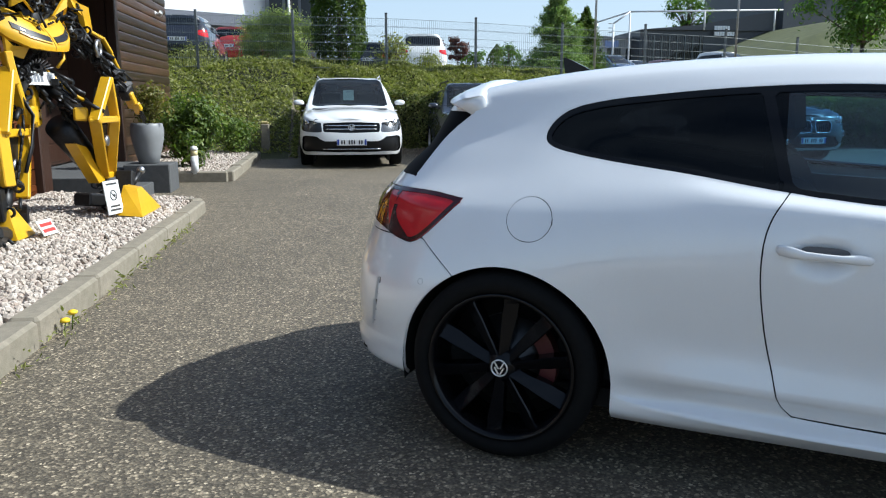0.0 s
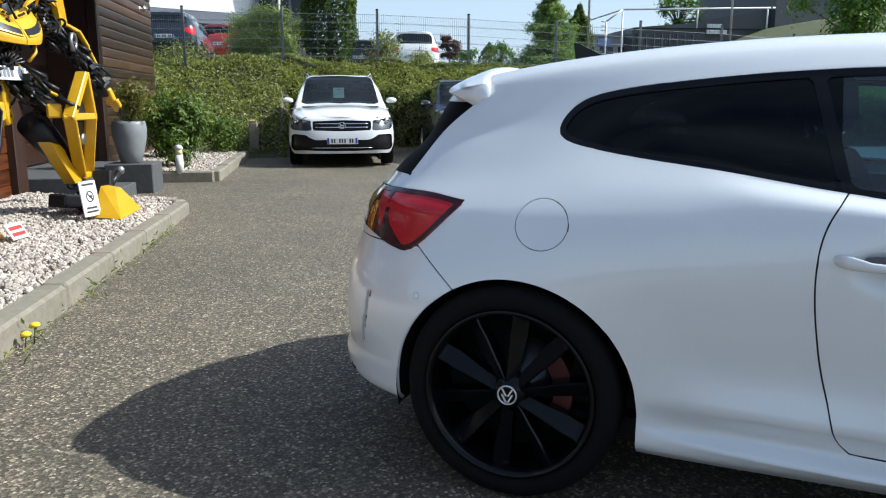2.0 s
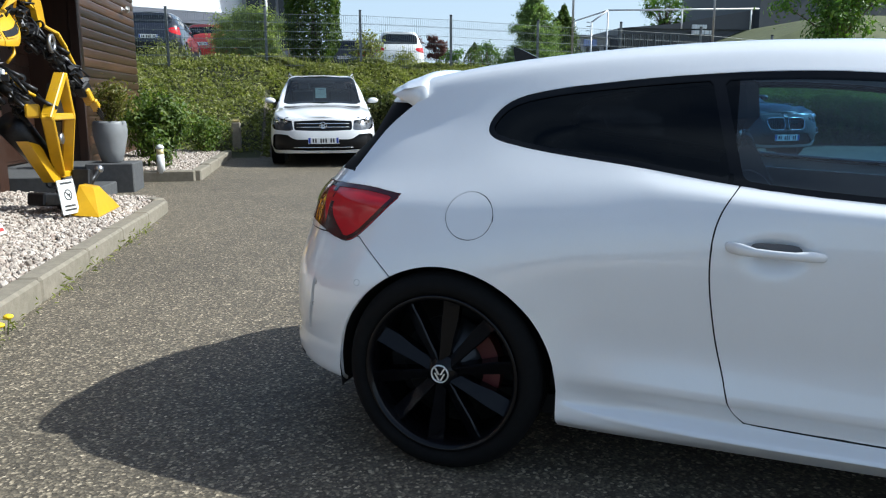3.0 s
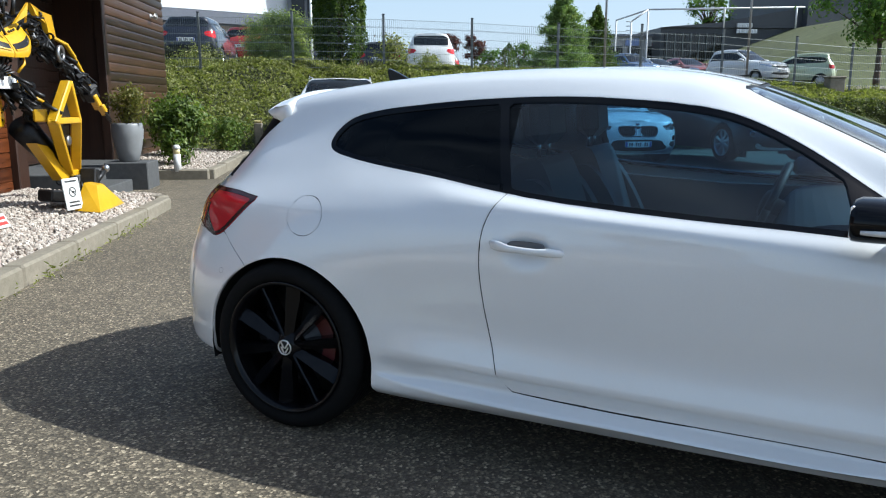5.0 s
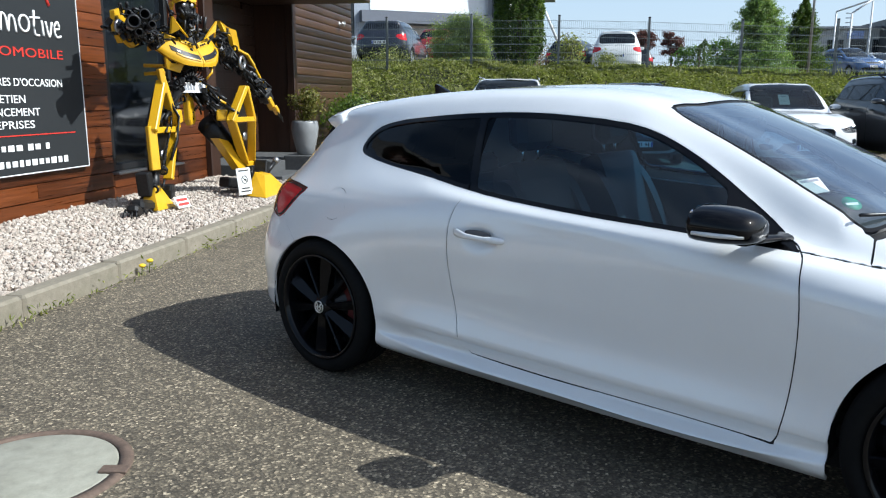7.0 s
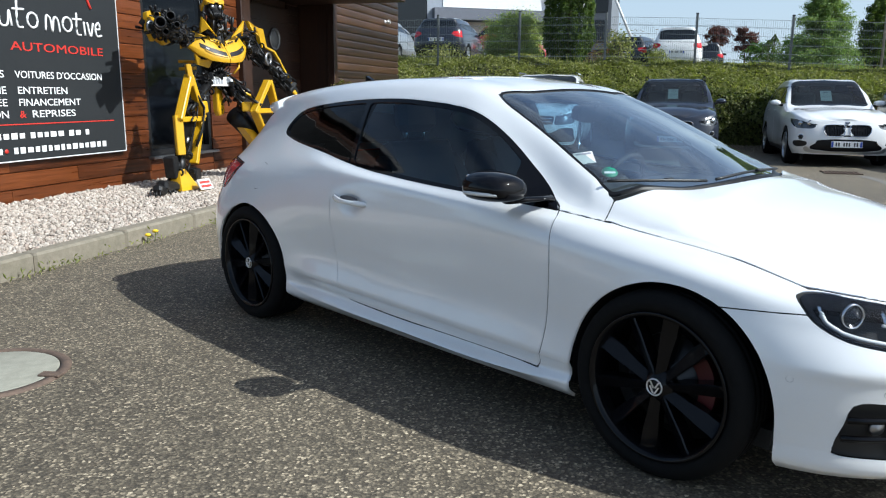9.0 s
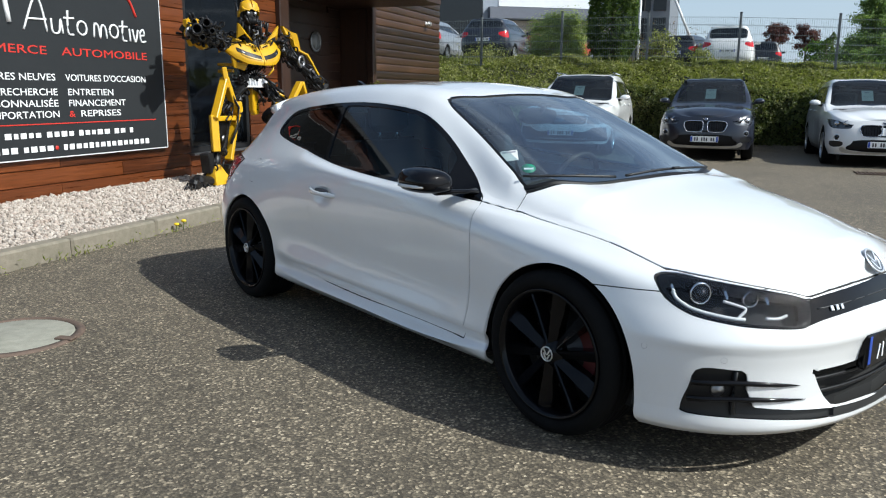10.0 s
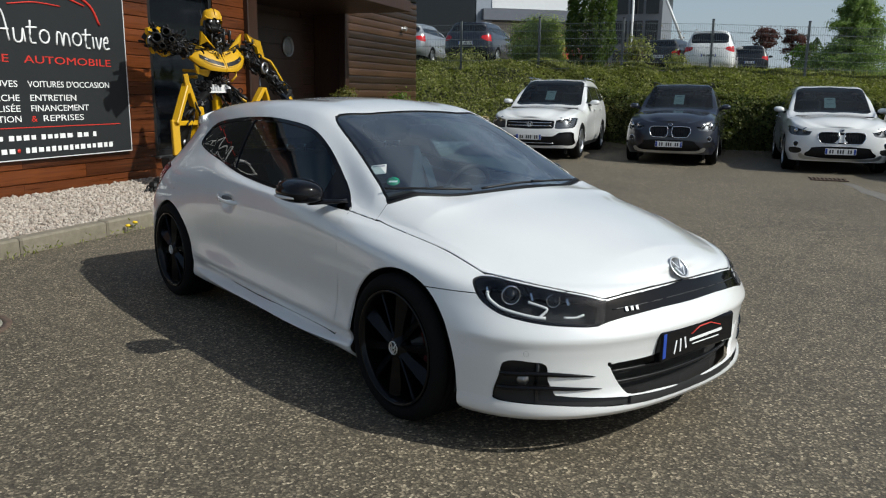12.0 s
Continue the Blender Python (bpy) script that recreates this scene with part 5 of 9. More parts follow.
    g.tube([(p * .182, q * .182, 0) for p, q in ring], .016, 8, 0, t)
    g.lathe([(0, -.02), (.06, -.02), (.065, .01), (.05, .03), (0, .035)], 16, 0, True, t)
    for a in (20, 160, 270):
        g.rod((0, 0, 0), (.18 * math.cos(radians(a)), .18 * math.sin(radians(a)), 0), .016, .012, 6, 0, True, t)
    g.rod((0, 0, -.02), (0, 0, -.22), .04, None, 10, 0, True, t)
    part("steering_wheel", g, M_SEAT, car, "leather steering wheel")
    g = Geo()
    g.prism(smooth_outline([(-.12, -.01), (-.105, .03), (0, .038), (.105, .03), (.12, -.01), (.09, -.036), (0, -.040), (-.09, -.036)], 4), -.02, .02, "x", 0, m=pose(1.655, 0, 1.185, 0, 12, 0))
    g.rod((1.67, 0, 1.20), (1.70, 0, 1.235), .012, None, 6)
    part("rear_view_mirror", g, M_TRIM, car)
    g = Geo()
    v, f = [], []
    for i, x in enumerate(np.linspace(.0, 1.5, 8)):
        for j, y in enumerate(np.linspace(-.5, .5, 7)):
            v.append((x, y, 1.22 + .10 * (1 - ((x - .9) / 1.1) ** 2) - .05 * (y / .5) ** 2))
    for i in range(7):
        for j in range(6):
            f.append((i * 7 + j, i * 7 + j + 1, i * 7 + j + 8, i * 7 + j + 7))
    g.add(v, f, 0, True)
    part("headlining", g, plain("grey_headlining", (.06, .06, .065), .9), car)
    # papers behind the windscreen, print on the rear quarter window
    for (px, py, pz), (w, h), mt, lab in (((2.055, -.600, 1.037), (.075, .072), M_PAPER, "white inspection paper"), ((2.176, -.600, 1.001), (.06, .06), M_GREEN_INK, "round green sticker")):
        nrm = normal_at(skin, Vector((px, py, pz)))
        along = Vector((.62, .78, .0))
        along = (along - nrm * along.dot(nrm)).normalized()
        up = nrm.cross(along)
        g = Geo()
        if mt is M_PAPER:
            g.box((0, 0, 0), (w, h, .002), None, 0)
            g.box((0, .024, .0016), (w * .8, .010, .0012), None, 1)
        else:
            g.lathe([(0, -.001), (.031, -.001), (.031, .001), (0, .001)], 24, 0)
            g.box((0, -.003, .0016), (.042, .012, .0012), None, 1)
        p = point_at(skin, Vector((px, py, pz))) - nrm * .010
        turn = Matrix((along, up, nrm)).transposed().to_4x4()
        part("window_sticker", g, [mt, M_SLATE if mt is M_PAPER else M_WHITE_INK], car, lab, Matrix.Translation(p) @ turn)
    return car


def x_at(skin, y, z):
    """Where the front of a skin lies at a half-width and height."""
    q = skin.v
    d = (q[:, 1] + y) ** 2 + (q[:, 2] - z) ** 2 + np.where(q[:, 0] > 2.5, 0, 9)
    i = np.argsort(d)[:4]
    w = 1 / (d[i] + 1e-6)
    return float((q[i, 0] * w).sum() / w.sum())


def nearest(skin, p):
    return int(((skin.v - np.array(p)) ** 2).sum(1).argmin())


def normal_at(skin, p):
    return Vector(skin.n[nearest(skin, p)]).normalized()


def point_at(skin, p):
    n = normal_at(skin, p)
    i = nearest(skin, p)
    return p - n * (p - Vector(skin.v[i])).dot(n)


build_coupe()

# ---- ground: one sheet, from the yard over the bank and the upper car park to the horizon ----
def raw_mesh(name, v, f, mats, idx=None, smooth=False):
    """A mesh straight from arrays; f is an array of triangles or quads."""
    v, f = np.asarray(v, np.float32), np.asarray(f, np.int32)
    me = bpy.data.meshes.new(name)
    k = f.shape[1]
    me.vertices.add(len(v)), me.loops.add(f.size), me.polygons.add(len(f))
    me.vertices.foreach_set("co", v.ravel())
    me.loops.foreach_set("vertex_index", f.ravel())
    me.polygons.foreach_set("loop_start", np.arange(0, f.size, k, dtype=np.int32))
    for x in mats if isinstance(mats, (list, tuple)) else [mats]:
        me.materials.append(x)
    if idx is not None:
        me.polygons.foreach_set("material_index", np.asarray(idx, np.int32))
    me.polygons.foreach_set("use_smooth", np.full(len(f), smooth))
    me.update(calc_edges=True)
    me.validate()
    return me


def plateau(v):
    return float(np.interp(v, [-30, 0, 2.5, 5, 9, 12.6, 20, 60], [2.1, 2.03, 1.95, 1.83, 1.68, 1.42, 1.3, 1.3]))


def height(v, u):
    """Height of the ground in the yard's axes."""
    yard = rise(v, u) if -2.6 < v else rise(-2.6, u) + 0.0
    top = plateau(v)
    far = np.interp(u, [16.5, 26, 33, 42, 400], [top, np.interp(v, [-6, -2, 0, 10, 20], [2.6, 2.3, 2.12, 2.0, 1.65]), np.interp(v, [-6, 0, 10, 20], [2.6, 2.25, 2.2, 2.0]), 2.42, 2.7])
    bank = min(max((v - 19) * 0.36, 0.0), 4.0) * min(max((u - 33) / 7, 0.0), 1.0)
    foot = 14.9 if v > -1.8 else 12.6
    if u <= foot:
        return yard
    if u < 16.3:
        k = (u - foot) / (16.3 - foot)
        return yard + (top - yard) * k
    return far + bank


def spread(lo, hi, fine_lo, fine_hi, step, grow=1.35):
    xs = list(np.arange(fine_lo, fine_hi + 1e-6, step))
    s, x = step, fine_hi
    while x < hi:
        s *= grow
        x = min(hi, x + s)
        xs.append(x)
    s, x = step, fine_lo
    while x > lo:
        s *= grow
        x = max(lo, x - s)
        xs.insert(0, x)
    return np.array(xs)


def build_ground():
    vs, us = spread(-900, 900, -12, 32, 0.5), spread(-900, 900, -8, 46, 0.5)
    pts, f, idx = [], [], []
    for u in us:
        for v in vs:
            pts.append((v, u, height(v, u)))
    n = len(vs)
    for i in range(len(us) - 1):
        for j in range(n - 1):
            f.append((i * n + j, i * n + j + 1, i * n + n + j + 1, i * n + n + j))
            v, u = (vs[j] + vs[j + 1]) / 2, (us[i] + us[i + 1]) / 2
            foot = 14.9 if v > -1.8 else 12.6
            idx.append(0 if u < foot else 1 if u < 16.6 else 2 if u < 19.2 or (u < 24.5 and v < 13) or (u > 33 and v > 19.5) or u > 70 else 0)
    ob = new("ground", raw_mesh("ground", pts, f, [M_ASPHALT, M_SOIL, M_GRASS], idx, True))
    ob.matrix_world = SITE
    return tagged(ob, "worn grey asphalt yard with a planted bank behind", "ground", "", "structure")


build_ground()


# raised gravel beds with concrete kerbs along the house
def build_kerb():
    kerb = thing("kerb", SITE, "weathered concrete kerb stones round the gravel bed", "kerb", "", "structure")
    rng = random.Random(4)
    runs = [((-2.53, -7.0), (-2.53, 5.55), 0.14), ((-2.53, 5.55), (-2.95, 5.95), 0.14), ((-2.95, 5.95), (-3.55, 5.95), 0.14), ((-2.62, 8.55), (-2.62, 12.6), 0.15), ((-3.62, 8.55), (-2.62, 8.55), 0.15)]
    for (a, b), (c, d), h in runs:
        n = max(1, round(math.hypot(c - a, d - b)))
        ang = math.degrees(math.atan2(d - b, c - a))
        for i in range(n):
            g = Geo()
            ln = math.hypot(c - a, d - b) / n - 0.008
            g.box((0, 0, h / 2 - 0.05), (ln, 0.155, h + 0.10), None, 0, 0.018)
            x, y = a + (c - a) * (i + .5) / n, b + (d - b) * (i + .5) / n
            part("kerb_stone", g, M_CONCRETE, kerb, "", pose(x, y, rise(x, y) + rng.uniform(-.006, .006), rng.uniform(-.6, .6), rng.uniform(-.4, .4), ang + rng.uniform(-.4, .4)))
    return kerb


build_kerb()


def bed_height(v, u):
    """Top of the gravel, heaped slightly against the house."""
    k = min(max((-2.62 - v) / 1.6, 0), 1)
    return rise(-2.6, u) + 0.115 + 0.085 * k


def build_beds():
    v, f = [], []
    for lo_v, hi_v, lo_u, hi_u in ((-4.30, -2.58, -7, 5.9), (-4.30, -2.66, 8.6, 12.6)):
        xs, ys = np.linspace(lo_v, hi_v, 8), np.linspace(lo_u, hi_u, 30)
        b = len(v)
        for y in ys:
            v += [(x, y, bed_height(x, y) - 0.012) for x in xs]
        f += [(b + i * 8 + j, b + i * 8 + j + 1, b + i * 8 + 9 + j, b + i * 8 + 8 + j) for i in range(29) for j in range(7)]
    ob = new("gravel_bed", raw_mesh("gravel_bed", v, f, M_GRAVEL, None, True))
    ob.matrix_world = SITE
    tagged(ob, "bed under the loose pale gravel by the house", "gravel bed", "", "structure")


build_beds()

# manhole: concrete disc in a rusty iron ring
mh = thing("manhole_cover", Matrix.Translation((-.02, -2.24, 0.0)), "round concrete manhole cover in a rusty iron ring", "manhole")
g = Geo()
g.lathe([(0, -.02), (.30, -.02), (.30, .006), (.29, .009), (0, .011)], 48, 0)
part("cover", g, concrete_mat("pale_concrete", (.30, .29, .235), .4), mh, "pale concrete disc")
g = Geo()
g.lathe([(.305, -.02), (.345, -.02), (.352, .004), (.335, .012), (.305, .010)], 48, 0, closed=True)
part("ring", g, M_IRON, mh, "rusty iron ring")
g = Geo()
g.box((.235, .20, .013), (.10, .05, .012), (0, 0, 40), 0, .003)
part("lifting_slot", g, M_IRON, mh)
# drain grate in the yard and the repaired strip of asphalt
g = Geo()
for i in range(9):
    g.box((-.26 + i * .065, 0, .008), (.022, .34, .02), None, 0)
g.box((0, .185, .008), (.60, .03, .02), None, 0), g.box((0, -.185, .008), (.60, .03, .02), None, 0)
solid("drain_grate", g, M_IRON, SITE @ pose(4.74, 9.75, .004), "rusty cast iron drain grate in the asphalt", "drain")
g = Geo()
rng = random.Random(8)
vv, ff = [], []
for i in range(26):
    u = 9.3 - i * .42
    w = .10 + rng.uniform(-.03, .05)
    x = 4.95 + .35 * math.sin(i * .22) + rng.uniform(-.03, .03)
    vv += [(x - w, u, .0045), (x + w, u, .0045)]
ff = [(2 * i, 2 * i + 1, 2 * i + 3, 2 * i + 2) for i in range(25)]
strip = new("asphalt_patch", raw_mesh("asphalt_patch", vv, ff, plain("asphalt_repair", (.15, .14, .125), .85, grain=.3, scale=60, bump=.4)))
strip.matrix_world = SITE
tagged(strip, "pale repaired strip in the asphalt", "road repair", "", "structure")


# ---- the wooden house ----
F_V = -4.27


def build_house():
    walls = thing("wall_front", SITE, "house front of red-stained horizontal boards", "wall", "", "structure")

    def wall(name, lo, hi, mat=M_WOOD_DARK, label=""):
        g = Geo()
        c = [(a + b) / 2 for a, b in zip(lo, hi)]
        g.box(c, [b - a for a, b in zip(lo, hi)])
        part(name, g, mat, walls, label)
    t = .25
    wall("wall_core", (F_V - t, -1.6, 0), (F_V - .03, 3.54, 3.6))
    wall("wall_core", (F_V - t, 3.54, 0), (F_V - .03, 4.92, .50))
    wall("wall_core", (F_V - t, 3.54, 2.75), (F_V - .03, 4.92, 3.6))
    wall("wall_core", (F_V - t, 4.92, 0), (F_V - .03, 5.97, 3.6))
    wall("wall_core", (F_V - t, 5.97, 2.95), (F_V - .03, 8.98, 3.6))
    wall("wall_core", (F_V - t, 8.98, 0), (F_V - .03, 12.85, 3.6))
    # recess walls in the dark wood, whose colour also stands for the shade
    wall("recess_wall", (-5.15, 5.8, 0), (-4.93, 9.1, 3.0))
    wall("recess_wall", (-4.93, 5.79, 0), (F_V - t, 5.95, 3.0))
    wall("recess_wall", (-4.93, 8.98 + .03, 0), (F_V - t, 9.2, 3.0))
    ends = thing("wall_end", SITE, "plain dark end walls of the wooden house", "wall", "", "structure")
    g = Geo()
    g.box((-8.0, 12.73, 1.8), (7.0, .2, 3.6)), g.box((-8.0, -1.5, 1.8), (7.0, .2, 3.6)), g.box((-11.6, 5.6, 1.8), (.2, 14.4, 3.6))
    part("wall_core", g, M_WOOD_DARK, ends)
    g = Geo()
    g.box((-7.9, 5.65, 3.68), (7.7, 14.7, .16), None, 0, .02)
    solid("roof", g, M_DARK_CLAD, SITE, "flat dark roof of the wooden house", "roof", "", "structure")
    g = Geo()
    g.box((-3.86, 7.50, 2.98), (2.15, 2.96, .20), None, 0, .01)
    solid("canopy", g, M_WOOD_DARK, SITE, "wooden canopy over the entrance recess", "canopy", "", "structure")
    # posts beside the recess
    for i, (v, u, w) in enumerate(((F_V + .02, 5.83, .26), (F_V + .03, 9.03, .16))):
        g = Geo()
        g.box((0, 0, 1.45), (.14, w, 2.9), None, 0, .012)
        solid("post", g, M_WOOD_DARK, SITE @ pose(v, u, 0), "dark stained square wooden post at the entrance", "post", "entrance posts")
    # window behind the statue
    win = thing("window_1", SITE, "large fixed shop window with a dark frame", "window", "", "structure")
    g = Geo()
    for a, b in (((F_V - .06, 4.23, .53), (.10, 1.38, .07)), ((F_V - .06, 4.23, 2.72), (.10, 1.38, .07)), ((F_V - .06, 3.575, 1.62), (.10, .07, 2.2)), ((F_V - .06, 4.885, 1.62), (.10, .07, 2.2))):
        g.box(a, b, None, 0, .006)
    part("window_frame", g, M_TRIM, win)
    g = Geo()
    g.box((F_V - .08, 4.23, 1.62), (.012, 1.26, 2.14)), part("pane", g, M_WINDOW, win)
    g = Geo()
    g.box((F_V + .02, 4.23, .475), (.14, 1.44, .03), None, 0, .006), part("window_sill", g, M_STEEL, win, "grey metal sill")
    # entrance door with a round porthole
    door = thing("door_1", SITE @ pose(-4.90, 7.55, .36), "dark red wooden entrance door with a round porthole", "door", "", "structure")
    g = Geo()
    g.box((0, 0, 1.2), (.06, 1.9, 2.4), None, 0, .01)
    for k in range(9):
        g.box((.034, 0, .16 + k * .262), (.012, 1.86, .24), None, 0, .005)
    part("door_leaf", g, M_WOOD_DARK, door)
    g = Geo()
    t = Matrix.Translation((.045, .38, 1.84)) @ pose(0, 0, 0, 0, 90, 0)
    g.lathe([(0, 0), (.15, 0), (.15, .012), (0, .012)], 28, 1, True, t)
    g.lathe([(.15, 0), (.19, 0), (.19, .025), (.15, .025)], 28, 0, True, t, True)
    part("porthole", g, [M_STEEL, M_POT], door, "round window in a steel ring")
    g = Geo()
    g.rod((.07, -.62, .85), (.07, -.62, 1.35), .016, None, 10), g.rod((.02, -.62, .92), (.07, -.62, .92), .01), g.rod((.02, -.62, 1.28), (.07, -.62, 1.28), .01)
    part("door_handle", g, M_STEEL, door)
    # steps up to the door
    st = thing("steps", SITE, "two grey concrete entrance steps", "steps", "", "structure")
    g = Geo()
    g.box((-4.33, 7.57, .16), (1.16, 2.66, .36), None, 0, .01), part("step", g, M_CONCRETE_DARK, st)
    g = Geo()
    g.box((-3.57, 6.75, .09), (.36, 1.0, .20), None, 0, .01), part("step", g, M_CONCRETE_DARK, st)
    # surveillance camera
    cam_ob = thing("security_camera", SITE @ pose(F_V + .04, 11.95, 2.80), "white bullet surveillance camera on the wall", "camera")
    g = Geo()
    g.rod((-.03, 0, .03), (.06, -.02, .0), .02, None, 8), g.lathe([(.045, 0), (.045, .012), (.02, .03)], 14, 0, True, pose(-.035, 0, .03, 0, 90, 0))
    part("bracket", g, M_LAMP_WHITE, cam_ob)
    g = Geo()
    g.lathe([(0, 0), (.036, .004), (.038, .03), (.038, .15), (.034, .17), (.034, .155), (0, .155)], 16, 0, True, pose(.05, .03, .0, 75, 0, 20))
    part("housing", g, M_LAMP_WHITE, cam_ob)


build_house()


def build_sign():
    sg = thing("sign_board", SITE @ pose(F_V + .035, 0, 0), "dark grey sign board with white and red French lettering", "sign")
    lo, hi, z0, z1 = -.85, 3.03, .605, 3.15
    g = Geo()
    g.box((.012, (lo + hi) / 2, (z0 + z1) / 2), (.024, hi - lo, z1 - z0), None, 0, .003)
    part("panel", g, M_SIGN, sg)
    g = Geo()
    for y, w, z, h in (((lo + hi) / 2, hi - lo, z0, .012), ((lo + hi) / 2, hi - lo, z1, .012), (lo, .012, (z0 + z1) / 2, z1 - z0), (hi, .012, (z0 + z1) / 2, z1 - z0)):
        g.box((.022, y, z), (.014, w, h), None, 0, .002)
    part("sign_frame", g, M_LAMP_WHITE, sg, "thin white edge strip")
    face = Matrix(((0, 0, 1, .027), (1, 0, 0, 0), (0, 1, 0, 0), (0, 0, 0, 1)))

    def words(body, x, z, size, mat, width, align="LEFT"):
        g = Geo()
        text_geo(body, size, g, face @ Matrix.Translation((x, z, 0)), 0, .0015, align, width)
        part("lettering", g, mat, sg)
    for s, x, z, w in (("VOITURES NEUVES", .33, 1.395, 1.06), ("VOITURES D'OCCASION", 1.52, 1.395, 1.19), ("RECHERCHE", .72, 1.245, .67), ("ENTRETIEN", 1.53, 1.245, .64),
                       ("PERSONNALISÉE", .44, 1.13, .95), ("FINANCEMENT", 1.53, 1.13, .82), ("IMPORTATION", .58, 1.018, .81), ("REPRISES", 1.68, 1.018, .58)):
        words(s, x, z, .098, M_WHITE_INK, w)
    words("&", 1.53, 1.018, .095, M_RED_INK, .075)
    words("COMMERCE", .22, 1.655, .118, M_RED_INK, 1.08)
    words("AUTOMOBILE", 1.50, 1.655, .118, M_RED_INK, 1.26)
    g = Geo()
    g.box((.027, 1.2, .955), (.003, 3.3, .010), None, 0)
    part("rule", g, M_RED_INK, sg, "thin red rule")
    # plain bars for address and number lines
    rng = random.Random(2)
    for z, h, spans in ((.845, .06, [(.72, 2.52)]), (.705, .065, [(.02, 1.24), (1.42, 2.72)])):
        for a, b in spans:
            x = a
            while x < b:
                w = rng.uniform(.045, .075)
                g = Geo()
                g.box((.027, x + w / 2, z), (.003, w, h * rng.uniform(.75, 1.0)), None, 0)
                part("bar", g, M_WHITE_INK, sg)
                x += w + rng.choice((.03, .03, .03, .075))
    g = Geo()
    g.lathe([(0, 0), (.022, 0), (.022, .003), (0, .003)], 14, 0, True, face @ Matrix.Translation((1.33, .705, 0)))
    part("dot", g, M_RED_INK, sg)
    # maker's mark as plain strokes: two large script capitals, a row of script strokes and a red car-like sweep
    def stroke(pts, r, mat, smooth=5):
        g = Geo()
        g.tube([(.028, a, b) for a, b in smooth_outline(pts, smooth, False)], r, 6, 0)
        part("mark_stroke", g, mat, sg)
    stroke([(-.30, 1.98), (-.22, 2.42), (-.36, 2.44), (.02, 2.40), (.10, 2.14), (-.34, 1.96)], .026, M_WHITE_INK)
    stroke([(.30, 1.92), (.42, 2.42), (.58, 2.06), (.80, 2.46), (.90, 1.94)], .026, M_WHITE_INK)
    base = 1.885
    for pts in ([(1.06, .0), (1.20, .30), (1.28, .28), (1.34, .0)], [(1.12, .11), (1.34, .12)], [(1.40, .14), (1.41, .01), (1.49, .01), (1.52, .14), (1.54, .0)], [(1.62, .24), (1.61, .02), (1.68, .0)], [(1.56, .16), (1.70, .17)],
                [(1.96, .0), (1.98, .14), (2.03, .12), (2.05, .0), (2.08, .13), (2.13, .12), (2.15, .0)], [(2.40, .22), (2.39, .02), (2.45, .0)], [(2.34, .15), (2.47, .16)], [(2.50, .14), (2.51, .0)], [(2.55, .14), (2.59, .0), (2.64, .14)], [(2.67, .08), (2.74, .09), (2.72, .15), (2.67, .10), (2.69, .01), (2.76, .02)]):
        stroke([(a, base + b - (a - 1.06) * .02) for a, b in pts], .011, M_WHITE_INK)
    for c in (1.80, 2.26):
        stroke([(c + .065 * math.cos(q), base + .065 + .07 * math.sin(q)) for q in np.linspace(0, 2 * math.pi, 9)], .011, M_WHITE_INK)
    stroke([(.2, 2.30), (.7, 2.46), (1.3, 2.54), (1.9, 2.46), (2.4, 2.34)], .012, M_RED_INK)
    stroke([(1.35, 2.26), (1.7, 2.31), (2.05, 2.30)], .008, M_RED_INK)
    stroke([(2.25, 2.48), (2.50, 2.34), (2.62, 2.14)], .016, M_RED_INK)


build_sign()

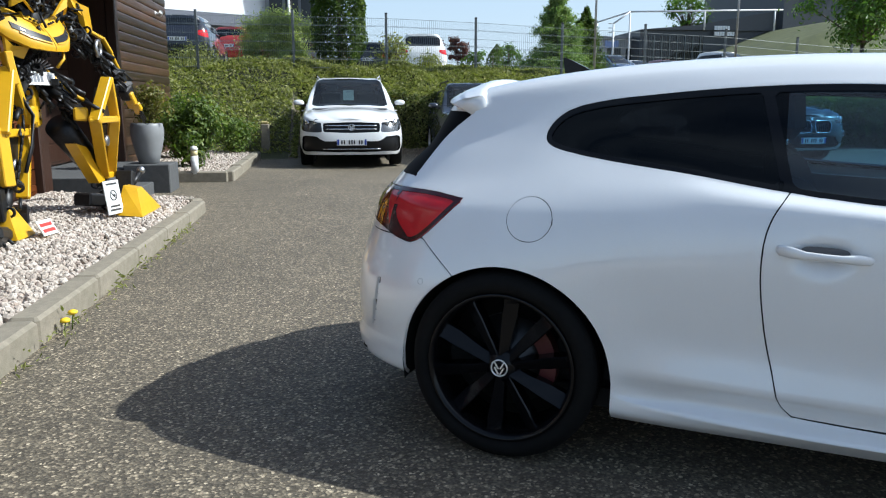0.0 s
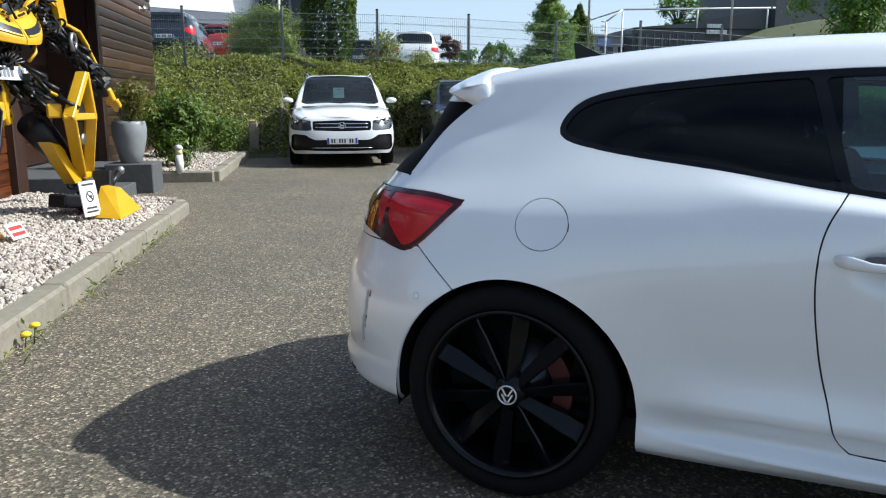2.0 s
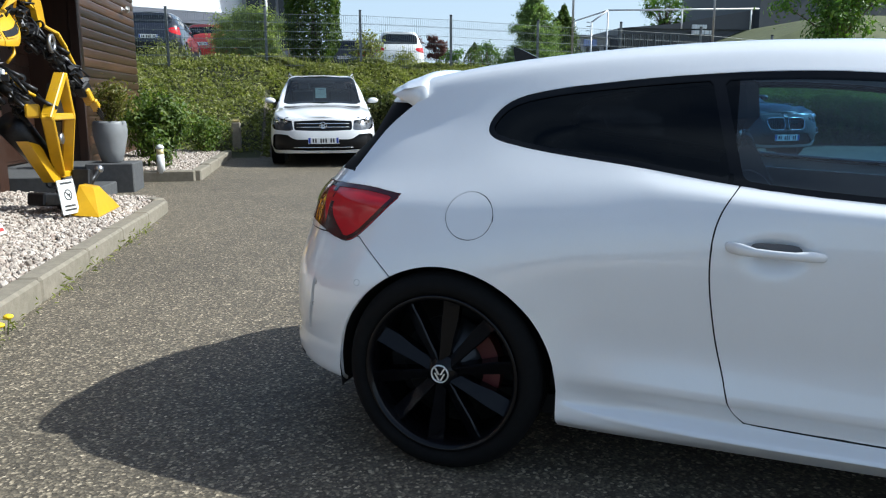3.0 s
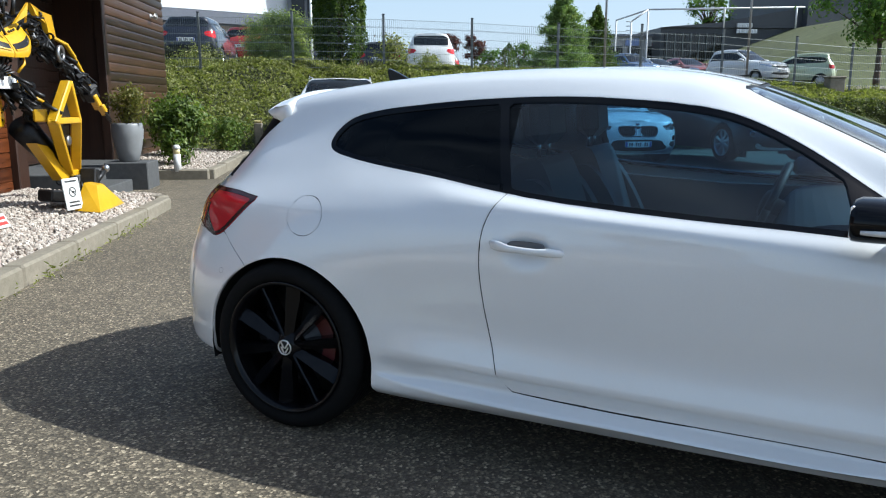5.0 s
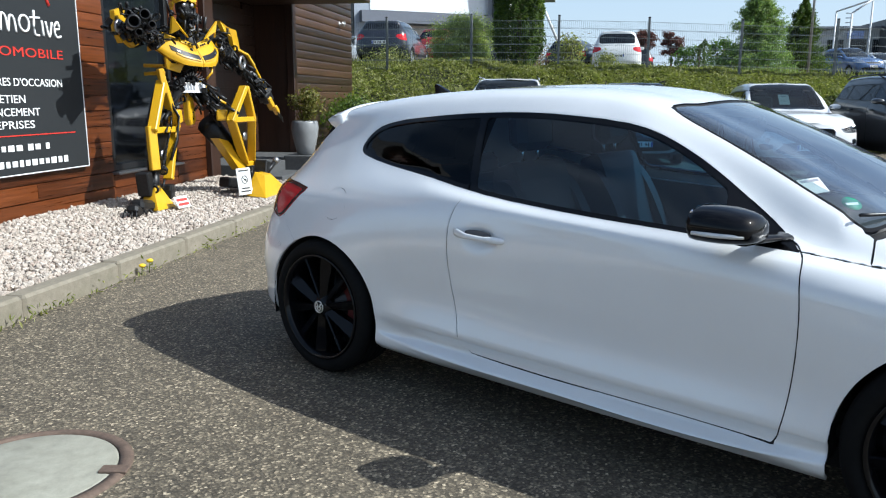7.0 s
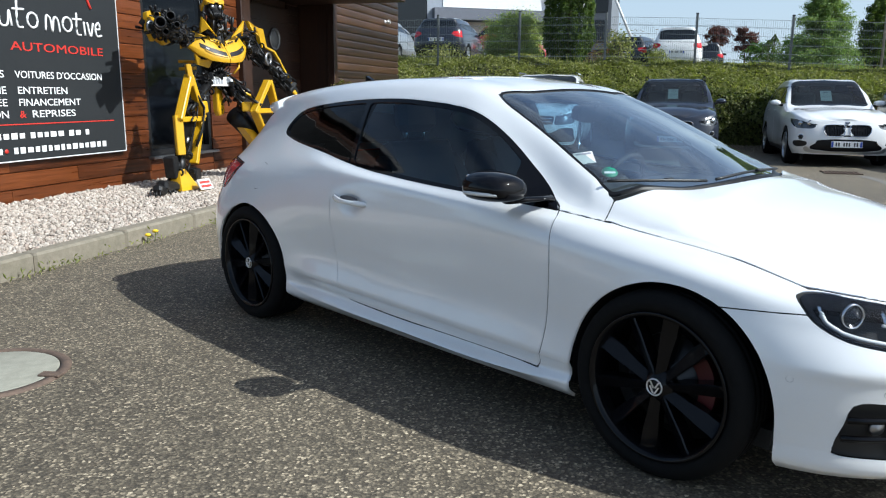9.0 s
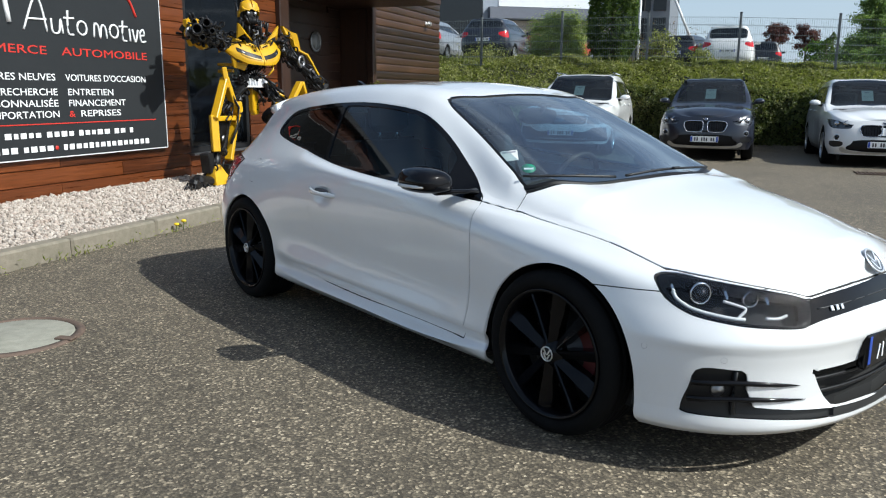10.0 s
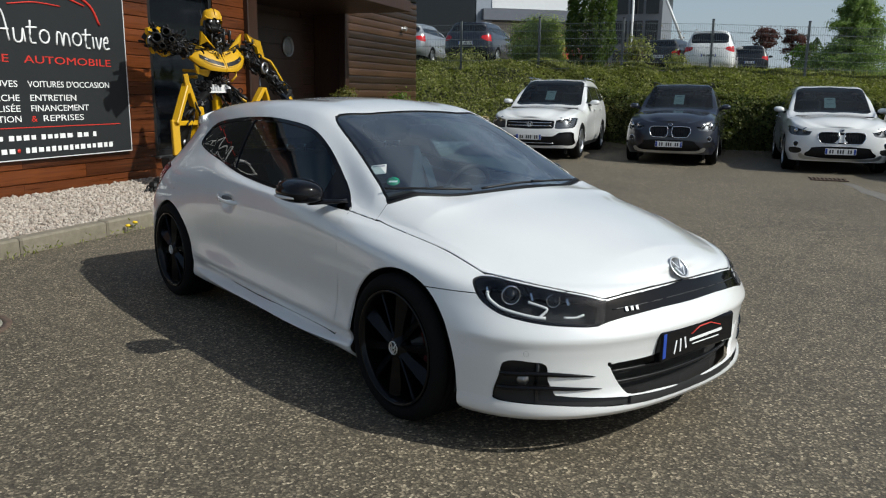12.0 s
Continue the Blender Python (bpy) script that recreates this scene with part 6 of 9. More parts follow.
# ---- the other cars ----
def car_lines(wb, fo, ro, W, H, hood, belt, xb, xt, top_r):
    xf, xr, hw = wb + fo, -ro, W / 2
    z_c = [(xr - .1, H - .10), (xr + .5, H - .03), (xt * .4, H), (xt - .3, H - .01), (xt, H - .045), ((xt + xb) / 2, (H + hood) / 2 + .045), (xb, hood + .09), (xb + .12, hood + .055), (wb, hood + .02), (xf - .25, hood - .075), (xf - .08, hood - .165), (xf + .1, hood - .25)]
    z_6 = [(x, z - .042) for x, z in z_c]
    z_7 = [(x, z - .010) for x, z in z_c]
    z_5 = [(xr - .1, H - .26), (xr + .5, H - .17), (xt * .4, H - .14), (xt - .3, H - .15), (xt, H - .19), ((xt + xb) / 2 - .05, (H + belt) / 2 - .03), (xb - .12, belt + .05), (xb + .05, hood + .015), (wb, hood - .01), (xf - .25, hood - .12), (xf - .08, hood - .20), (xf + .1, hood - .27)]
    return [
        ([(xr - .1, .34), (xr + .5, .26), (wb / 2, .22), (wb, .22), (xf + .1, .24)], [(xr, hw - .08), (wb / 2, hw - .07), (xf, hw - .08)], xr + .10, xf - .05),
        ([(xr - .1, .44), (wb / 2, .40), (xf + .1, .38)], [(xr, hw - .03), (0, hw), (wb / 2, hw - .025), (wb, hw), (xf, hw - .03)], xr + .01, xf),
        ([(xr - .1, .66), (wb / 2, .63), (xf + .1, .56)], [(xr, hw - .02), (0, hw + .005), (wb / 2, hw - .02), (wb, hw + .005), (xf, hw - .03)], xr, xf),
        ([(xr - .1, belt - .10), (wb / 2, belt - .13), (xb, hood - .14), (wb, hood - .20), (xf + .1, hood - .36)], [(xr, hw - .05), (wb / 2, hw - .01), (wb, hw - .02), (xf, hw - .05)], xr + .05, xf - .03),
        ([(xr - .1, belt + .06), (0, belt + .04), (wb / 2, belt), (xb - .15, belt - .02), (xb + .05, hood - .03), (wb, hood - .06), (xf - .25, hood - .16), (xf + .1, hood - .30)], [(xr, hw - .09), (wb / 2, hw - .06), (xb, hw - .07), (wb, hw - .08), (xf, hw - .11)], xr + .12, xf - .08, True),
        (z_5, [(xr, hw - .26), (wb / 2, hw - .20), (xt, hw - .215), (xb, hw - .12), (wb, hw - .22), (xf, hw - .26)], xr + top_r, xf - .09, True),
        (z_6, [(xr, hw - .34), (wb / 2, hw - .29), (xb, hw - .28), (xf, hw - .46)], xr + top_r + .02, xf - .095),
        (z_7, [(xr, hw - .60), (wb / 2, hw - .57), (xb, hw - .57), (xf, hw - .62)], xr + top_r + .02, xf - .095),
        (z_c, [(xr, 0), (xf, 0)], xr + top_r + .02, xf - .095),
    ]


def build_car(name, at, label, paint, wb=2.68, fo=.88, ro=.92, W=1.82, H=1.60, hood=.98, belt=1.05, style="plain", wheel_r=.345, rim=M_SILVER_RIM, near=True, back_x=.30, group="", screen=(1.95, 1.12), rails=False, paper=False, glass=None, dark_glass=None):
    xb, xt = screen
    xf, xr, hw = wb + fo, -ro, W / 2
    car = thing(name, at, label, "car", group)
    st = (22, 74, 30) if near else (12, 40, 14)
    skin = Skin(loft(car_lines(wb, fo, ro, W, H, hood, belt, xb, xt, back_x), xr + .5, wb + .18, 3.6, 3.6, st, 5 if near else 3))
    body = ("",)
    skin.mark("hole", arch_field(0.0, wheel_r - .02, wheel_r + .045)), skin.mark("hole", arch_field(wb, wheel_r - .02, wheel_r + .045))
    dlo = outline_field([(xb - .14, belt + .035), (xb - .14, belt + .035), (wb / 2, belt + .045), (0.0, belt + .075), (xr + .42, belt + .11), (xr + .40, belt + .16), (xr + .60, H - .20), (wb / 2, H - .165), (xt, H - .195), (xt + .15, H - .26)], side_view, 4, lambda q: q[:, 1] < -.4)
    skin.mark("window_trim", dlo, body)
    pil = lambda q: np.maximum(dlo(q) + .022, .03 - np.minimum(np.abs(q[:, 0] - wb * .40), np.abs(q[:, 0] + .02)))
    skin.mark("pane", pil, ("window_trim",))
    scr = outline_field([(xt - .03, -.2), (xt - .03, .2), (xt + .0, hw - .36), (xt + .03, hw - .275), (xt + .03, hw - .275), ((xt + xb) / 2, hw - .235), (xb - .07, hw - .195), (xb - .07, hw - .195), (xb + .01, hw - .34), (xb + .05, .2), (xb + .06, -.2)], top_view, 4, lambda q: q[:, 2] > hood - .02)
    skin.mark("windscreen", scr, body)
    rg = outline_field([(xr - .2, belt + .10), (xr - .2, belt + .10), (xr + back_x + .03, belt + .10), (xr + back_x + .03, belt + .10), (xr + back_x + .03, H - .14), (xr - .2, H - .14), (xr - .2, H - .14)], side_view, 3)
    rear = lambda q: np.maximum(rg(q), np.abs(q[:, 1]) - (hw - .27))
    skin.mark("rear_window", rear, body)
    tail = outline_field([(hw - .02, belt - .02), (hw - .02, belt - .02), (hw - .30, belt - .03), (hw - .33, belt - .14), (hw - .05, belt - .22), (hw + .05, belt - .15)], front_view, 3, lambda q: q[:, 0] < xr + .28)
    skin.mark("tail_lamp", tail, body)
    k = hw / .91
    on_front = lambda q: q[:, 0] > wb + .15
    z0 = 0 if near else hood - .98
    if style == "vw":
        lamp = [(.87, .80), (.84, .845), (.70, .825), (.52, .79), (.52, .79), (.50, .63), (.50, .63), (.62, .625), (.82, .645), (.87, .70)]
        grille = [(-.1, .79), (.49, .785), (.49, .785), (.485, .63), (.485, .63), (-.1, .625)]
        low = [(-.1, .47), (.40, .47), (.52, .50), (.60, .555), (.60, .555), (.83, .56), (.86, .45), (.85, .300), (.60, .290), (-.1, .290)]
    elif style == "bmw":
        lamp = [(.875, .84), (.84, .865), (.66, .81), (.52, .775), (.52, .775), (.53, .725), (.60, .70), (.80, .705), (.87, .75)]
        grille = kidney = [(.04, .69), (.05, .755), (.10, .775), (.32, .772), (.385, .745), (.395, .68), (.355, .595), (.30, .568), (.10, .565), (.05, .60)]
        low = [(-.1, .50), (.44, .50), (.52, .43), (.60, .375), (.52, .312), (-.1, .302)]
    else:
        lamp = [(.84, .86), (.60, .83), (.48, .74), (.50, .68), (.74, .69), (.85, .76)]
        grille = [(-.1, .74), (.40, .74), (.38, .66), (-.1, .66)]
        low = [(-.1, .46), (.55, .46), (.60, .36), (-.1, .34)]
    lift = lambda pts: [(a * k, b + z0) for a, b in pts]
    f_l, f_g, f_w = outline_field(lift(lamp), front_view, 4, on_front), outline_field(lift(grille), front_view, 4, on_front), outline_field(lift(low), front_view, 4, on_front)
    skin.mark("headlamp", f_l, body), skin.mark("grille", f_g, body), skin.mark("intake", f_w, body)
    if style == "bmw":
        skin.mark("side_intake", outline_field(lift([(.68, .47), (.84, .475), (.865, .42), (.82, .365), (.70, .375), (.65, .42)]), front_view, 3, on_front), body)
        skin.mark("skid", outline_field(lift([(-.1, .296), (.52, .304), (.64, .372), (.70, .35), (.58, .262), (-.1, .255)]), front_view, 3, on_front), body)
    elif style == "vw":
        skin.mark("skid", outline_field(lift([(-.1, .286), (.60, .286), (.86, .298), (.87, .262), (.60, .240), (-.1, .240)]), front_view, 3, on_front), body)
    skin.mark("cladding", lambda q: q[:, 2] - .30 + np.where((q[:, 0] > .3) & (q[:, 0] < wb - .3), 0, .2), body)
    door_a = outline_field([(wb * .40 + .02, belt + .06), (wb * .40, .8), (wb * .40, .36), (wb * .40 + .06, .31), (wb - .50, .31), (wb - .46, .36), (wb - .44, .8), (wb - .52, belt)], side_view, 3, lambda q: q[:, 1] < -.5)
    door_b = outline_field([(wb * .40 - .02, belt + .06), (wb * .40 - .02, .8), (wb * .40 - .02, .36), (wb * .40 - .06, .31), (.46, .31), (.42, .5), (.22, .80), (.05, belt + .04)], side_view, 3, lambda q: q[:, 1] < -.5)
    if near:
        skin.mark("front_door", door_a, body, .008), skin.mark("rear_door", door_b, body, .008)
    g_win, g_dark = glass or M_GLASS_SUV, dark_glass or M_WINDOW
    panel("body", skin, "", paint, car, both=True)
    for s in (False, True):
        panel("front_door", skin, "front_door", paint, car, mirrored=s), panel("rear_door", skin, "rear_door", paint, car, mirrored=s)
        panel("side_window", skin, "pane", g_dark, car, "dark side windows", mirrored=s, inset=.006, lip=0)
        panel("window_trim", skin, "window_trim", M_TRIM, car, "black window trim", mirrored=s, inset=.003)
        lm = panel("headlamp", skin, "headlamp", M_LAMP_BOWL, car, "clear headlamp with dark inside", mirrored=s, inset=.05, lip=0)
        if lm:
            panel("lens", skin, "headlamp", M_LENS if near else M_REFLECTOR, lm, "clear lens", mirrored=s, lip=.05)
            kk = 1 if s else -1
            for yy in ((.74, .60) if near else (.70,)):
                g = Geo()
                g.lathe([(.062, .02), (.055, 0), (.03, -.01), (0, .012)], 16, 0)
                part("reflector", g, M_REFLECTOR, lm, "", Matrix.Translation((x_front(skin, yy * k, .80 + z0) - .045, kk * yy * k, .80 + z0 - .01)) @ pose(0, 0, 0, 0, 90, 0))
        panel("tail_lamp", skin, "tail_lamp", M_TAIL, car, "red tail lamp", mirrored=s, inset=-.003)
        panel("side_intake", skin, "side_intake", M_TRIM, car, "black side intake", mirrored=s, inset=.02)
        panel("sill_cladding", skin, "cladding", M_TRIM, car, "black sill cladding", mirrored=s)
    panel("windscreen", skin, "windscreen", g_win, car, "windscreen", both=True, inset=.005, lip=.01)
    panel("rear_window", skin, "rear_window", g_dark, car, "dark rear window", both=True, inset=.005)
    gr = panel("grille", skin, "grille", M_SATIN, car, "black grille with bright bars", both=True, inset=.025)
    panel("intake", skin, "intake", M_SATIN, car, "black lower intake", both=True, inset=.04)
    panel("skid_plate", skin, "skid", M_LAMP_WHITE if style == "vw" else M_SILVER_RIM, car, "bright lower trim", both=True, inset=-.004)
    if gr and near and style == "vw":
        for zz in (.740, .680):
            g = Geo()
            g.tube([(x_front(skin, abs(y) * k, zz + z0) - .004, y * k, zz + z0) for y in np.linspace(-.44, .44, 13)], .009, 6, 0)
            part("grille_bar", g, M_CHROME, gr)
        g = Geo()
        g.tube([(x_front(skin, abs(y) * k, .335 + z0) - .012, y * k, .335 + z0) for y in np.linspace(-.5, .5, 13)], .008, 6, 0)
        part("grille_bar", g, M_CHROME, gr)
    if near and style == "bmw":
        for sgn in (-1, 1):
            g = Geo()
            g.lathe([(0, .004), (.036, .004), (.040, .012)], 20, 0), g.lathe([(.038, -.02), (.052, -.02), (.052, .010), (.046, .014), (.038, .008)], 20, 1, True, None, True)
            part("fog_lamp", g, [M_WINDOW, M_CHROME], car, "round fog lamp in a bright ring", Matrix.Translation((x_front(skin, .75 * k, .545 + z0) - .004, sgn * .75 * k, .545 + z0)) @ Vector((.9, sgn * .35, 0)).to_track_quat("Z", "Y").to_matrix().to_4x4())
    if gr and near and style == "bmw":
        ring = smooth_outline(lift(kidney), 3)
        for sgn in (-1, 1):
            g = Geo()
            g.tube([(x_front(skin, a, b) + .004, sgn * a, b) for a, b in np.vstack([ring, ring[:1]])], .008, 6, 0)
            part("kidney_frame", g, M_CHROME, gr, "chrome frame")
            g = Geo()
            for i in range(7):
                yy = (.075 + i * .044) * k
                g.rod((x_front(skin, yy, .66) - .012, sgn * yy, .58 + z0), (x_front(skin, yy, .66) - .02, sgn * yy, .745 + z0), .005, None, 6)
            part("kidney_slat", g, M_GLOSS_BLACK, gr)
    zb = {"vw": (.71, .0), "bmw": (.815, .05)}.get(style, (.80, 0))
    if near:
        xx = x_front(skin, 0, zb[0] + z0)
        part("badge", badge_geo(.06 if style == "vw" else .04), [M_CHROME, M_GLOSS_BLACK], car, "round badge", Matrix.Translation((xx + .004, 0, zb[0] + z0)) @ pose(0, 0, 0, 0, 88 if style == "vw" else 50, 0) @ pose(0, 0, 0, 0, 0, 90))
    pz = {"vw": .455, "bmw": .425}.get(style, .52)
    face = Matrix(((0, 0, 1, 0), (1, 0, 0, 0), (0, 1, 0, 0), (0, 0, 0, 1)))
    bar_plate(car, Matrix.Translation((x_front(skin, 0, pz + z0) + .012, 0, pz + z0)) @ face, .52, .11, 9)
    back = Matrix(((0, 0, -1, 0), (-1, 0, 0, 0), (0, 1, 0, 0), (0, 0, 0, 1)))
    bar_plate(car, Matrix.Translation((xr - .006, 0, .72)) @ back, .52, .11, 9)
    for s in (-1, 1):
        g = Geo()
        mirror_shell(g, s, 1.0)
        g.rod((.02, -s * .06, -.045), (.04, -s * .17, -.06), .022, .028, 8, 1)
        part("door_mirror", g, [paint, M_TRIM], car, "door mirror", pose(xb - .28, s * (hw + .06), belt + .06))
        if near:
            for xx in (wb * .40 + .16, .42):
                g = Geo()
                g.tube([(xx - .10, s * (hw + .01), belt - .10), (xx, s * (hw + .025), belt - .10), (xx + .10, s * (hw + .01), belt - .10)], .013, 6, 0)
                part("door_handle", g, paint, car)
        if rails:
            g = Geo()
            g.tube([(xr + .45, s * (hw - .30), H - .06), (xr + .60, s * (hw - .30), H + .0), (wb * .45, s * (hw - .29), H + .015), (xt - .25, s * (hw - .28), H - .01), (xt - .1, s * (hw - .28), H - .06)], .016, 6, 0)
            part("roof_rail", g, M_CHROME if style == "vw" else M_TRIM, car, "roof rail")
        for x in (0.0, wb):
            wheel(car, x, s, hw - .01, wheel_r, wheel_r - .105, rim, 5 if style == "vw" else 8, .22, None, "wheel", False, 20)
    g = Geo()
    for xc in (0.0, wb):
        for s in (-1, 1):
            g.box((xc, s * (hw - .26), .45), (.84, .04, .70), None, 0)
    g.box((wb / 2, 0, .27), (wb + .9, W - .3, .10), None, 0)
    part("underbody", g, M_DARK, car)
    g = Geo()
    g.box((wb * .45, 0, belt - .30), (wb * .9, W - .36, .5), None, 0, .05)
    g.box((xb - .25, 0, belt - .06), (.5, W - .40, .16), (0, 6, 0), 0, .04)
    for s in (-1, 1):
        g.box((wb * .42, s * .36, belt + .02), (.14, .46, .50), (0, -12, 0), 0, .05)
        g.box((wb * .42 - .10, s * .36, belt + .34), (.09, .26, .17), (0, -8, 0), 0, .04)
    g.box((-.2, 0, belt + .1), (.14, W - .6, .5), (0, -12, 0), 0, .05)
    part("cabin", g, M_SEAT, car, "dark cabin with seats")
    if paper:
        g = Geo()
        g.box((0, 0, 0), (.21, .29, .002), None, 0)
        g.box((0, .095, .0015), (.10, .02, .001), None, 1), g.box((0, -.02, .0015), (.15, .012, .001), None, 2), g.box((0, -.06, .0015), (.12, .012, .001), None, 2)
        sx = (xt * .34 + xb * .66)
        z = (H + hood) / 2 + .030 - (sx - (xt + xb) / 2) * (H - hood - .13) / (xb - xt)
        ang = math.degrees(math.atan2(xb - xt, H - hood - .13))
        part("price_sheet", g, [M_PAPER, M_SLATE, M_FAINT], car, "white price sheet behind the windscreen", Matrix.Translation((sx - .085, -.02, z - .005)) @ face @ pose(0, 0, 0, -ang * .80, 0, 0))
    return car


def x_front(skin, y, z):
    q = skin.v
    d = (q[:, 1] + abs(y)) ** 2 + (q[:, 2] - z) ** 2 + np.where(q[:, 0] > 1.8, 0, 9)
    i = np.argsort(d)[:3]
    return float(q[i, 0].mean())


def parked(v, u_front, reach, turn=0.0, z=None):
    """Pose of a car whose nose stands at u_front and points down the yard."""
    h = rise(v, u_front + 1.0) if z is None else z
    return SITE @ pose(v, u_front + reach, h, 0, 0, -90 + turn)


build_car("suv", parked(-.75, 10.35, 3.56), "white compact SUV parked before the hedge with a price sheet", M_WHITE2, 2.68, .88, .93, 1.85, 1.66, 1.02, 1.08, "vw", .355, group="cars parked along the hedge", screen=(1.95, 1.10), rails=True, paper=True)
build_car("suv", parked(2.01, 11.05, 3.55, -1), "dark grey metallic SUV parked before the hedge with a price sheet", M_GREY_CAR, 2.67, .88, .90, 1.82, 1.65, 1.04, 1.09, "bmw", .355, group="cars parked along the hedge", screen=(1.88, 1.12), rails=True, paper=True)
build_car("suv", parked(4.95, 10.85, 3.55, 1), "white SUV with twin chrome grille openings parked before the hedge", M_WHITE2, 2.67, .88, .90, 1.82, 1.65, 1.04, 1.09, "bmw", .355, group="cars parked along the hedge", screen=(1.88, 1.12), paper=True)
build_car("suv", SITE @ pose(7.05, 13.2, .12, 0, 0, -83), "black SUV parked askew at the end of the row", M_BLACK_CAR, 2.67, .88, .90, 1.82, 1.65, 1.04, 1.09, "bmw", .355, group="cars parked along the hedge", screen=(1.88, 1.12), rails=True)

# cars on the upper car park, behind the fence
def upper(v, u, yaw, z=None):
    p = SITE @ pose(v, u, 0)
    return SITE @ pose(v, u, height(v, u) + .02, 0, 0, yaw)


far = dict(near=False, group="cars on the upper car park", glass=M_WINDOW)
build_car("estate_car", upper(-5.5, 21.1, 90, 2.15), "dark grey estate car seen from behind on the upper car park", M_GREY_CAR, 2.55, .85, .95, 1.74, 1.46, .90, 1.0, wheel_r=.31, **far)
build_car("estate_car", upper(-8.2, 21.8, 92, 2.15), "silver grey estate car at the end of the upper car park", M_SILVER_CAR, 2.55, .85, .95, 1.74, 1.46, .90, 1.0, wheel_r=.31, **far)
build_car("hatchback", upper(-4.7, 26.2, 75, 2.2), "small red hatchback behind the bush", M_RED_CAR, 2.45, .80, .65, 1.70, 1.45, .90, .98, wheel_r=.30, **far)
build_car("suv", upper(2.15, 26.0, 88, 2.10), "white SUV seen from behind on the upper car park", M_WHITE2, 2.60, .88, .90, 1.82, 1.66, 1.0, 1.06, wheel_r=.35, rim=M_SILVER_RIM, **far)
build_car("hatchback", upper(.35, 27.6, 75, 2.1), "dark car parked beyond the white SUV", M_BLACK_CAR, 2.50, .80, .70, 1.72, 1.42, .88, .96, wheel_r=.30, **far)
build_car("suv", upper(3.75, 38.5, 88, 1.95), "black SUV parked far back on the upper car park", M_BLACK_CAR, 2.60, .88, .90, 1.80, 1.60, 1.0, 1.05, wheel_r=.34, **far)
for v, u, yaw, mat, lab in ((14.7, 46.7, -75, M_BLUE_CAR, "dark blue hatchback in the far row"), (14.9, 42.4, -75, M_BLUE_CAR, "dark blue van-like car in the far row"), (16.9, 43.7, -75, M_WHITE2, "white hatchback in the far row"),
                            (18.6, 43.0, -80, M_MAROON_CAR, "maroon saloon car in the far row"), (17.3, 33.6, -65, M_WHITE2, "white multi-purpose car in the far row")):
    tall = v in (17.3, 14.9)
    build_car("hatchback", upper(v, u, yaw, 1.88), lab, mat, 2.45, .80, .65, 1.68, 1.62 if tall else 1.42, 1.0 if tall else .88, 1.02 if tall else .94, wheel_r=.30, **far)
build_car("hatchback", upper(20.9, 31.2, 146, 1.80), "pale green small hatchback parked on the upper road", M_GREEN_CAR, 2.30, .62, .62, 1.60, 1.53, .98, 1.0, wheel_r=.29, **far)

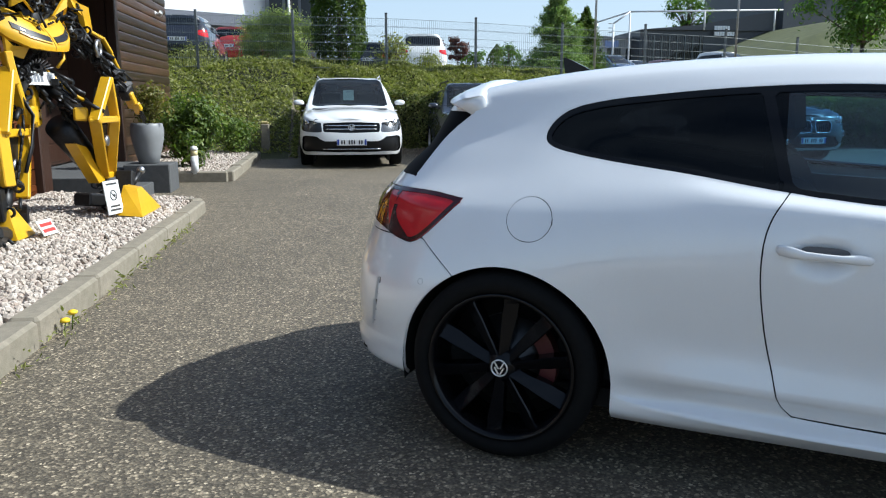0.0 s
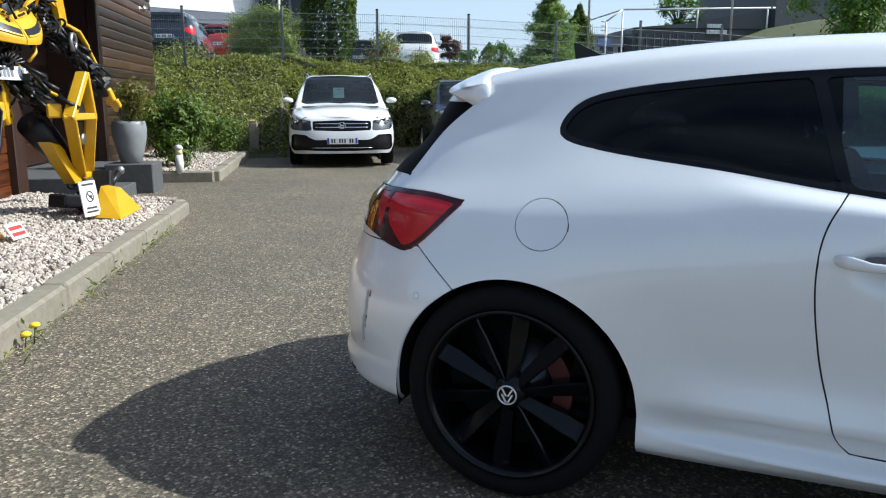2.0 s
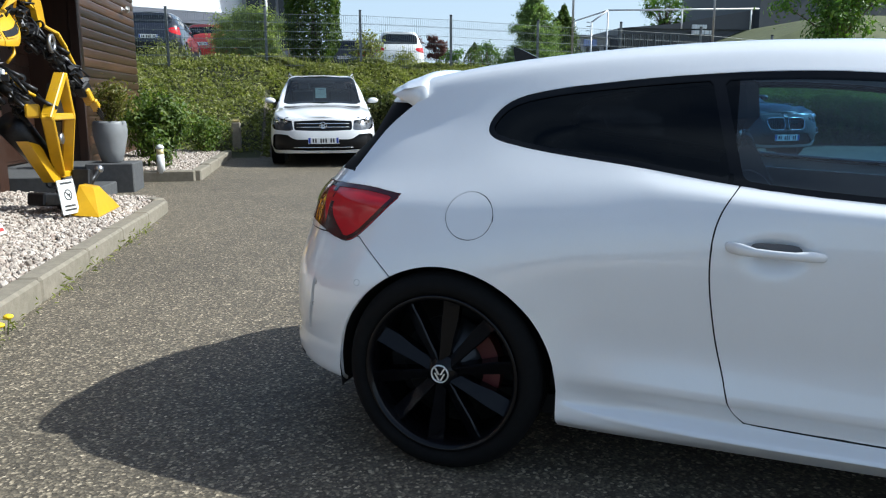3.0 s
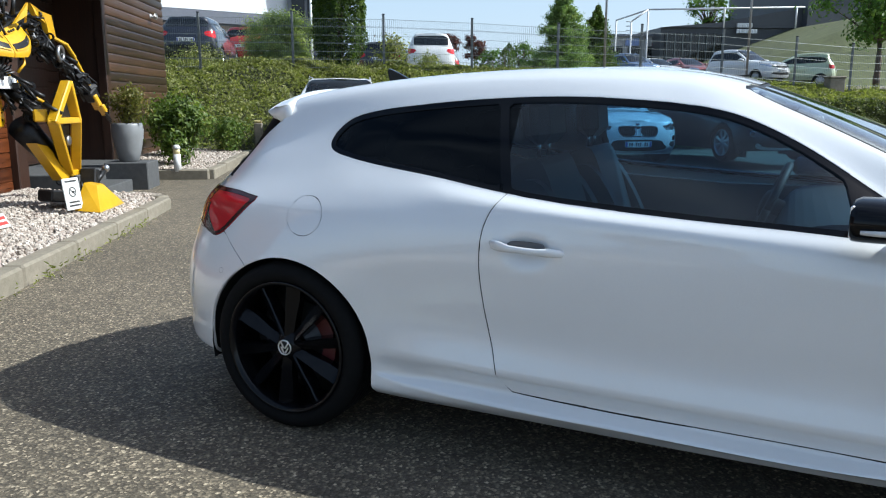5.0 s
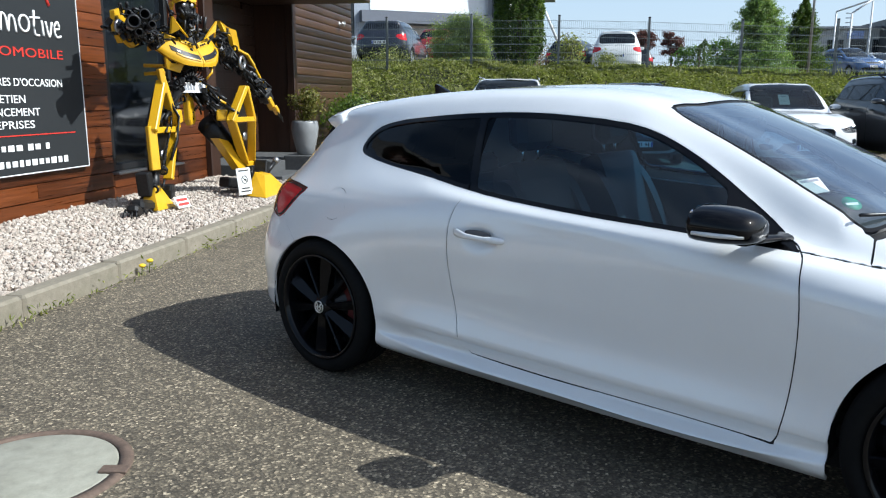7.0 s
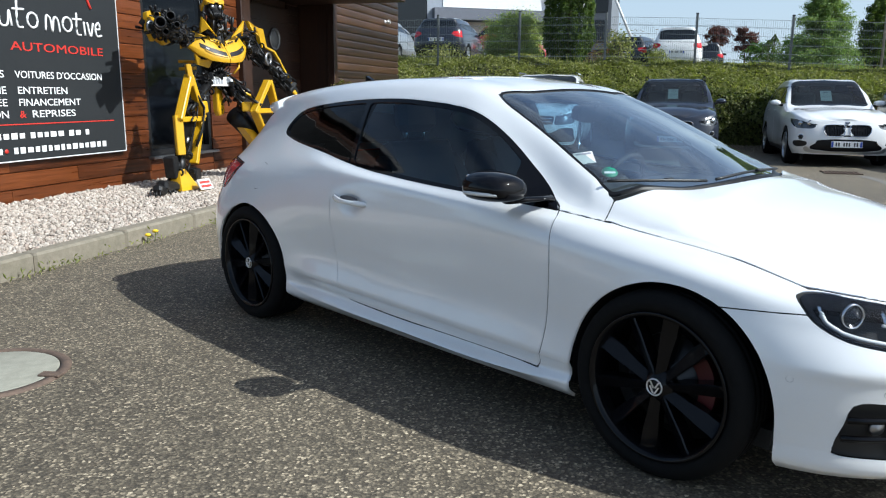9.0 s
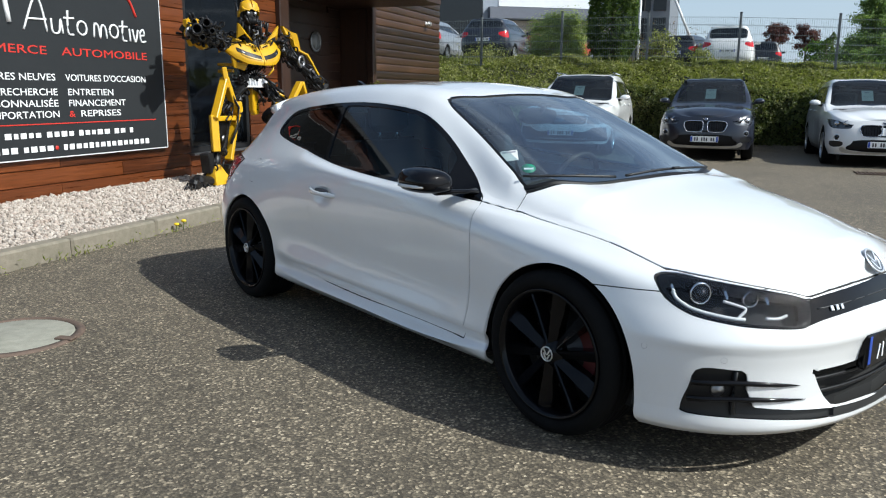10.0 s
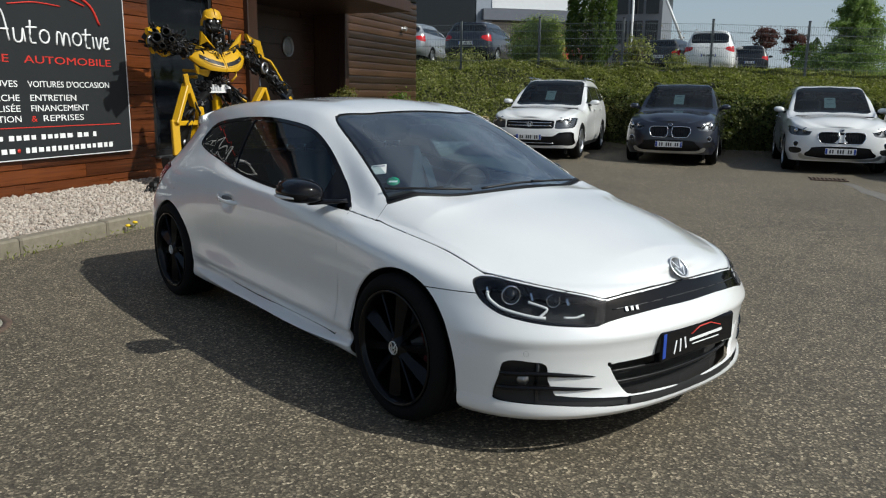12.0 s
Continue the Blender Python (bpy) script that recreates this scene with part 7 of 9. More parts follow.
# ---- yard things: statue, boards, pots, lamps ----
def build_statue():
    """A scrap-metal robot statue as one plain mesh, in the yard's axes (x off the wall, y along it)."""
    g = Geo()
    rng = random.Random(11)
    Y, K, W, S = 0, 1, 2, 3

    def plate(x0, x1, outline, mat=Y, m=None, flip=1):
        """A cut plate with a chamfered front face."""
        outline = [(flip * p, q) for p, q in outline][::flip]
        c = np.mean(outline, axis=0)
        small = [tuple(c + (np.array(p) - c) * .90) for p in outline]
        n = len(outline)
        v = [(x0, a, b) for a, b in outline] + [(x1 - .015, a, b) for a, b in outline] + [(x1, a, b) for a, b in small]
        f = [tuple(range(n))] + [(k * n + i, k * n + (i + 1) % n, k * n + n + (i + 1) % n, k * n + n + i) for k in (0, 1) for i in range(n)] + [tuple(2 * n + i for i in range(n))]
        g.add(v, f, mat, False, m)

    def bar(a, b, w=.06, d=.04, mat=Y):
        a, b = Vector(a), Vector(b)
        q = (b - a).to_track_quat("Z", "X").to_matrix().to_4x4()
        g.box((0, 0, 0), (d, w, (b - a).length + w * .5), None, mat, .008, Matrix.Translation((a + b) / 2) @ q)

    def scrap(a, b, r, n, size=.03):
        """A limb of rods, chain links and rings round a core."""
        a, b = Vector(a), Vector(b)
        g.rod(a, b, r * .55, r * .45, 8, K)
        for i in range(n):
            p = a.lerp(b, rng.random()) + Vector((rng.uniform(-r, r), rng.uniform(-r, r), rng.uniform(-r, r)))
            d = (b - a).normalized() * rng.uniform(.06, .2) + Vector((rng.uniform(-.06, .06), rng.uniform(-.06, .06), rng.uniform(-.06, .06)))
            k = rng.random()
            if k < .55:
                g.rod(p, p + d, rng.uniform(.008, size * .7), None, 6, K)
            elif k < .8:
                t = Matrix.Translation(p) @ Euler((rng.uniform(0, 3), rng.uniform(0, 3), 0)).to_matrix().to_4x4()
                g.lathe([(size * .8, -.008), (size * 1.4, -.008), (size * 1.4, .008), (size * .8, .008)], 10, K, False, t, True)
            else:
                g.box(tuple(p), (rng.uniform(.03, .08), rng.uniform(.03, .08), rng.uniform(.02, .05)), (rng.uniform(0, 90), rng.uniform(0, 90), 0), K, .004)

    def sheet(fn, na, nb, thick, mat=Y, m=None):
        """A curved plate: fn gives its front at (a, b) from 0 to 1; the back lies behind it along x."""
        front = [Vector(fn(a / na, b / nb)) for a in range(na + 1) for b in range(nb + 1)]
        v = front + [p - Vector((thick, 0, 0)) for p in front]
        w, n = nb + 1, len(front)
        quads = [(a * w + b, (a + 1) * w + b, (a + 1) * w + b + 1, a * w + b + 1) for a in range(na) for b in range(nb)]
        edge = [a * w for a in range(na + 1)] + [na * w + b for b in range(1, w)] + [a * w + nb for a in range(na - 1, -1, -1)] + [b for b in range(nb - 1, 0, -1)]
        ring = [(p, q, q + n, p + n) for p, q in zip(edge, edge[1:] + edge[:1])]
        g.add(v, quads + [tuple(k + n for k in f[::-1]) for f in quads], mat, True, m)
        g.add(v, ring, mat, False, m)

    def slab(points, thick, mat=Y):
        """A flat cut plate through points in space, thickened along x."""
        pts = [Vector(p) for p in points]
        n = len(pts)
        v = pts + [p - Vector((thick, 0, 0)) for p in pts]
        g.add(v, [tuple(range(n)), tuple(range(2 * n - 1, n - 1, -1))] + [(k, (k + 1) % n, n + (k + 1) % n, n + k) for k in range(n)], mat)

    # torso: a black core behind two swept chest plates that meet in a keel, turned towards the yard
    body = Matrix.Translation((-3.47, 3.98, 0)) @ Matrix.Rotation(radians(-23), 4, "Z")
    at = lambda x, y, z: tuple(body @ Vector((x, y, z)))
    scrap(at(-.20, 0, 1.42), at(-.10, 0, 1.72), .13, 70)
    scrap(at(-.08, 0, 1.66), at(-.10, 0, 2.12), .20, 70)
    scrap(at(-.14, -.46, 1.92), at(-.14, .46, 1.96), .12, 70)
    for k in range(9):
        a = radians(20 + k * 17.5)
        g.rod(at(-.07, .06 * math.cos(a), 1.47 + .04 * math.sin(a)), at(-.02, .15 * math.cos(a), 1.47 + .10 * math.sin(a)), .008, None, 6, S)
    for s in (-1, 1):
        low = lambda a: np.interp(a, (0, .25, .5, .8, 1), (1.628, 1.632, 1.645, 1.71, 1.80))
        high = lambda a: np.interp(a, (0, .25, .55, .8, 1), (1.860, 1.895, 1.950, 1.995, 1.965))

        def chest(a, b, out=0.0):
            z = low(a) + (high(a) - low(a)) * b
            return (.15 + out - .02 * a - .21 * a ** 2.3 - .16 * b ** 1.5 + .020 * min(1, b * 5), s * (.004 + .41 * a), z)
        sheet(chest, 14, 10, .05, Y, body)
        sheet(lambda a, b: chest(.05 + .70 * a, .30 + .06 * a + (.20 - .03 * a) * b, .008), 10, 3, .02, K, body)
        sheet(lambda a, b: chest(.56 + .07 * a, .40 + .04 * b, .014), 4, 2, .02, S, body)
        sheet(lambda a, b: chest(.06 + .60 * a, .245 + .04 * a + .05 * b, .012), 8, 2, .02, Y, body)
        sheet(lambda a, b: chest(.08 + .34 * a, .86 + .20 * b, .014 + .012 * b), 4, 3, .03, Y, body)
        for k in range(3):
            g.lathe([(0, 0), (.011, 0), (.011, .006), (0, .006)], 10, K, True, body @ Matrix.Translation(Vector(chest(.14 + .08 * k, .93, .026))) @ pose(0, 0, 0, 0, 60, 0))
        plate(-.06, -.02, [(.05, 1.86), (.13, 1.90), (.20, 2.00), (.16, 2.01), (.06, 1.94)], K, body, s)
        # collar spikes and the plates under the chest
        tip, b0, b1 = at(.06, s * .30, 2.145), at(.07, s * .11, 1.935), at(.02, s * .30, 1.965)
        mid = at(.10, s * .235, 2.02)
        for tri in ((tip, b0, mid), (tip, mid, b1)):
            slab(tri, .022)
        side = [(-.02 if s > 0 else .0, s * .38, 1.72), (.0, s * .30, 1.66), (.03, s * .16, 1.655), (.0, s * .20, 1.56), (-.04, s * .33, 1.60)]
        if s < 0:
            slab([at(*p) for p in side], .02)
        else:
            g.tube([at(.02, .22, 1.67), at(.05, .20, 1.58), at(.03, .13, 1.50)], .014, 6, Y)
        slab([at(-.10, s * .40, 1.96), at(-.08, s * .44, 1.80), at(-.16, s * .46, 1.78), at(-.18, s * .44, 1.94)], .02)
    # head: ridged yellow helmet over a dark face with two eyes and a mouthguard
    skull = Matrix.Translation((-3.50, 3.87, 2.27)) @ Matrix.Rotation(radians(-34), 4, "Z")
    g.ball((0, 0, -.02), (.095, .092, .145), 14, K, skull)
    for s in (-1, 1):
        sheet(lambda a, b: (.11 * math.cos(1.35 * a) * math.cos(1.25 * b) + .004, s * (.012 + .115 * math.sin(1.45 * a) * math.cos(.75 * b)), .045 + .13 * math.sin(1.45 * b) - .035 * a), 8, 6, .03, Y, skull)
        slab([skull @ Vector(p) for p in ((.10, s * .02, .06), (.125, s * .035, .03), (.10, s * .10, .045), (.06, s * .115, .085))], .02)
        slab([skull @ Vector(p) for p in ((.02, s * .112, .05), (.04, s * .128, .0), (.0, s * .130, -.05), (-.04, s * .120, .02))], .03)
        g.lathe([(0, .008), (.018, .006), (.024, 0), (.024, -.02)], 12, S, True, skull @ Matrix.Translation((.098, s * .045, .0)) @ pose(0, 0, 0, 0, 90, 0))
        g.tube([skull @ Vector(p) for p in ((.07, s * .085, -.03), (.10, s * .07, -.08), (.09, s * .03, -.14))], .016, 6, K)
    sheet(lambda a, b: (.122 - .075 * b, -.015 + .030 * a, .05 + .125 * b - .015 * b * b), 2, 6, .04, Y, skull)
    for k in range(6):
        g.rod(skull @ Vector((.105, -.04 + k * .016, -.05)), skull @ Vector((.115, -.035 + k * .014, -.12)), .008, None, 6, K)
    scrap(tuple(skull @ Vector((-.02, 0, -.26))), tuple(skull @ Vector((-.02, 0, -.05))), .10, 40, .022)
    # cannon arm: barrels that point into the yard, shrouded by yellow plates
    scrap(at(-.12, -.44, 1.93), (-3.55, 3.10, 1.98), .11, 60)
    scrap((-3.60, 3.20, 1.97), (-3.46, 2.80, 2.0), .13, 60)
    way, across = Vector((.58, -.81, .0)), Vector((.81, .58, 0))
    for side, lift, back, r in ((0, 0, 0, .056), (.105, .075, .06, .046), (.165, -.015, .06, .032), (.05, -.085, .12, .034), (-.03, .09, .14, .026)):
        a = Vector((-3.30, 2.55, 1.985)) + across * side + Vector((0, 0, lift)) - way * (.36 + back)
        t = Matrix.Translation(a) @ way.to_track_quat("Z", "Y").to_matrix().to_4x4()
        g.lathe([(r * .7, 0), (r, .02), (r, .24), (r * 1.15, .25), (r * 1.15, .33), (r * .85, .34), (r * .74, .30), (0, .22)], 18, K, True, t)
        for q in (.06, .13, .20):
            g.lathe([(r * .95, q), (r * 1.14, q), (r * 1.14, q + .018), (r * .95, q + .018)], 18, S if r > .05 else K, True, t, True)
    for pts in ([(2.88, 2.02), (3.12, 2.03), (3.16, 2.13), (3.02, 2.16), (2.88, 2.12)], [(2.88, 2.06), (2.97, 2.05), (3.04, 1.87), (2.97, 1.82), (2.89, 1.93)], [(3.01, 1.95), (3.10, 1.97), (3.28, 1.83), (3.17, 1.79), (3.02, 1.85)], [(3.14, 2.04), (3.38, 2.00), (3.38, 2.06), (3.16, 2.11)]):
        slab([(-3.70, *p) for p in pts], .05)
    g.lathe([(0, 0), (.075, 0), (.07, .02), (0, .02)], 20, S, True, Matrix.Translation((-3.68, 2.90, 1.97)) @ pose(0, 0, 0, 0, 90, 0))
    scrap((-3.76, 2.92, 1.96), (-3.66, 3.30, 1.97), .10, 40)
    for z in (1.56, 1.635):
        bar((-3.74, 3.80, z), (-4.02, 3.90, z - .005 + .2 * (z - 1.56)), .045)
    # free arm with fingers
    scrap(at(-.16, .42, 1.96), (-3.30, 4.60, 1.72), .10, 60)
    scrap((-3.30, 4.58, 1.74), (-3.09, 5.00, 1.33), .085, 80, .026)
    t = Matrix.Translation((-3.20, 4.60, 1.70)) @ pose(0, 0, 0, 0, 90, 0)
    g.lathe([(.05, 0), (.085, 0), (.085, .03), (.05, .03)], 18, S, True, t, True)
    slab([(-3.36, 4.44, 2.165), (-3.30, 4.52, 2.10), (-3.28, 4.58, 1.98), (-3.33, 4.47, 2.06)], .05)
    slab([(-3.30, 4.52, 2.10), (-3.24, 4.60, 2.07), (-3.25, 4.70, 1.86), (-3.28, 4.62, 1.84), (-3.28, 4.57, 1.98)], .05)
    for a, b, w in (((-3.25, 4.64, 1.855), (-3.17, 4.72, 1.80), .04), ((-3.17, 4.72, 1.80), (-3.13, 4.80, 1.68), .05), ((-3.13, 4.80, 1.68), (-3.06, 5.03, 1.36), .03)):
        bar(a, b, w, .03)
    for k in range(3):
        g.box((-3.02 - k * .02, 5.00 + k * .055, 1.245 - k * .02), (.07, .06, .13), (34, 0, -20), Y, .010)
        g.box((-2.98 - k * .02, 5.08 + k * .055, 1.165 - k * .02), (.06, .05, .09), (40, 0, -20), Y, .010)
        g.rod((-2.98 - k * .02, 5.09 + k * .055, 1.15 - k * .02), (-2.94 - k * .02, 5.20 + k * .06, 1.04 - k * .025), .013, .006, 6, K)
    g.box((-3.06, 5.00, 1.30), (.10, .14, .12), (34, 0, -20), K, .015)
    # hips, number board, tongue
    scrap((-3.62, 3.72, 1.42), (-3.56, 4.26, 1.40), .10, 46)
    board = Matrix.Translation((-3.49, 3.97, 1.405)) @ pose(0, 0, 0, 0, -10, -20)
    g.box((0, 0, 0), (.012, .34, .115), None, W, .003, board)
    for k in range(7):
        if k != 4:
            g.box((.008, -.125 + k * .041, 0), (.005, .026, .062), None, S, 0, board)
    plate(-3.64, -3.57, [(3.98, 1.36), (4.09, 1.36), (4.12, 1.16), (4.14, 1.04), (4.10, .99), (4.03, .985), (3.99, 1.05)])
    for z in (1.06, 1.13):
        g.lathe([(0, 0), (.010, 0), (.010, .006), (0, .006)], 10, K, True, Matrix.Translation((-3.568, 4.07, z)) @ pose(0, 0, 0, 0, 90, 0))
    # right leg
    scrap((-3.58, 3.82, 1.38), (-3.50, 3.20, 1.04), .09, 34)
    plate(-3.56, -3.50, [(3.04, 1.0), (3.30, 1.0), (3.22, 1.34)], K), plate(-3.54, -3.47, [(3.0, .95), (3.34, .95), (3.22, .50), (3.0, .56)], K)
    for a, b in (((3.23, 1.44), (2.98, .99)), ((2.98, .99), (2.97, .60)), ((3.25, 1.44), (3.42, 1.0)), ((3.42, 1.0), (3.22, .48)), ((3.0, .97), (3.40, .97)), ((3.23, 1.56), (3.25, 1.36))):
        bar((-3.46, *a), (-3.44, *b), .10, .06)
    g.box((-3.40, 3.40, 1.10), (.08, .10, .14), (10, 0, 0), Y, .012)
    g.lathe([(0, 0), (.05, 0), (.05, .02), (0, .02)], 16, S, True, Matrix.Translation((-3.45, 3.14, .72)) @ pose(0, 0, 0, 0, 90, 0))
    scrap((-3.50, 3.06, .55), (-3.50, 3.02, .32), .10, 22)
    g.box((-3.52, 2.90, .44), (.14, .10, .24), (8, 0, 0), K, .01), g.box((-3.54, 3.28, .32), (.20, .20, .14), (0, 0, 20), K, .012)
    g.add([(-3.60, 2.86, .20), (-3.60, 3.16, .20), (-3.36, 3.18, .18), (-3.36, 2.84, .18), (-3.55, 2.94, .44), (-3.55, 3.06, .44), (-3.45, 3.05, .41), (-3.45, 2.93, .41)],
          [(3, 2, 1, 0), (4, 5, 6, 7), (0, 1, 5, 4), (1, 2, 6, 5), (2, 3, 7, 6), (3, 0, 4, 7)], Y)
    g.box((-3.44, 2.70, .255), (.14, .34, .11), (-10, 0, 10), K, .03), g.box((-3.40, 2.50, .235), (.11, .18, .09), (-22, 0, 10), K, .025)
    for k in range(4):
        g.rod((-3.46 + k * .035, 2.44, .25), (-3.46 + k * .045, 2.37 + .02 * (k % 2), .17), .012, .006, 6, K)
        g.rod((-3.50 + k * .05, 2.60 + .02 * k, .22), (-3.48 + k * .055, 2.60 + .03 * k, .165), .014, .010, 6, K)
    for k in range(9):
        g.rod((-3.40, 3.02 + .03 * k, .58 + .05 * k), (-3.42, 3.16 + .02 * k, .70 + .05 * k), .010, None, 6, K)
    g.tube([(-3.44, 3.30, 1.30), (-3.36, 3.36, 1.10), (-3.38, 3.34, .86), (-3.40, 3.22, .66)], .016, 6, K)
    # left leg
    scrap((-3.58, 4.16, 1.40), (-3.26, 4.18, 1.12), .12, 60)
    g.tube([(-3.52, 4.12, 1.50), (-3.44, 4.20, 1.40), (-3.30, 4.22, 1.26), (-3.22, 4.30, 1.20)], .018, 6, Y)
    g.box((-3.24, 4.12, 1.10), (.12, .13, .12), (0, 0, 20), Y, .015)
    plate(-3.16, -3.08, [(4.12, 1.06), (4.46, 1.05), (4.30, 1.34)], K)
    A, L, R, B1, B2 = (-3.05, 4.30, 1.40), (-3.10, 4.05, 1.05), (-3.08, 4.56, 1.05), (-3.26, 4.72, .50), (-3.24, 4.86, .50)
    for a, b in ((A, L), ((-3.05, 4.34, 1.40), R), (L, R), (L, B1), (R, B2), (B1, B2)):
        bar(a, b, .10, .06)
    g.add([(-3.14, 4.12, 1.0), (-3.13, 4.50, 1.0), (-3.28, 4.82, .55), (-3.29, 4.70, .55)], [(0, 1, 2, 3)], K)
    g.lathe([(0, 0), (.05, 0), (.05, .03), (0, .03)], 16, S, True, Matrix.Translation((-3.15, 4.46, .85)) @ pose(0, 0, 0, 0, 90, 0))
    g.rod((-3.44, 4.16, 1.0), (-3.34, 4.62, .62), .13, .11, 16, K)
    slab([(-3.30, 4.12, .84), (-3.26, 4.56, .44), (-3.24, 4.74, .46), (-3.25, 4.66, .58), (-3.28, 4.32, .80)], .10)
    scrap((-3.28, 4.74, .48), (-3.22, 4.72, .28), .10, 18)
    g.box((-3.22, 4.60, .27), (.22, .60, .12), (-8, 0, -30), K, .015), g.box((-3.10, 4.86, .40), (.16, .14, .26), (-14, 0, 0), K, .012)
    g.rod((-3.05, 4.86, .38), (-3.0, 5.02, .50), .03, .03, 8, K), g.ball((-2.99, 5.04, .52), .045, 10, S)
    g.add([(-3.05, 4.24, .17), (-3.05, 4.98, .17), (-2.80, 4.96, .15), (-2.80, 4.22, .15), (-3.0, 4.40, .43), (-3.0, 4.60, .42), (-2.88, 4.58, .40), (-2.88, 4.40, .40)],
          [(3, 2, 1, 0), (4, 5, 6, 7), (0, 1, 5, 4), (1, 2, 6, 5), (2, 3, 7, 6), (3, 0, 4, 7)], Y)
    return solid("robot_statue", g, [M_YELLOW, M_BLACK_STEEL, M_LAMP_WHITE, M_STEEL], SITE, "yellow and black scrap metal robot statue standing on gravel", "statue")


build_statue()


def build_notice(at, w, h, bars, red=False, label="", tilt=0):
    nb = thing("notice_board", at, label, "sign")
    g = Geo()
    g.box((0, 0, h / 2), (.012, w, h), None, 0, .003)
    part("board", g, M_LAMP_WHITE, nb)
    g = Geo()
    if red:
        g.box((.008, 0, h * .68), (.003, w * .8, h * .22)), g.box((.008, 0, h * .3), (.003, w * .8, h * .22))
    else:
        for k, (z, ww) in enumerate(((.90, .7), (.24, .62), (.13, .7))):
            g.box((.008, 0, h * z), (.003, w * ww, h * .055))
        t = Matrix.Translation((.007, 0, h * .56)) @ pose(0, 0, 0, 0, 90, 0)
        g.lathe([(h * .13, 0), (h * .16, 0), (h * .16, .003), (h * .13, .003)], 20, 0, False, t, True)
        g.box((.008, 0, h * .56), (.003, h * .03, h * .28), (45, 0, 0))
        g.box((.008, .01, h * .56), (.003, h * .12, h * .06))
    part("printing", g, M_RED_INK if red else M_INK, nb)
    g = Geo()
    g.rod((-.02, 0, -.05), (-.01, 0, h * .8), .008, None, 6)
    part("stake", g, M_STEEL, nb)


build_notice(SITE @ pose(-3.02, 4.18, .19, 0, -8, -20), .22, .31, 3, False, "small white notice with a round prohibition mark")
build_notice(SITE @ pose(-3.22, 3.12, .18, 0, -30, -10), .20, .13, 2, True, "small red and white notice leaning in the gravel")

# box with the tall pot
bx = thing("planter_box", SITE @ pose(-3.48, 7.57, 0), "square dark grey concrete plinth under the pot", "plinth")
g = Geo()
g.box((0, 0, .205), (.58, .56, .41), None, 0, .012)
part("plinth", g, M_CONCRETE_DARK, bx)
pot = thing("flower_pot", SITE @ pose(-3.50, 7.55, .412), "tall grey glazed pot with a ferny shrub", "plant pot")
g = Geo()
g.lathe([(0, 0), (.115, 0), (.13, .01), (.17, .16), (.205, .32), (.215, .42), (.205, .50), (.195, .53), (.185, .53), (.185, .49), (0, .48)], 32, 0)
part("pot", g, M_POT, pot)

# bollard lamps
for v, u, h in ((-3.09, 8.52, .42),):
    bl = thing("bollard_lamp", SITE @ pose(v, u, bed_height(v, u) - .02), "short white bollard lamp in the gravel", "lamp")
    g = Geo()
    g.lathe([(0, 0), (.055, 0), (.055, .27), (0, .27)], 20, 0)
    part("post", g, M_LAMP_WHITE, bl)
    g = Geo()
    g.lathe([(0, .27), (.05, .27), (.05, .35), (0, .35)], 20, 0)
    part("lens", g, plain("yellowed_lens", (.65, .55, .28), .3), bl, "yellowed lens ring")
    g = Geo()
    g.lathe([(0, .35), (.058, .35), (.058, .375), (.04, .405), (0, .415)], 20, 0)
    part("cap", g, M_LAMP_WHITE, bl)
mp = thing("marker_post", SITE @ pose(-2.46, 12.85, 0), "weathered pale concrete marker post at the bed's end", "post")
g = Geo()
g.box((0, 0, .40), (.17, .17, .80), None, 0, .02)
part("post", g, M_CONCRETE, mp)
g = Geo()
g.box((0, 0, .825), (.15, .15, .05), None, 0, .015)
part("cap", g, plain("mossy_cap", (.45, .36, .15), .9, grain=.4), mp, "mossy cap")

# ---- plants ----
def leaves(name, pos, size, mat, at=None, up=0.35, seed=0, outward=None, aspect=0.55, smooth=False):
    """Many small folded leaves at given places as one mesh."""
    rs = np.random.RandomState(seed)
    pos = np.asarray(pos, float)
    n = len(pos)
    nor = rs.normal(size=(n, 3))
    nor[:, 2] += up * 2
    if outward is not None:
        nor += outward * 1.6
    nor /= np.linalg.norm(nor, axis=1, keepdims=True)
    t = np.cross(nor, rs.normal(size=(n, 3)))
    t /= np.linalg.norm(t, axis=1, keepdims=True) + 1e-9
    b = np.cross(nor, t)
    s = size * rs.uniform(.6, 1.35, (n, 1))
    v = np.stack([pos - t * s * .5, pos + b * s * aspect * .5 + nor * s * .06, pos + t * s * .5 - nor * s * .12, pos - b * s * aspect * .5 + nor * s * .06], 1).reshape(-1, 3)
    f = np.arange(4 * n).reshape(n, 4)
    ob = new(name, raw_mesh(name, v, f, mat))
    if at is not None:
        ob.matrix_world = at
    return ob


def lumpy(p, scale, amp):
    return np.array([noise.noise(Vector(q) * scale) * amp for q in p])


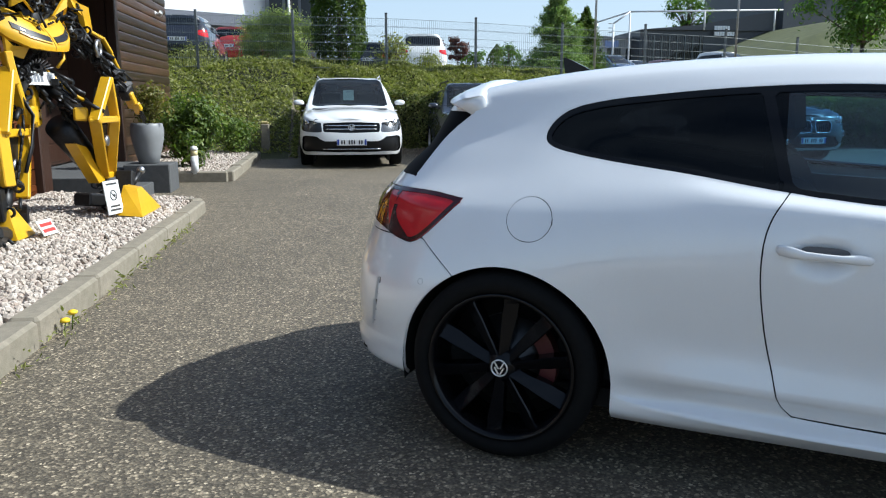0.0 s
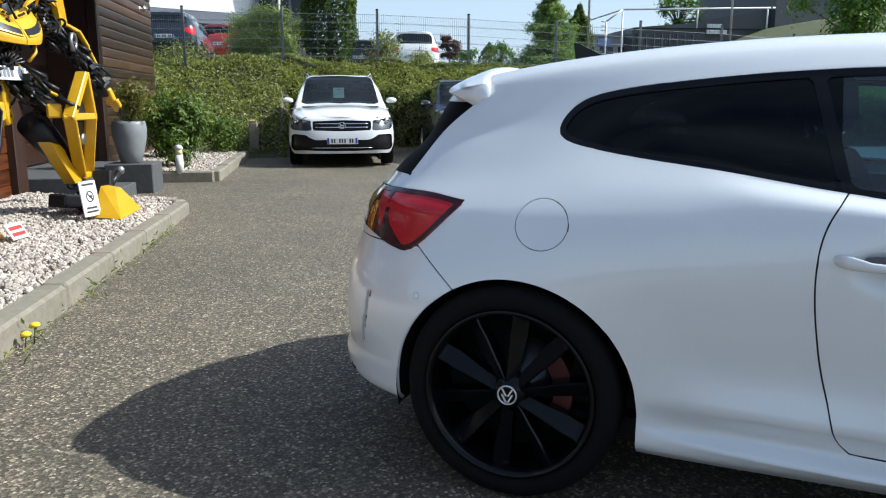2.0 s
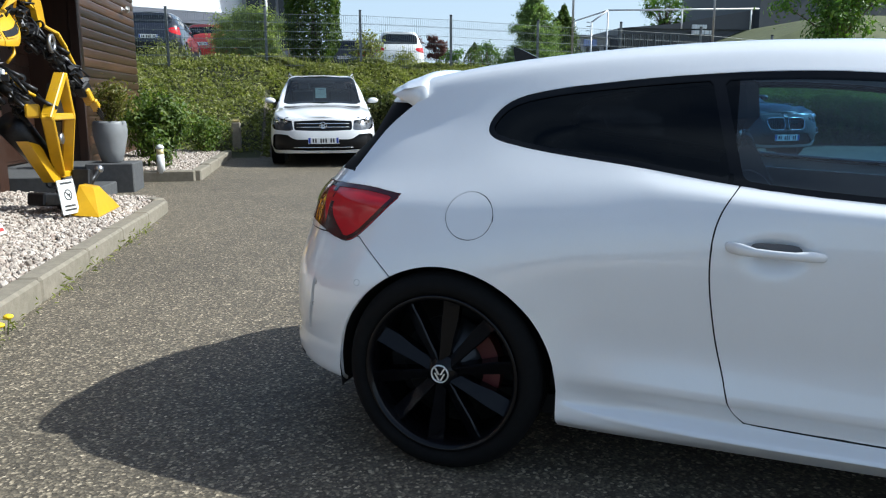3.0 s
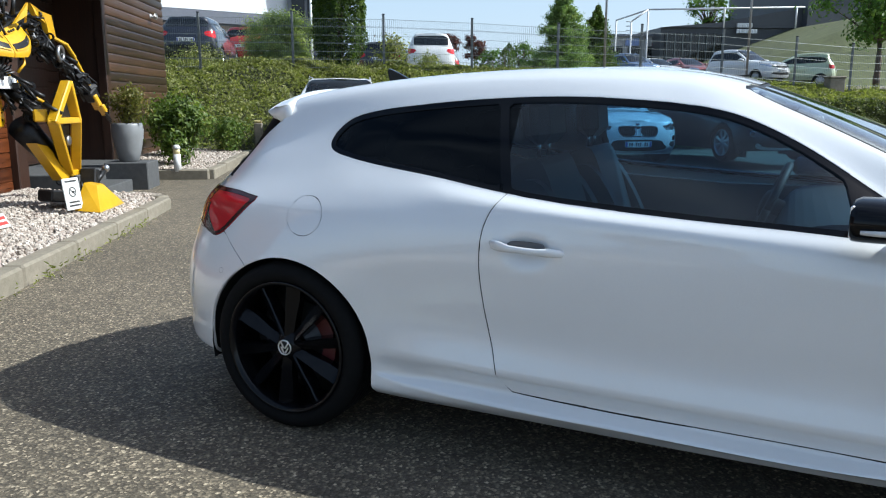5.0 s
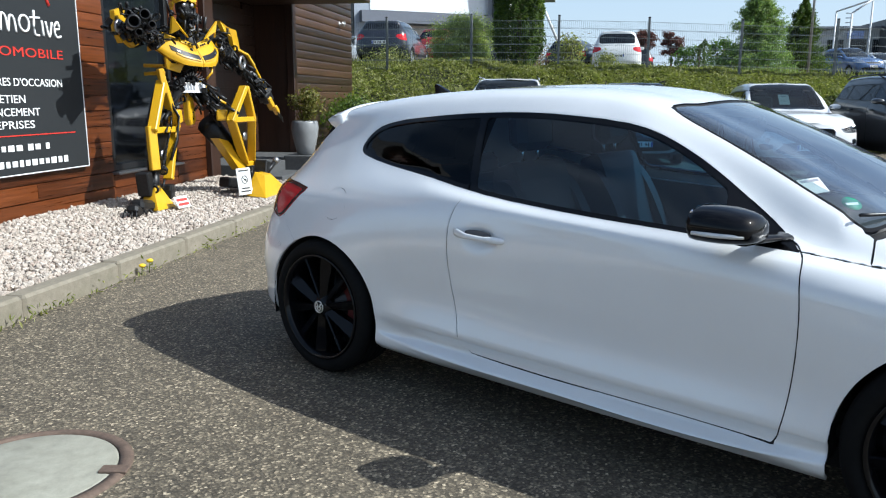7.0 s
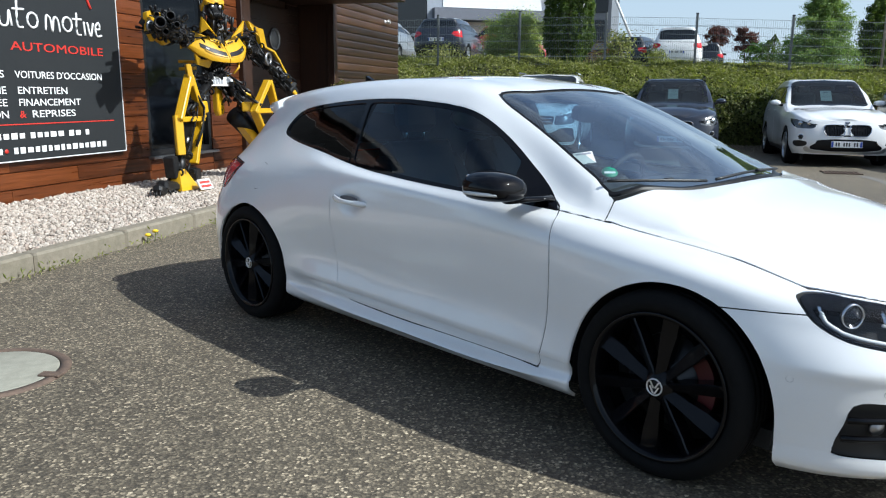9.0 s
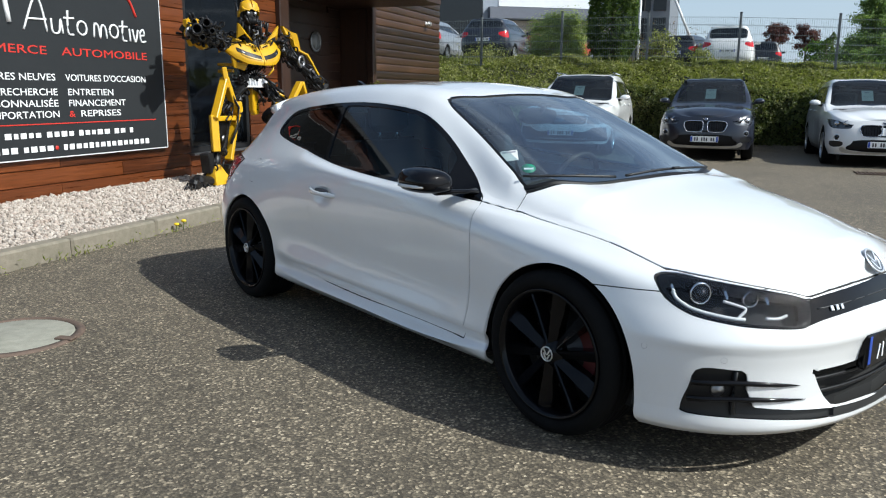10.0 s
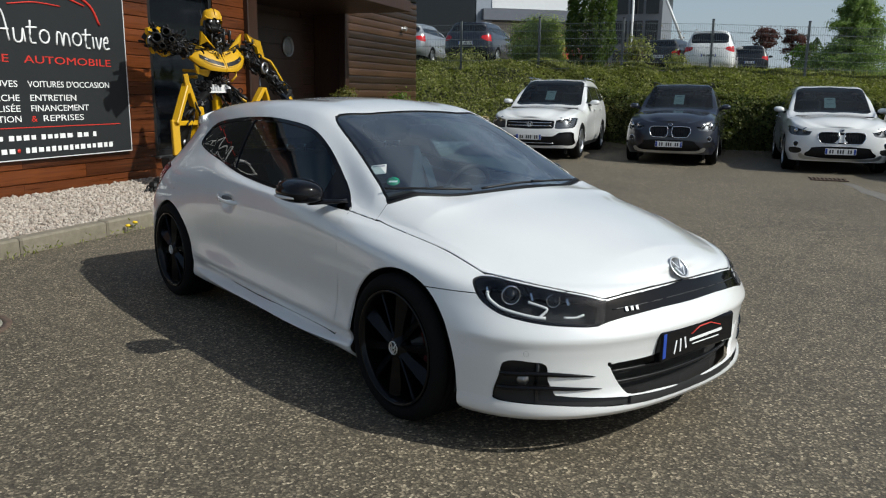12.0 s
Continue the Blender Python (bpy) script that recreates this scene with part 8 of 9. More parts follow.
def build_hedge():
    """Clipped hedge behind the cars: a dense wall of leaves over a near-black core that paints its inner shade."""
    rs = np.random.RandomState(3)
    n = 60000
    v = rs.uniform(-2.2, 17.5, n)
    face = rs.rand(n) < .80
    zt = np.where(face, rs.rand(n), 1.0)
    top = np.interp(v, [-2.2, 0, 9, 17], [1.30, 1.32, 1.22, 1.1])
    u = np.where(face, 14.95, 14.95 + rs.rand(n) * .30)
    z = np.where(face, .08 + zt * (top - .08), top + (u - 14.95) * .35)
    p = np.stack([v, u, z], 1)
    bump = lumpy(p, 1.5, .16) + lumpy(p, 5.0, .11)
    p[:, 1] -= np.where(face, bump, 0) + .06 * np.where(face, np.sin(zt * 3.1), 0) + rs.uniform(-.04, .06, n)
    p[:, 2] += np.where(face, 0, bump) + rs.uniform(-.05, .04, n)
    out = np.where(face[:, None], [[0, -1, .2]], [[0, -.3, 1]])
    hedge = thing("hedge", SITE, "dense green clipped hedge behind the parked cars", "hedge", "", "stuff")
    ob = leaves("foliage", p, .07, M_LEAF_HEDGE, None, .1, 4, out)
    ob.parent = hedge
    tagged(ob, "", "", "", "stuff")
    # one smooth sheet for the twigs, coloured near-black as the shade within
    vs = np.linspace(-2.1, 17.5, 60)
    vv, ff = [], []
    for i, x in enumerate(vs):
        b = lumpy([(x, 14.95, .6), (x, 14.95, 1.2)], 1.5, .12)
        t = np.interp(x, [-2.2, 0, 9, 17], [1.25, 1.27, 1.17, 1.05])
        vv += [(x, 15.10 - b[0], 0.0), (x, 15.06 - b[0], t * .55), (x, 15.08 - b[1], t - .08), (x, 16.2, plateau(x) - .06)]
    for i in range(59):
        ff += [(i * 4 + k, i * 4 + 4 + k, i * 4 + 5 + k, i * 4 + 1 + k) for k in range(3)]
    core = new("twigs", raw_mesh("twigs", vv, ff, plain("hedge_inner_shade", (.018, .022, .008), .95, grain=.5, scale=25), None, True))
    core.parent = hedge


build_hedge()


def build_bank():
    """Ground cover on the bank, loose and brighter than the hedge."""
    rs = np.random.RandomState(6)
    n = 105000
    v = rs.uniform(-9.5, 18, n)
    foot = np.where(v > -2.0, 15.12, 12.7)
    u = foot + rs.rand(n) ** .9 * (16.9 - foot)
    z = np.array([height(a, b) for a, b in zip(v, u)])
    brow = np.interp(v, [-2.2, 0, 9, 17], [1.30, 1.32, 1.22, 1.1])
    ramp = brow + (np.array([plateau(a) for a in v]) + .02 - brow) * np.clip((u - 15.1) / 1.2, 0, 1)
    z = np.where((v > -2.0) & (u < 16.3), np.maximum(z, ramp), z)
    p = np.stack([v, u, z], 1)
    lump = np.maximum(0, lumpy(p, 1.1, .35) + .16) + lumpy(p, 4, .09)
    edge = np.clip((u - foot) / .5, .15, 1)
    p[:, 2] += (lump * edge * np.interp(v, (-2, 1.5), (1, .45)) + .06) * rs.rand(n) ** .4 + .01
    keep = ~((v < -4.2) & (u < 13.0))
    k = 6000
    side = np.stack([-1.84 - rs.rand(k) * .25, rs.uniform(12.6, 15.2, k), rs.rand(k)], 1)
    side[:, 2] = .02 + side[:, 2] * np.interp(side[:, 1], (12.6, 15.2), (.12, 1.4))
    p, keep = np.vstack([p, side]), np.concatenate([keep, np.full(k, True)])
    ob = leaves("ground_cover", p[keep], .078, M_LEAF_LIGHT, SITE, .5, 7)
    tagged(ob, "thick leafy ground cover on the bank below the fence", "ground cover", "", "stuff")
    n = 5200
    v = rs.uniform(-6, 18, n)
    u = rs.uniform(16.2, 18.8, n)
    keepers = np.array([noise.noise(Vector((a * .5, b * .5, 3))) > -.1 for a, b in zip(v, u)])
    v, u = v[keepers], u[keepers]
    vv, ff = [], []
    for a, b in zip(v, u):
        h = height(a, b)
        l = rs.uniform(.10, .36)
        d, w = rs.uniform(0, 6.28), rs.uniform(.006, .014)
        dx, dy = math.cos(d), math.sin(d)
        k = len(vv)
        vv += [(a - dy * w, b + dx * w, h), (a + dy * w, b - dx * w, h), (a + dx * l * .35 + dy * w * .4, b + dy * l * .35 - dx * w * .4, h + l), (a + dx * l * .35, b + dy * l * .35, h + l)]
        ff.append((k, k + 1, k + 2, k + 3))
    ob = new("grass", raw_mesh("grass", vv, ff, M_LEAF_LIGHT))
    ob.matrix_world = SITE
    tagged(ob, "long uncut grass along the fence on the bank", "grass", "", "stuff")


build_bank()


def shrub(name, at, label, r, h, count, size, mat, seed, stems=14, open_=0.5, category="shrub", parent=None, low=.1):
    """Stems from the base and leaves gathered in clumps along them."""
    rng = random.Random(seed)
    rs = np.random.RandomState(seed)
    ob = parent or thing(name, at, label, category)
    g = Geo()
    pts = []
    for i in range(stems):
        a, e = rng.uniform(0, 6.283), rng.uniform(.25, 1.0)
        rr = r * e * rng.uniform(.5, 1)
        hh = h * (1 - .45 * (rr / r) ** 2) * rng.uniform(.75, 1.0)
        path = [(0.02 * math.cos(a), .02 * math.sin(a), 0), (rr * .35 * math.cos(a), rr * .35 * math.sin(a), hh * .45), (rr * .8 * math.cos(a + .2), rr * .8 * math.sin(a + .2), hh * .8), (rr * math.cos(a + .3), rr * math.sin(a + .3), hh)]
        g.tube(path, [.012 * h, .009 * h, .006 * h, .002], 5, 0)
        for k in range(max(1, count // stems)):
            s = low + (1 - low) * rng.random() ** .7
            j = min(2, int(s * 3))
            q = Vector(path[j]).lerp(Vector(path[j + 1]), s * 3 - j)
            o = rs.normal(size=3) * r * .17 * open_ * 2
            pts.append((q.x + o[0], q.y + o[1], max(.02, q.z + o[2] * .8)))
    part("stems", g, M_BARK, ob)
    lv = leaves("foliage", np.array(pts), size, mat, None, .25, seed)
    lv.parent = ob
    tagged(lv, "", "", "", "stuff")
    return ob


z = bed_height(-3.3, 9.2)
shrub("shrub", SITE @ pose(-3.25, 9.25, z - .03), "bushy green shrub in the gravel by the house", .60, 1.15, 3400, .085, M_LEAF_SHRUB, 21, 26, .55)
shrub("shrub", SITE @ pose(-3.75, 10.6, z - .03), "loose green shrub against the house wall", .50, 1.20, 1500, .075, M_LEAF_SHRUB, 22, 16, .6)
shrub("shrub", SITE @ pose(-3.0, 12.3, z - .03), "low green shrub at the end of the gravel bed", .55, .75, 1400, .075, M_LEAF_SHRUB, 24, 16, .6)
shrub("fern", None, "", .36, .58, 1500, .05, leaf_mat("fern_leaves", (.10, .11, .025), (.17, .16, .04), (.24, .18, .06)), 23, 16, .5, parent=thing("pot_plant", SITE @ pose(-3.50, 7.55, .88), "feathery yellow-green plant growing in the tall pot", "plant"))

# weeds along the kerb, with two dandelions
rs = np.random.RandomState(17)
pts = []
for c in (-1.9, -1.2, -.3, .1, 1.0, 1.9, 2.6, 3.7, 4.2):
    for k in range(34):
        pts.append((-2.44 + abs(rs.normal()) * .05, c + rs.normal() * .22, .012 + abs(rs.normal()) * .035))
ob = leaves("weeds", pts, .042, M_LEAF_LIGHT, SITE, .3, 18, None, .3)
tagged(ob, "small green weeds in the joint along the kerb", "weeds", "", "stuff")
for k, (x, y) in enumerate(((-2.40, 1.02), (-2.41, .93))):
    dn = thing("dandelion", SITE @ pose(x, y, 0), "yellow dandelion flower beside the kerb", "flower", "dandelions")
    g = Geo()
    g.rod((0, 0, 0), (.01, 0, .085 - k * .02), .003, None, 6)
    part("stalk", g, M_LEAF_SHRUB, dn)
    g = Geo()
    g.ball((.01, 0, .095 - k * .02), (.026, .026, .014), 12)
    part("bloom", g, M_DANDELION, dn)


def conifer(at, label, h, r, seed, mat, count=9000, size=.16, taper=1.0):
    """A spruce: trunk, tiers of drooping boughs, needles along the boughs."""
    rng = random.Random(seed)
    rs = np.random.RandomState(seed)
    tree = thing("conifer", at, label, "tree")
    g = Geo()
    g.tube([(0, 0, 0), (.02, .01, h * .5), (0, 0, h)], [.03 * h, .017 * h, .004], 8, 0)
    pts = []
    tiers = int(h * 6)
    per = max(1, count // (tiers * 13))
    for i in range(tiers):
        f = (i + rng.uniform(-.3, .3)) / tiers
        z = h * (.05 + .93 * max(f, 0))
        ln = r * (1 - f) ** taper * rng.uniform(.8, 1.12) + .05
        for k in range(13):
            a = rng.uniform(0, 6.283)
            l = ln * rng.uniform(.65, 1.1)
            end = (l * math.cos(a), l * math.sin(a), z + l * rng.uniform(-.22, .12))
            g.rod((0, 0, z), end, .010 * h * .35, .003, 4, 0)
            for q in range(per):
                s = rng.random() ** .6
                pts.append((end[0] * s + rs.normal() * .13 * l, end[1] * s + rs.normal() * .13 * l, z + (end[2] - z) * s + rs.normal() * .07 - .06 * s))
    part("trunk", g, M_BARK, tree)
    lv = leaves("crown", np.array(pts), size, mat, None, .1, seed, None, .35)
    lv.parent = tree
    return tree


def cypress(at, label, h, r, seed, mat, count=26000, size=.10):
    """A dense upright column of foliage with an uneven outline."""
    rs = np.random.RandomState(seed)
    tree = thing("cypress", at, label, "tree")
    g = Geo()
    g.tube([(0, 0, 0), (0, 0, h * .9)], [.08, .02], 8, 0)
    f = rs.rand(count) ** .9
    a = rs.uniform(0, 6.283, count)
    env = r * np.clip(np.minimum((f + .04) / .22, 1) ** .5 * (1 - np.clip((f - .45) / .55, 0, 1) ** 2.2), .05, 1)
    p0 = np.stack([np.cos(a) * 2, np.sin(a) * 2, f * h], 1)
    rad = env * (1 + lumpy(p0, 1.9, .22) + lumpy(p0, .8, .14)) * (.62 + .38 * rs.rand(count) ** .3)
    p = np.stack([np.cos(a) * rad, np.sin(a) * rad, f * h], 1)
    out = np.stack([np.cos(a), np.sin(a), np.full(count, .9)], 1)
    part("trunk", g, M_BARK, tree)
    lv = leaves("crown", p, size, mat, None, .2, seed, out, .4)
    lv.parent = tree
    return tree


def broadleaf(at, label, h, r, seed, mat, count=5000, size=.2, trunk=.35):
    """Trunk, forked limbs and a crown of leaf clumps with gaps."""
    rng = random.Random(seed)
    rs = np.random.RandomState(seed)
    tree = thing("tree", at, label, "tree")
    g = Geo()
    g.tube([(0, 0, 0), (.03, .02, h * trunk * .6), (0, .03, h * trunk)], [.03 * h, .022 * h, .018 * h], 8, 0)
    pts = []
    clumps = 34
    for k in range(clumps):
        a, e = rng.uniform(0, 6.283), rng.random() ** .5
        zz = h * trunk + (h * (1 - trunk)) * rng.uniform(.05, 1)
        sh = math.sin(math.pi * min(1, max(.08, (zz / h - trunk * .8) / (1.08 - trunk * .8)))) ** .6
        c = (r * e * sh * math.cos(a), r * e * sh * math.sin(a), zz)
        g.tube([(0, .02, h * trunk * .95), (c[0] * .5, c[1] * .5, (h * trunk + c[2]) * .5), c], [.011 * h, .006 * h, .002 * h], 5, 0)
        for q in range(count // clumps):
            o = rs.normal(size=3) * r * .17
            pts.append((c[0] + o[0], c[1] + o[1], c[2] + o[2] * .8))
    part("trunk", g, M_BARK, tree)
    lv = leaves("crown", np.array(pts), size, mat, None, .3, seed)
    lv.parent = tree
    return tree


up = lambda v, u, z: SITE @ pose(v, u, height(v, u) - .05)
bush = broadleaf(up(-2.55, 18.9, 2.05), "round pale green bush with bare grey twigs behind the fence", 1.38, 1.02, 31, leaf_mat("pale_bush_leaves", (.22, .26, .10), (.36, .40, .16), (.48, .50, .23)), 34000, .06, .10)
cypress(up(-.90, 17.8, 2.05), "tall dense green cypress behind the fence", 4.6, .70, 32, M_LEAF_CYPRESS)
conifer(up(6.6, 23.5, 1.9), "tall pale green spruce on the grass beyond the fence", 3.4, 1.45, 33, M_LEAF_CONIFER, 46000, .09, .9)
conifer(up(9.64, 29.6, 1.9), "dark green conifer standing beyond the pale spruce", 3.3, 1.25, 35, M_LEAF_CYPRESS, 26000, .11, .8)
broadleaf(up(4.5, 43, 1.9), "small round-headed tree with purple leaves", 2.75, .62, 36, M_LEAF_PURPLE, 3000, .13, .62)
broadleaf(up(5.95, 42, 1.9), "small round-headed tree with purple leaves", 2.55, .62, 37, M_LEAF_PURPLE, 3000, .13, .55)
broadleaf(up(6.2, 37, 1.9), "small rounded green bush", 1.6, .75, 38, M_LEAF_TREE, 1300, .15, .15)
broadleaf(up(8.0, 38, 1.9), "small rounded green tree", 2.0, .8, 39, M_LEAF_TREE, 1300, .15, .3)
cypress(up(5.95, 31.5, 1.9), "small pointed conifer on the grass", 1.5, .38, 40, M_LEAF_CYPRESS, 1500, .09)
cypress(up(6.22, 32.0, 1.9), "small pointed conifer on the grass", 1.75, .36, 41, M_LEAF_CYPRESS, 1500, .09)
cypress(up(8.3, 33.5, 1.9), "small dark pointed conifer", 1.3, .40, 47, M_LEAF_CYPRESS, 1200, .09)
broadleaf(up(21.8, 28.5, 1.6), "broad green tree over the upper road", 5.6, 2.4, 42, M_LEAF_TREE, 5200, .22, .38)
broadleaf(up(24.5, 52, 4.0), "thin young tree before the dark building", 4.6, 1.6, 43, M_LEAF_TREE, 1500, .22, .5)
shrub("shrub", up(.5, 17.3, 2.0), "wild grassy shrub at the fence", .6, 1.0, 900, .09, M_LEAF_LIGHT, 44, 18, .6)
shrub("shrub", up(1.5, 18.0, 1.98), "low weedy shrub at the fence", .5, .6, 700, .08, M_LEAF_LIGHT, 45, 14, .6)
shrub("shrub", up(-4.6, 17.6, 2.05), "low weedy shrub by the fence corner", .9, .55, 1500, .08, M_LEAF_LIGHT, 46, 18, .6)
shrub("hedge_row", up(-.8, 38, 2.0), "reddish clipped hedge far behind the car park", 3.4, 1.2, 2600, .14, leaf_mat("reddish_hedge", (.10, .05, .03), (.16, .10, .04)), 48, 30, .6)

# ---- fence on the bank ----
def build_fence():
    fence = thing("fence", SITE, "grey welded wire mesh fence on the bank", "fence")
    vs = [-8.75, -6.52, -4.28, -2.02, .23, 2.46, 4.68, 6.87, 9.06, 11.08, 12.65, 14.6, 16.8]
    for i, v in enumerate(vs):
        b = plateau(v) - .25
        h = {0: 3.37, 1: 3.37, 2: 3.37, 3: 3.42, 4: 3.36, 5: 3.28, 6: 3.19, 7: 3.18, 8: 3.09, 9: 2.91, 10: 2.75, 11: 2.7, 12: 2.7}[i]
        g = Geo()
        g.box((0, 0, (h - b) / 2), (.06, .045, h - b), None, 0, .008)
        g.box((0, 0, h - b + .01), (.066, .05, .03), None, 1, .008)
        part("post", g, [M_POST, M_TRIM], fence, "", pose(v, 16.2, b))
    for a, c in zip(vs[:-1], vs[1:]):
        za, zc = plateau(a), plateau(c)
        n = int((c - a) / .05)
        vv, ff = [], []

        def wire(p, q, r):
            p, q = Vector(p), Vector(q)
            d = (q - p).normalized()
            s = Vector((0, 1, 0))
            o = d.cross(s)
            k = len(vv)
            for e in (p, q):
                vv.extend([tuple(e + o * r), tuple(e - o * r * .5 + s * r * .87), tuple(e - o * r * .5 - s * r * .87)])
            ff.extend([(k, k + 1, k + 4, k + 3), (k + 1, k + 2, k + 5, k + 4), (k + 2, k, k + 3, k + 5)])
        for i in range(1, n):
            x = a + (c - a) * i / n
            z0 = za + (zc - za) * i / n
            wire((x, 16.16, z0 + .02), (x, 16.16, z0 + 1.24), .0028)
        for k in range(7):
            hh = .04 + k * .197
            wire((a, 16.155, za + hh), (c, 16.155, zc + hh), .004)
            wire((a, 16.17, za + hh + .02 * (k % 2)), (c, 16.17, zc + hh + .02 * (k % 2)), .004)
        ob = new("mesh_panel", raw_mesh("mesh_panel", vv, ff, M_FENCE))
        ob.parent = fence


build_fence()

# lamp poles
for v, u, h in ((9.5, 28, 7.5), (15.65, 28, 7.5)):
    lp = thing("lamp_pole", SITE @ pose(v, u, 1.8), "slim grey steel lamp pole on the upper car park", "street lamp", "lamp poles")
    g = Geo()
    g.rod((0, 0, 0), (0, 0, h), .055, .035, 10)
    part("pole", g, M_STEEL, lp)
    g = Geo()
    g.box((0, -.35, h + .02), (.14, .6, .07), (4, 0, 0), 0, .02)
    part("lamp_head", g, M_POST, lp)

# junction box behind the right hedge
g = Geo()
g.box((0, 0, .35), (.42, .30, .70), None, 0, .02), g.box((0, 0, .72), (.46, .34, .05), None, 0, .015)
solid("utility_box", g, M_CONCRETE, SITE @ pose(12.1, 16.0, 1.15), "pale grey utility cabinet above the hedge", "cabinet")


# ---- buildings in the distance ----
def block(parent, name, lo, hi, mat, label="", bevel=0.0):
    g = Geo()
    g.box([(a + b) / 2 for a, b in zip(lo, hi)], [b - a for a, b in zip(lo, hi)], None, 0, bevel)
    return part(name, g, mat, parent, label)


wb = thing("workshop_building", SITE @ pose(-9.3, 55, 0, 0, 0, 32) @ pose(9.3, -55, 0), "white and grey commercial building behind the car park", "building")
block(wb, "wall", (-34, 55.3, 2), (-3.4, 70, 11.5), M_GREY_CLAD, "grey cladding")
block(wb, "white_facade", (-15.2, 55.0, 7.6), (-3.4, 55.3, 11.5), M_WHITE_WALL, "white upper facade")
block(wb, "grey_panel", (-16.4, 55.05, 2), (-15.2, 55.3, 11.5), plain("blue_grey_panel", (.28, .31, .36), .5), "blue-grey panel")
block(wb, "canopy_band", (-16.0, 54.4, 6.7), (-3.0, 55.2, 7.5), plain("grey_band", (.13, .14, .17), .5), "dark grey band")
block(wb, "lower_wall", (-16.0, 55.1, 2), (-3.4, 55.3, 6.6), plain("beige_wall", (.42, .36, .31), .8), "beige lower wall")
block(wb, "dark_opening", (-30, 54.9, 2), (-16.5, 55.3, 11.5), M_WINDOW, "dark glazed opening")
for i, v in enumerate((-14.5, -11.5, -8.5, -5.8)):
    w = block(wb, "window", (v, 55.02, 2.9), (v + 1.9, 55.08, 5.4), M_WINDOW)
    for k in range(3):
        block(w, "glazing_bar", (v + .05 + k * .6, 54.98, 2.9), (v + .10 + k * .6, 55.02, 5.4), M_LAMP_WHITE)
    w.parent = wb
for k in range(5):
    block(wb, "strip_light", (-28 + k * 2.4, 54.7, 8.6), (-27 + k * 2.4, 54.85, 8.75), M_LAMP_WHITE)
wing = thing("office_wing", SITE, "grey glazed office wing with external blinds", "building")
block(wing, "wall", (-6.2, 56.5, 2), (-2.4, 66, 9.6), M_GREY_CLAD)
block(wing, "roof", (-6.8, 55.9, 9.6), (-1.4, 66.5, 9.9), M_POST)
for r in range(3):
    for k in range(3):
        w = block(wing, "window", (-5.9 + k * 1.15, 56.44, 3.0 + r * 2.2), (-4.95 + k * 1.15, 56.5, 4.7 + r * 2.2), M_WINDOW)
g = Geo()
g.tube([(-2.6, 55.6, 9.4), (-.4, 55.0, 4.6)], .10, 8)
g.rod((-2.4, 55.6, 8.6), (-2.2, 55.6, 9.3), .22, .22, 8)
solid("awning_pole", g, M_LAMP_WHITE, SITE, "slanting white steel strut beside the office wing", "strut")
g = Geo()
g.tube([(-4.4, 55.2, 2), (-4.4, 55.2, 9.2)], .09, 8)
solid("downpipe", g, M_LAMP_WHITE, SITE, "white round column before the office wing", "column")

db = thing("showroom_building", SITE, "low dark grey showroom with bars for its lettering", "building")
block(db, "wall", (20.3, 50.4, 3), (31.0, 62, 6.4), M_DARK_CLAD)
g = Geo()
g.prism([(20.3, 6.4), (31.0, 6.4), (31.0, 7.9), (24.5, 6.75)], 50.2, 61.5, "y", 0)
part("sloped_parapet", g, M_DARK_CLAD, db)
block(db, "tower", (30.6, 49.6, 3), (46, 62, 12), plain("slate_cladding", (.06, .065, .075), .5), "slate grey tower")
block(db, "glazing", (20.6, 50.3, 3.6), (25.0, 50.4, 6.0), M_WINDOW)
for k in range(8):
    block(db, "glazing_bar", (20.7 + k * .58, 50.22, 3.6), (20.76 + k * .58, 50.3, 6.0), M_POST)
for k in range(3):
    block(db, "tower_window", (33.0 + k * 2.6, 49.5, 9.0), (34.8 + k * 2.6, 49.6, 11.0), M_WINDOW)
for z, n, x0 in ((6.42, 6, 25.75), (6.02, 8, 25.75)):
    for k in range(n):
        block(db, "letter_bar", (x0 + k * .19, 50.05, z), (x0 + k * .19 + .14, 50.2, z + .28), M_WHITE_INK)
lb = thing("low_building", SITE, "pale low building beyond the steel frame", "building")
block(lb, "wall", (16.6, 52, 3), (21.5, 60, 5.9), plain("pale_grey_wall", (.36, .36, .35), .8))
block(lb, "roof", (16.4, 51.8, 5.9), (21.7, 60.2, 6.05), M_GREY_CLAD)
for k in range(3):
    block(lb, "window", (17.1 + k * 1.4, 51.95, 4.0), (18.1 + k * 1.4, 52.0, 5.2), M_WINDOW)
block(lb, "sign_panel", (18.3, 51.9, 5.25), (19.3, 51.95, 5.75), plain("blue_white_panel", (.25, .32, .55), .5), "small blue sign panel")
sf = thing("steel_frame", SITE, "white tubular steel frame before the showroom", "frame")
for a, b in (((15.3, 42, 2), (15.3, 42, 5.9)), ((16.3, 42, 2), (16.3, 42, 6.6)), ((15.3, 42, 5.9), (16.3, 42, 6.6)), ((16.3, 42, 6.6), (26.0, 42, 6.85)), ((21.0, 42, 5.6), (21.0, 42, 6.72)), ((25.5, 42, 5.6), (25.5, 42, 6.85)), ((16.3, 42, 6.6), (16.3, 48, 6.6)), ((16.3, 48, 2), (16.3, 48, 6.6))):
    g = Geo()
    g.rod(a, b, .05, None, 8)
    part("tube", g, M_LAMP_WHITE, sf)
for k in range(5):
    g = Geo()
    g.rod((15.0, 42, 4.9 + k * .25), (15.4, 42, 4.9 + k * .25), .03, None, 6)
    part("rung", g, M_LAMP_WHITE, sf)
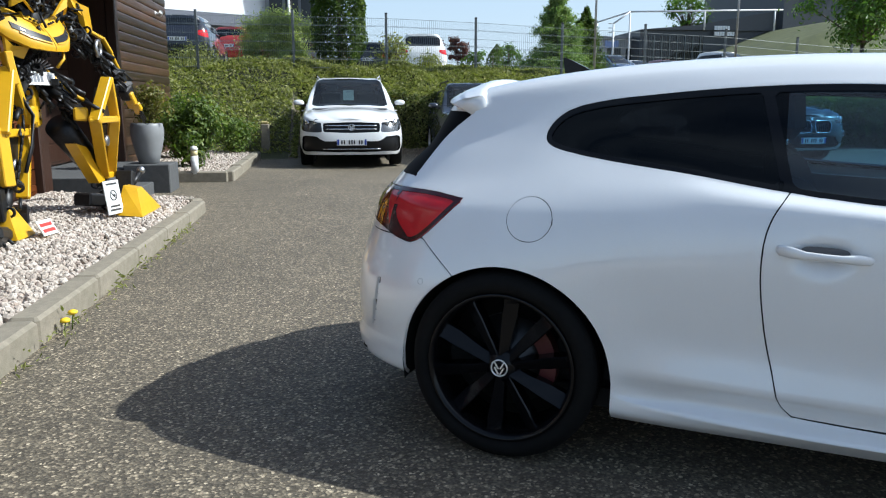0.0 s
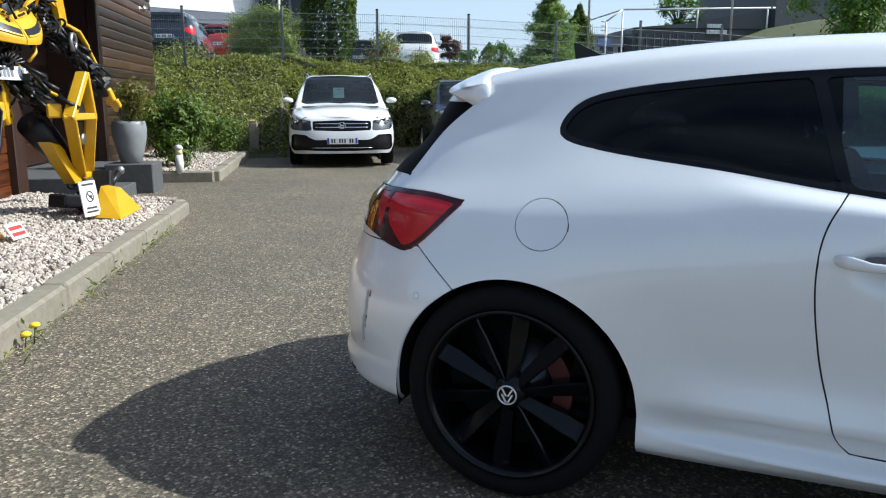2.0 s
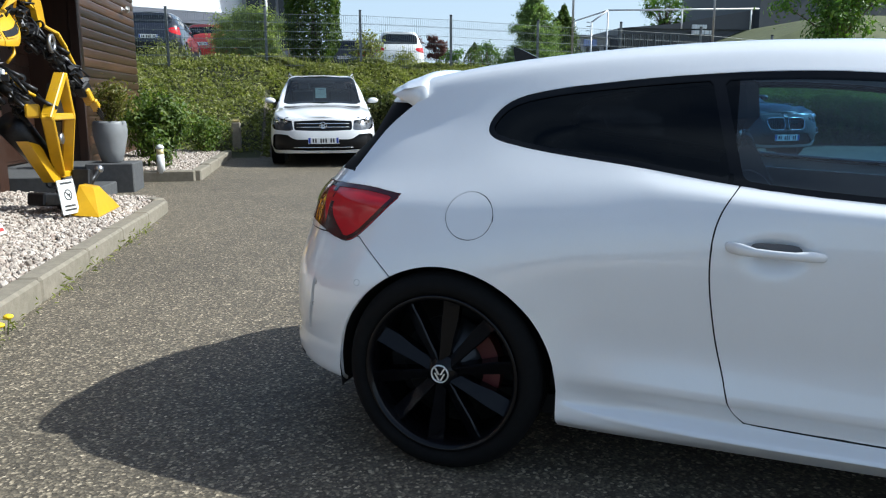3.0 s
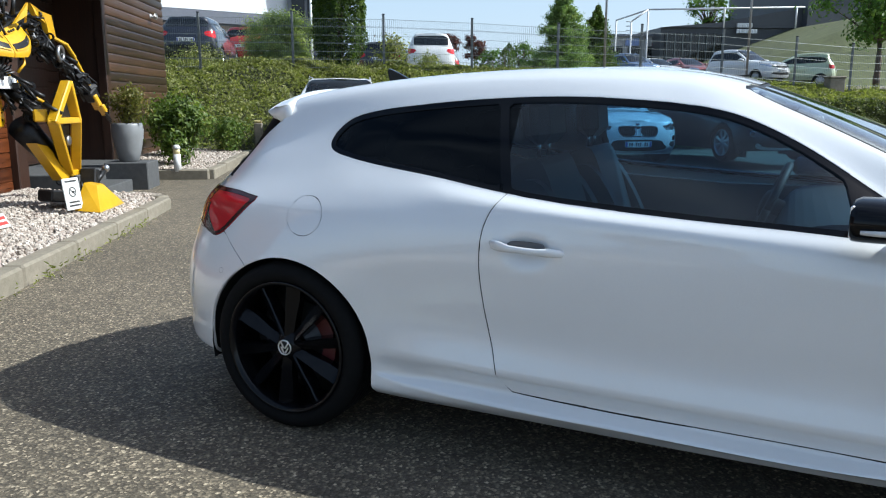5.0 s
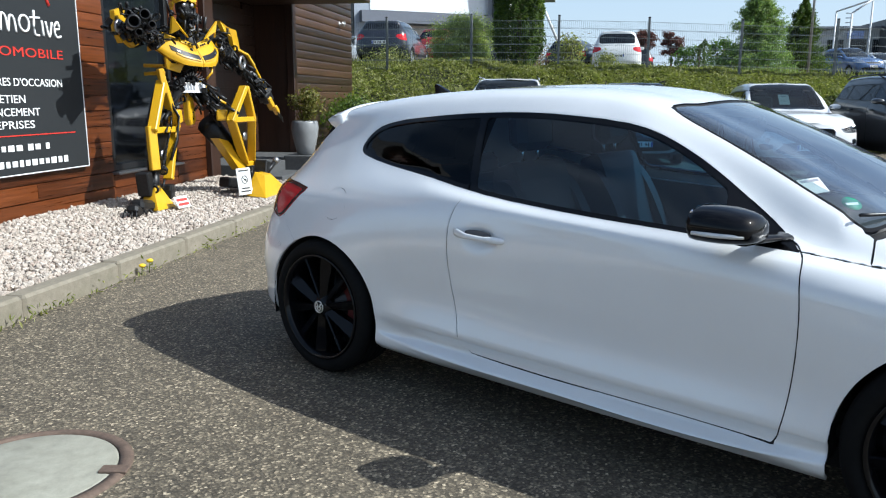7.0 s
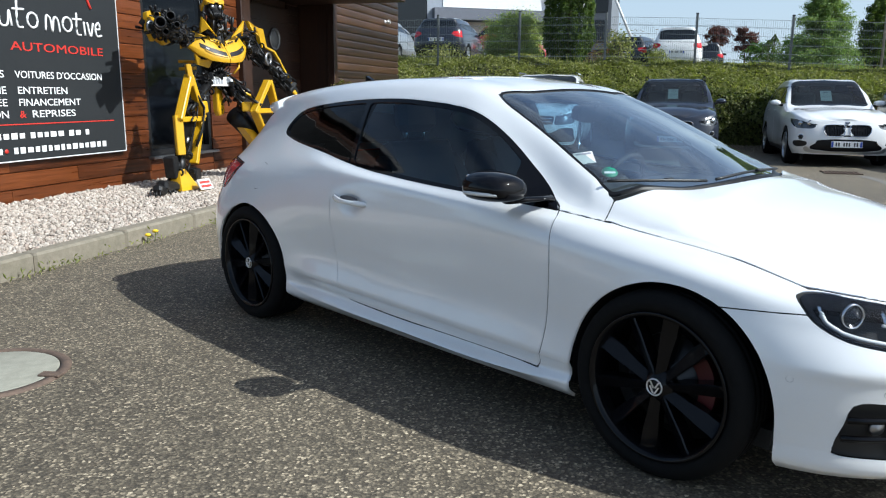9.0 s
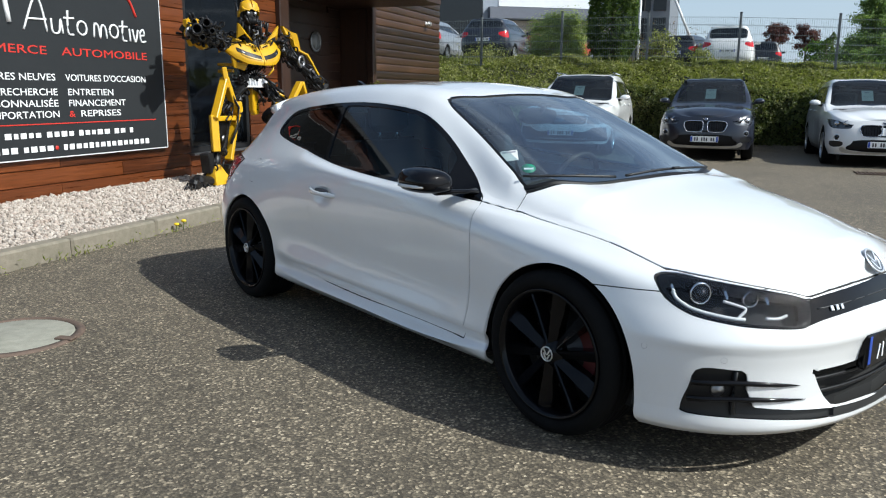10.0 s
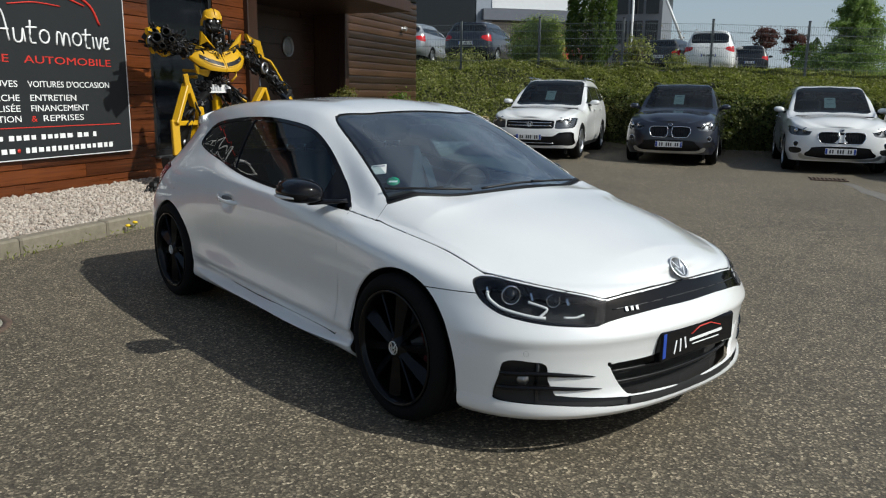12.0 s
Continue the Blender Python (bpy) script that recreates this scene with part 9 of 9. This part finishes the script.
# a far ridge of trees closes the view
rs = np.random.RandomState(51)
n = 9000
a = rs.uniform(-1.0, 1.1, n)
d = 170 + rs.rand(n) * 30
p = np.stack([np.sin(a) * d, np.cos(a) * d, np.zeros(n)], 1)
p[:, 2] = 2 + rs.rand(n) ** .8 * np.maximum(1.0, 4.0 + lumpy(p, .035, 4.5))
ob = leaves("far_trees", p, 2.4, M_LEAF_TREE, SITE, .2, 52)
tagged(ob, "line of distant trees on the horizon", "trees", "", "stuff")

# ---- gravel stones ----
def build_gravel():
    rs = np.random.RandomState(9)
    spots = []
    for lo_v, hi_v, lo_u, hi_u, n in ((-4.22, -2.62, -2.6, 5.85, 21000), (-4.2, -2.72, 8.65, 12.5, 5200), (-4.22, -2.62, -6.95, -2.6, 10500)):
        v, u = rs.uniform(lo_v, hi_v, n), rs.uniform(lo_u, hi_u, n)
        spots.append(np.stack([v, u, np.array([bed_height(a, b) for a, b in zip(v, u)])], 1))
    p = np.vstack(spots)
    n = len(p)
    p[:, 2] += rs.uniform(-.008, .014, n)
    t = (1 + 5 ** .5) / 2
    ico = np.array([(-1, t, 0), (1, t, 0), (-1, -t, 0), (1, -t, 0), (0, -1, t), (0, 1, t), (0, -1, -t), (0, 1, -t), (t, 0, -1), (t, 0, 1), (-t, 0, -1), (-t, 0, 1)]) / 1.9
    tri = np.array([(0, 11, 5), (0, 5, 1), (0, 1, 7), (0, 7, 10), (0, 10, 11), (1, 5, 9), (5, 11, 4), (11, 10, 2), (10, 7, 6), (7, 1, 8), (3, 9, 4), (3, 4, 2), (3, 2, 6), (3, 6, 8), (3, 8, 9), (4, 9, 5), (2, 4, 11), (6, 2, 10), (8, 6, 7), (9, 8, 1)])
    q = rs.normal(size=(n, 4))
    q /= np.linalg.norm(q, axis=1, keepdims=True)
    w, x, y, z = q.T
    R = np.stack([1 - 2 * (y * y + z * z), 2 * (x * y - z * w), 2 * (x * z + y * w), 2 * (x * y + z * w), 1 - 2 * (x * x + z * z), 2 * (y * z - x * w), 2 * (x * z - y * w), 2 * (y * z + x * w), 1 - 2 * (x * x + y * y)], 1).reshape(n, 3, 3)
    s = rs.uniform(.010, .026, (n, 1, 1)) * rs.uniform(.6, 1.25, (n, 1, 3))
    v = (ico[None] * (1 + rs.uniform(-.22, .22, (n, 12, 1)))) * s
    v = np.einsum("nij,nkj->nki", R, v) + p[:, None]
    f = (tri[None] + 12 * np.arange(n)[:, None, None]).reshape(-1, 3)
    ob = new("gravel", raw_mesh("gravel", v.reshape(-1, 3), f, M_GRAVEL))
    ob.matrix_world = SITE
    tagged(ob, "loose pale pinkish-white gravel along the house", "gravel", "", "stuff")


build_gravel()


# ---- boards of the house front ----
def build_boards():
    rng = random.Random(12)
    wall_f = bpy.data.objects["wall_front"]
    made = {}

    def board(length, pitch, mat, log=False):
        key = (round(length, 3), round(pitch, 3), mat.name)
        if key not in made:
            h, d = pitch - .006, .03
            if log:
                prof = [(-.03, 0), (-.002, .002), (.006, h * .2), (.008, h * .5), (.006, h * .8), (-.002, h - .002), (-.03, h)]
            else:
                prof = [(-.03, 0), (-.004, 0), (.004, .008), (.006, h * .5), (.004, h - .008), (-.004, h), (-.03, h)]
            v = [(x, -length / 2, z) for x, z in prof] + [(x, length / 2, z) for x, z in prof]
            n = len(prof)
            f = [(i, i + 1, n + i + 1, n + i) for i in range(n - 1)] + [tuple(range(n)), tuple(range(2 * n - 1, n - 1, -1))]
            g = Geo()
            g.add(v, f)
            made[key] = g.mesh("board", mat)
        return made[key]

    def field(lo, hi, z0, z1, pitch, mat, cuts=(), log=False, v=F_V):
        z = z0
        row = 0
        while z < z1 - .02:
            edges = [lo] + [c + (.9 if row % 2 else 0) for c in cuts if lo < c + .9 < hi] + [hi]
            for a, b in zip(edges[:-1], edges[1:]):
                ob = new("board", board(b - a - .004, min(pitch, z1 - z), mat, log))
                ob.parent = wall_f
                ob.matrix_basis = pose(v + rng.uniform(-.002, .002), (a + b) / 2, z + rng.uniform(-.001, .001))
            z += pitch
            row += 1
    field(-1.6, 3.54, .16, 3.6, .166, M_WOOD, (1.4,))
    field(3.54, 4.92, .16, .46, .15, M_WOOD)
    field(3.54, 4.92, 2.76, 3.6, .166, M_WOOD)
    field(4.92, 5.70, .16, 3.6, .166, M_WOOD)
    field(5.97, 8.95, 3.10, 3.6, .166, M_WOOD)
    field(9.11, 12.84, .10, 3.6, .147, M_WOOD_X, (), True)
    # recess boards darker than the front, the recess shade put into their colour
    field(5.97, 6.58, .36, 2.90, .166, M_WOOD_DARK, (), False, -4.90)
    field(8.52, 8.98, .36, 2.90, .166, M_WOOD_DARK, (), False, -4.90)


build_boards()
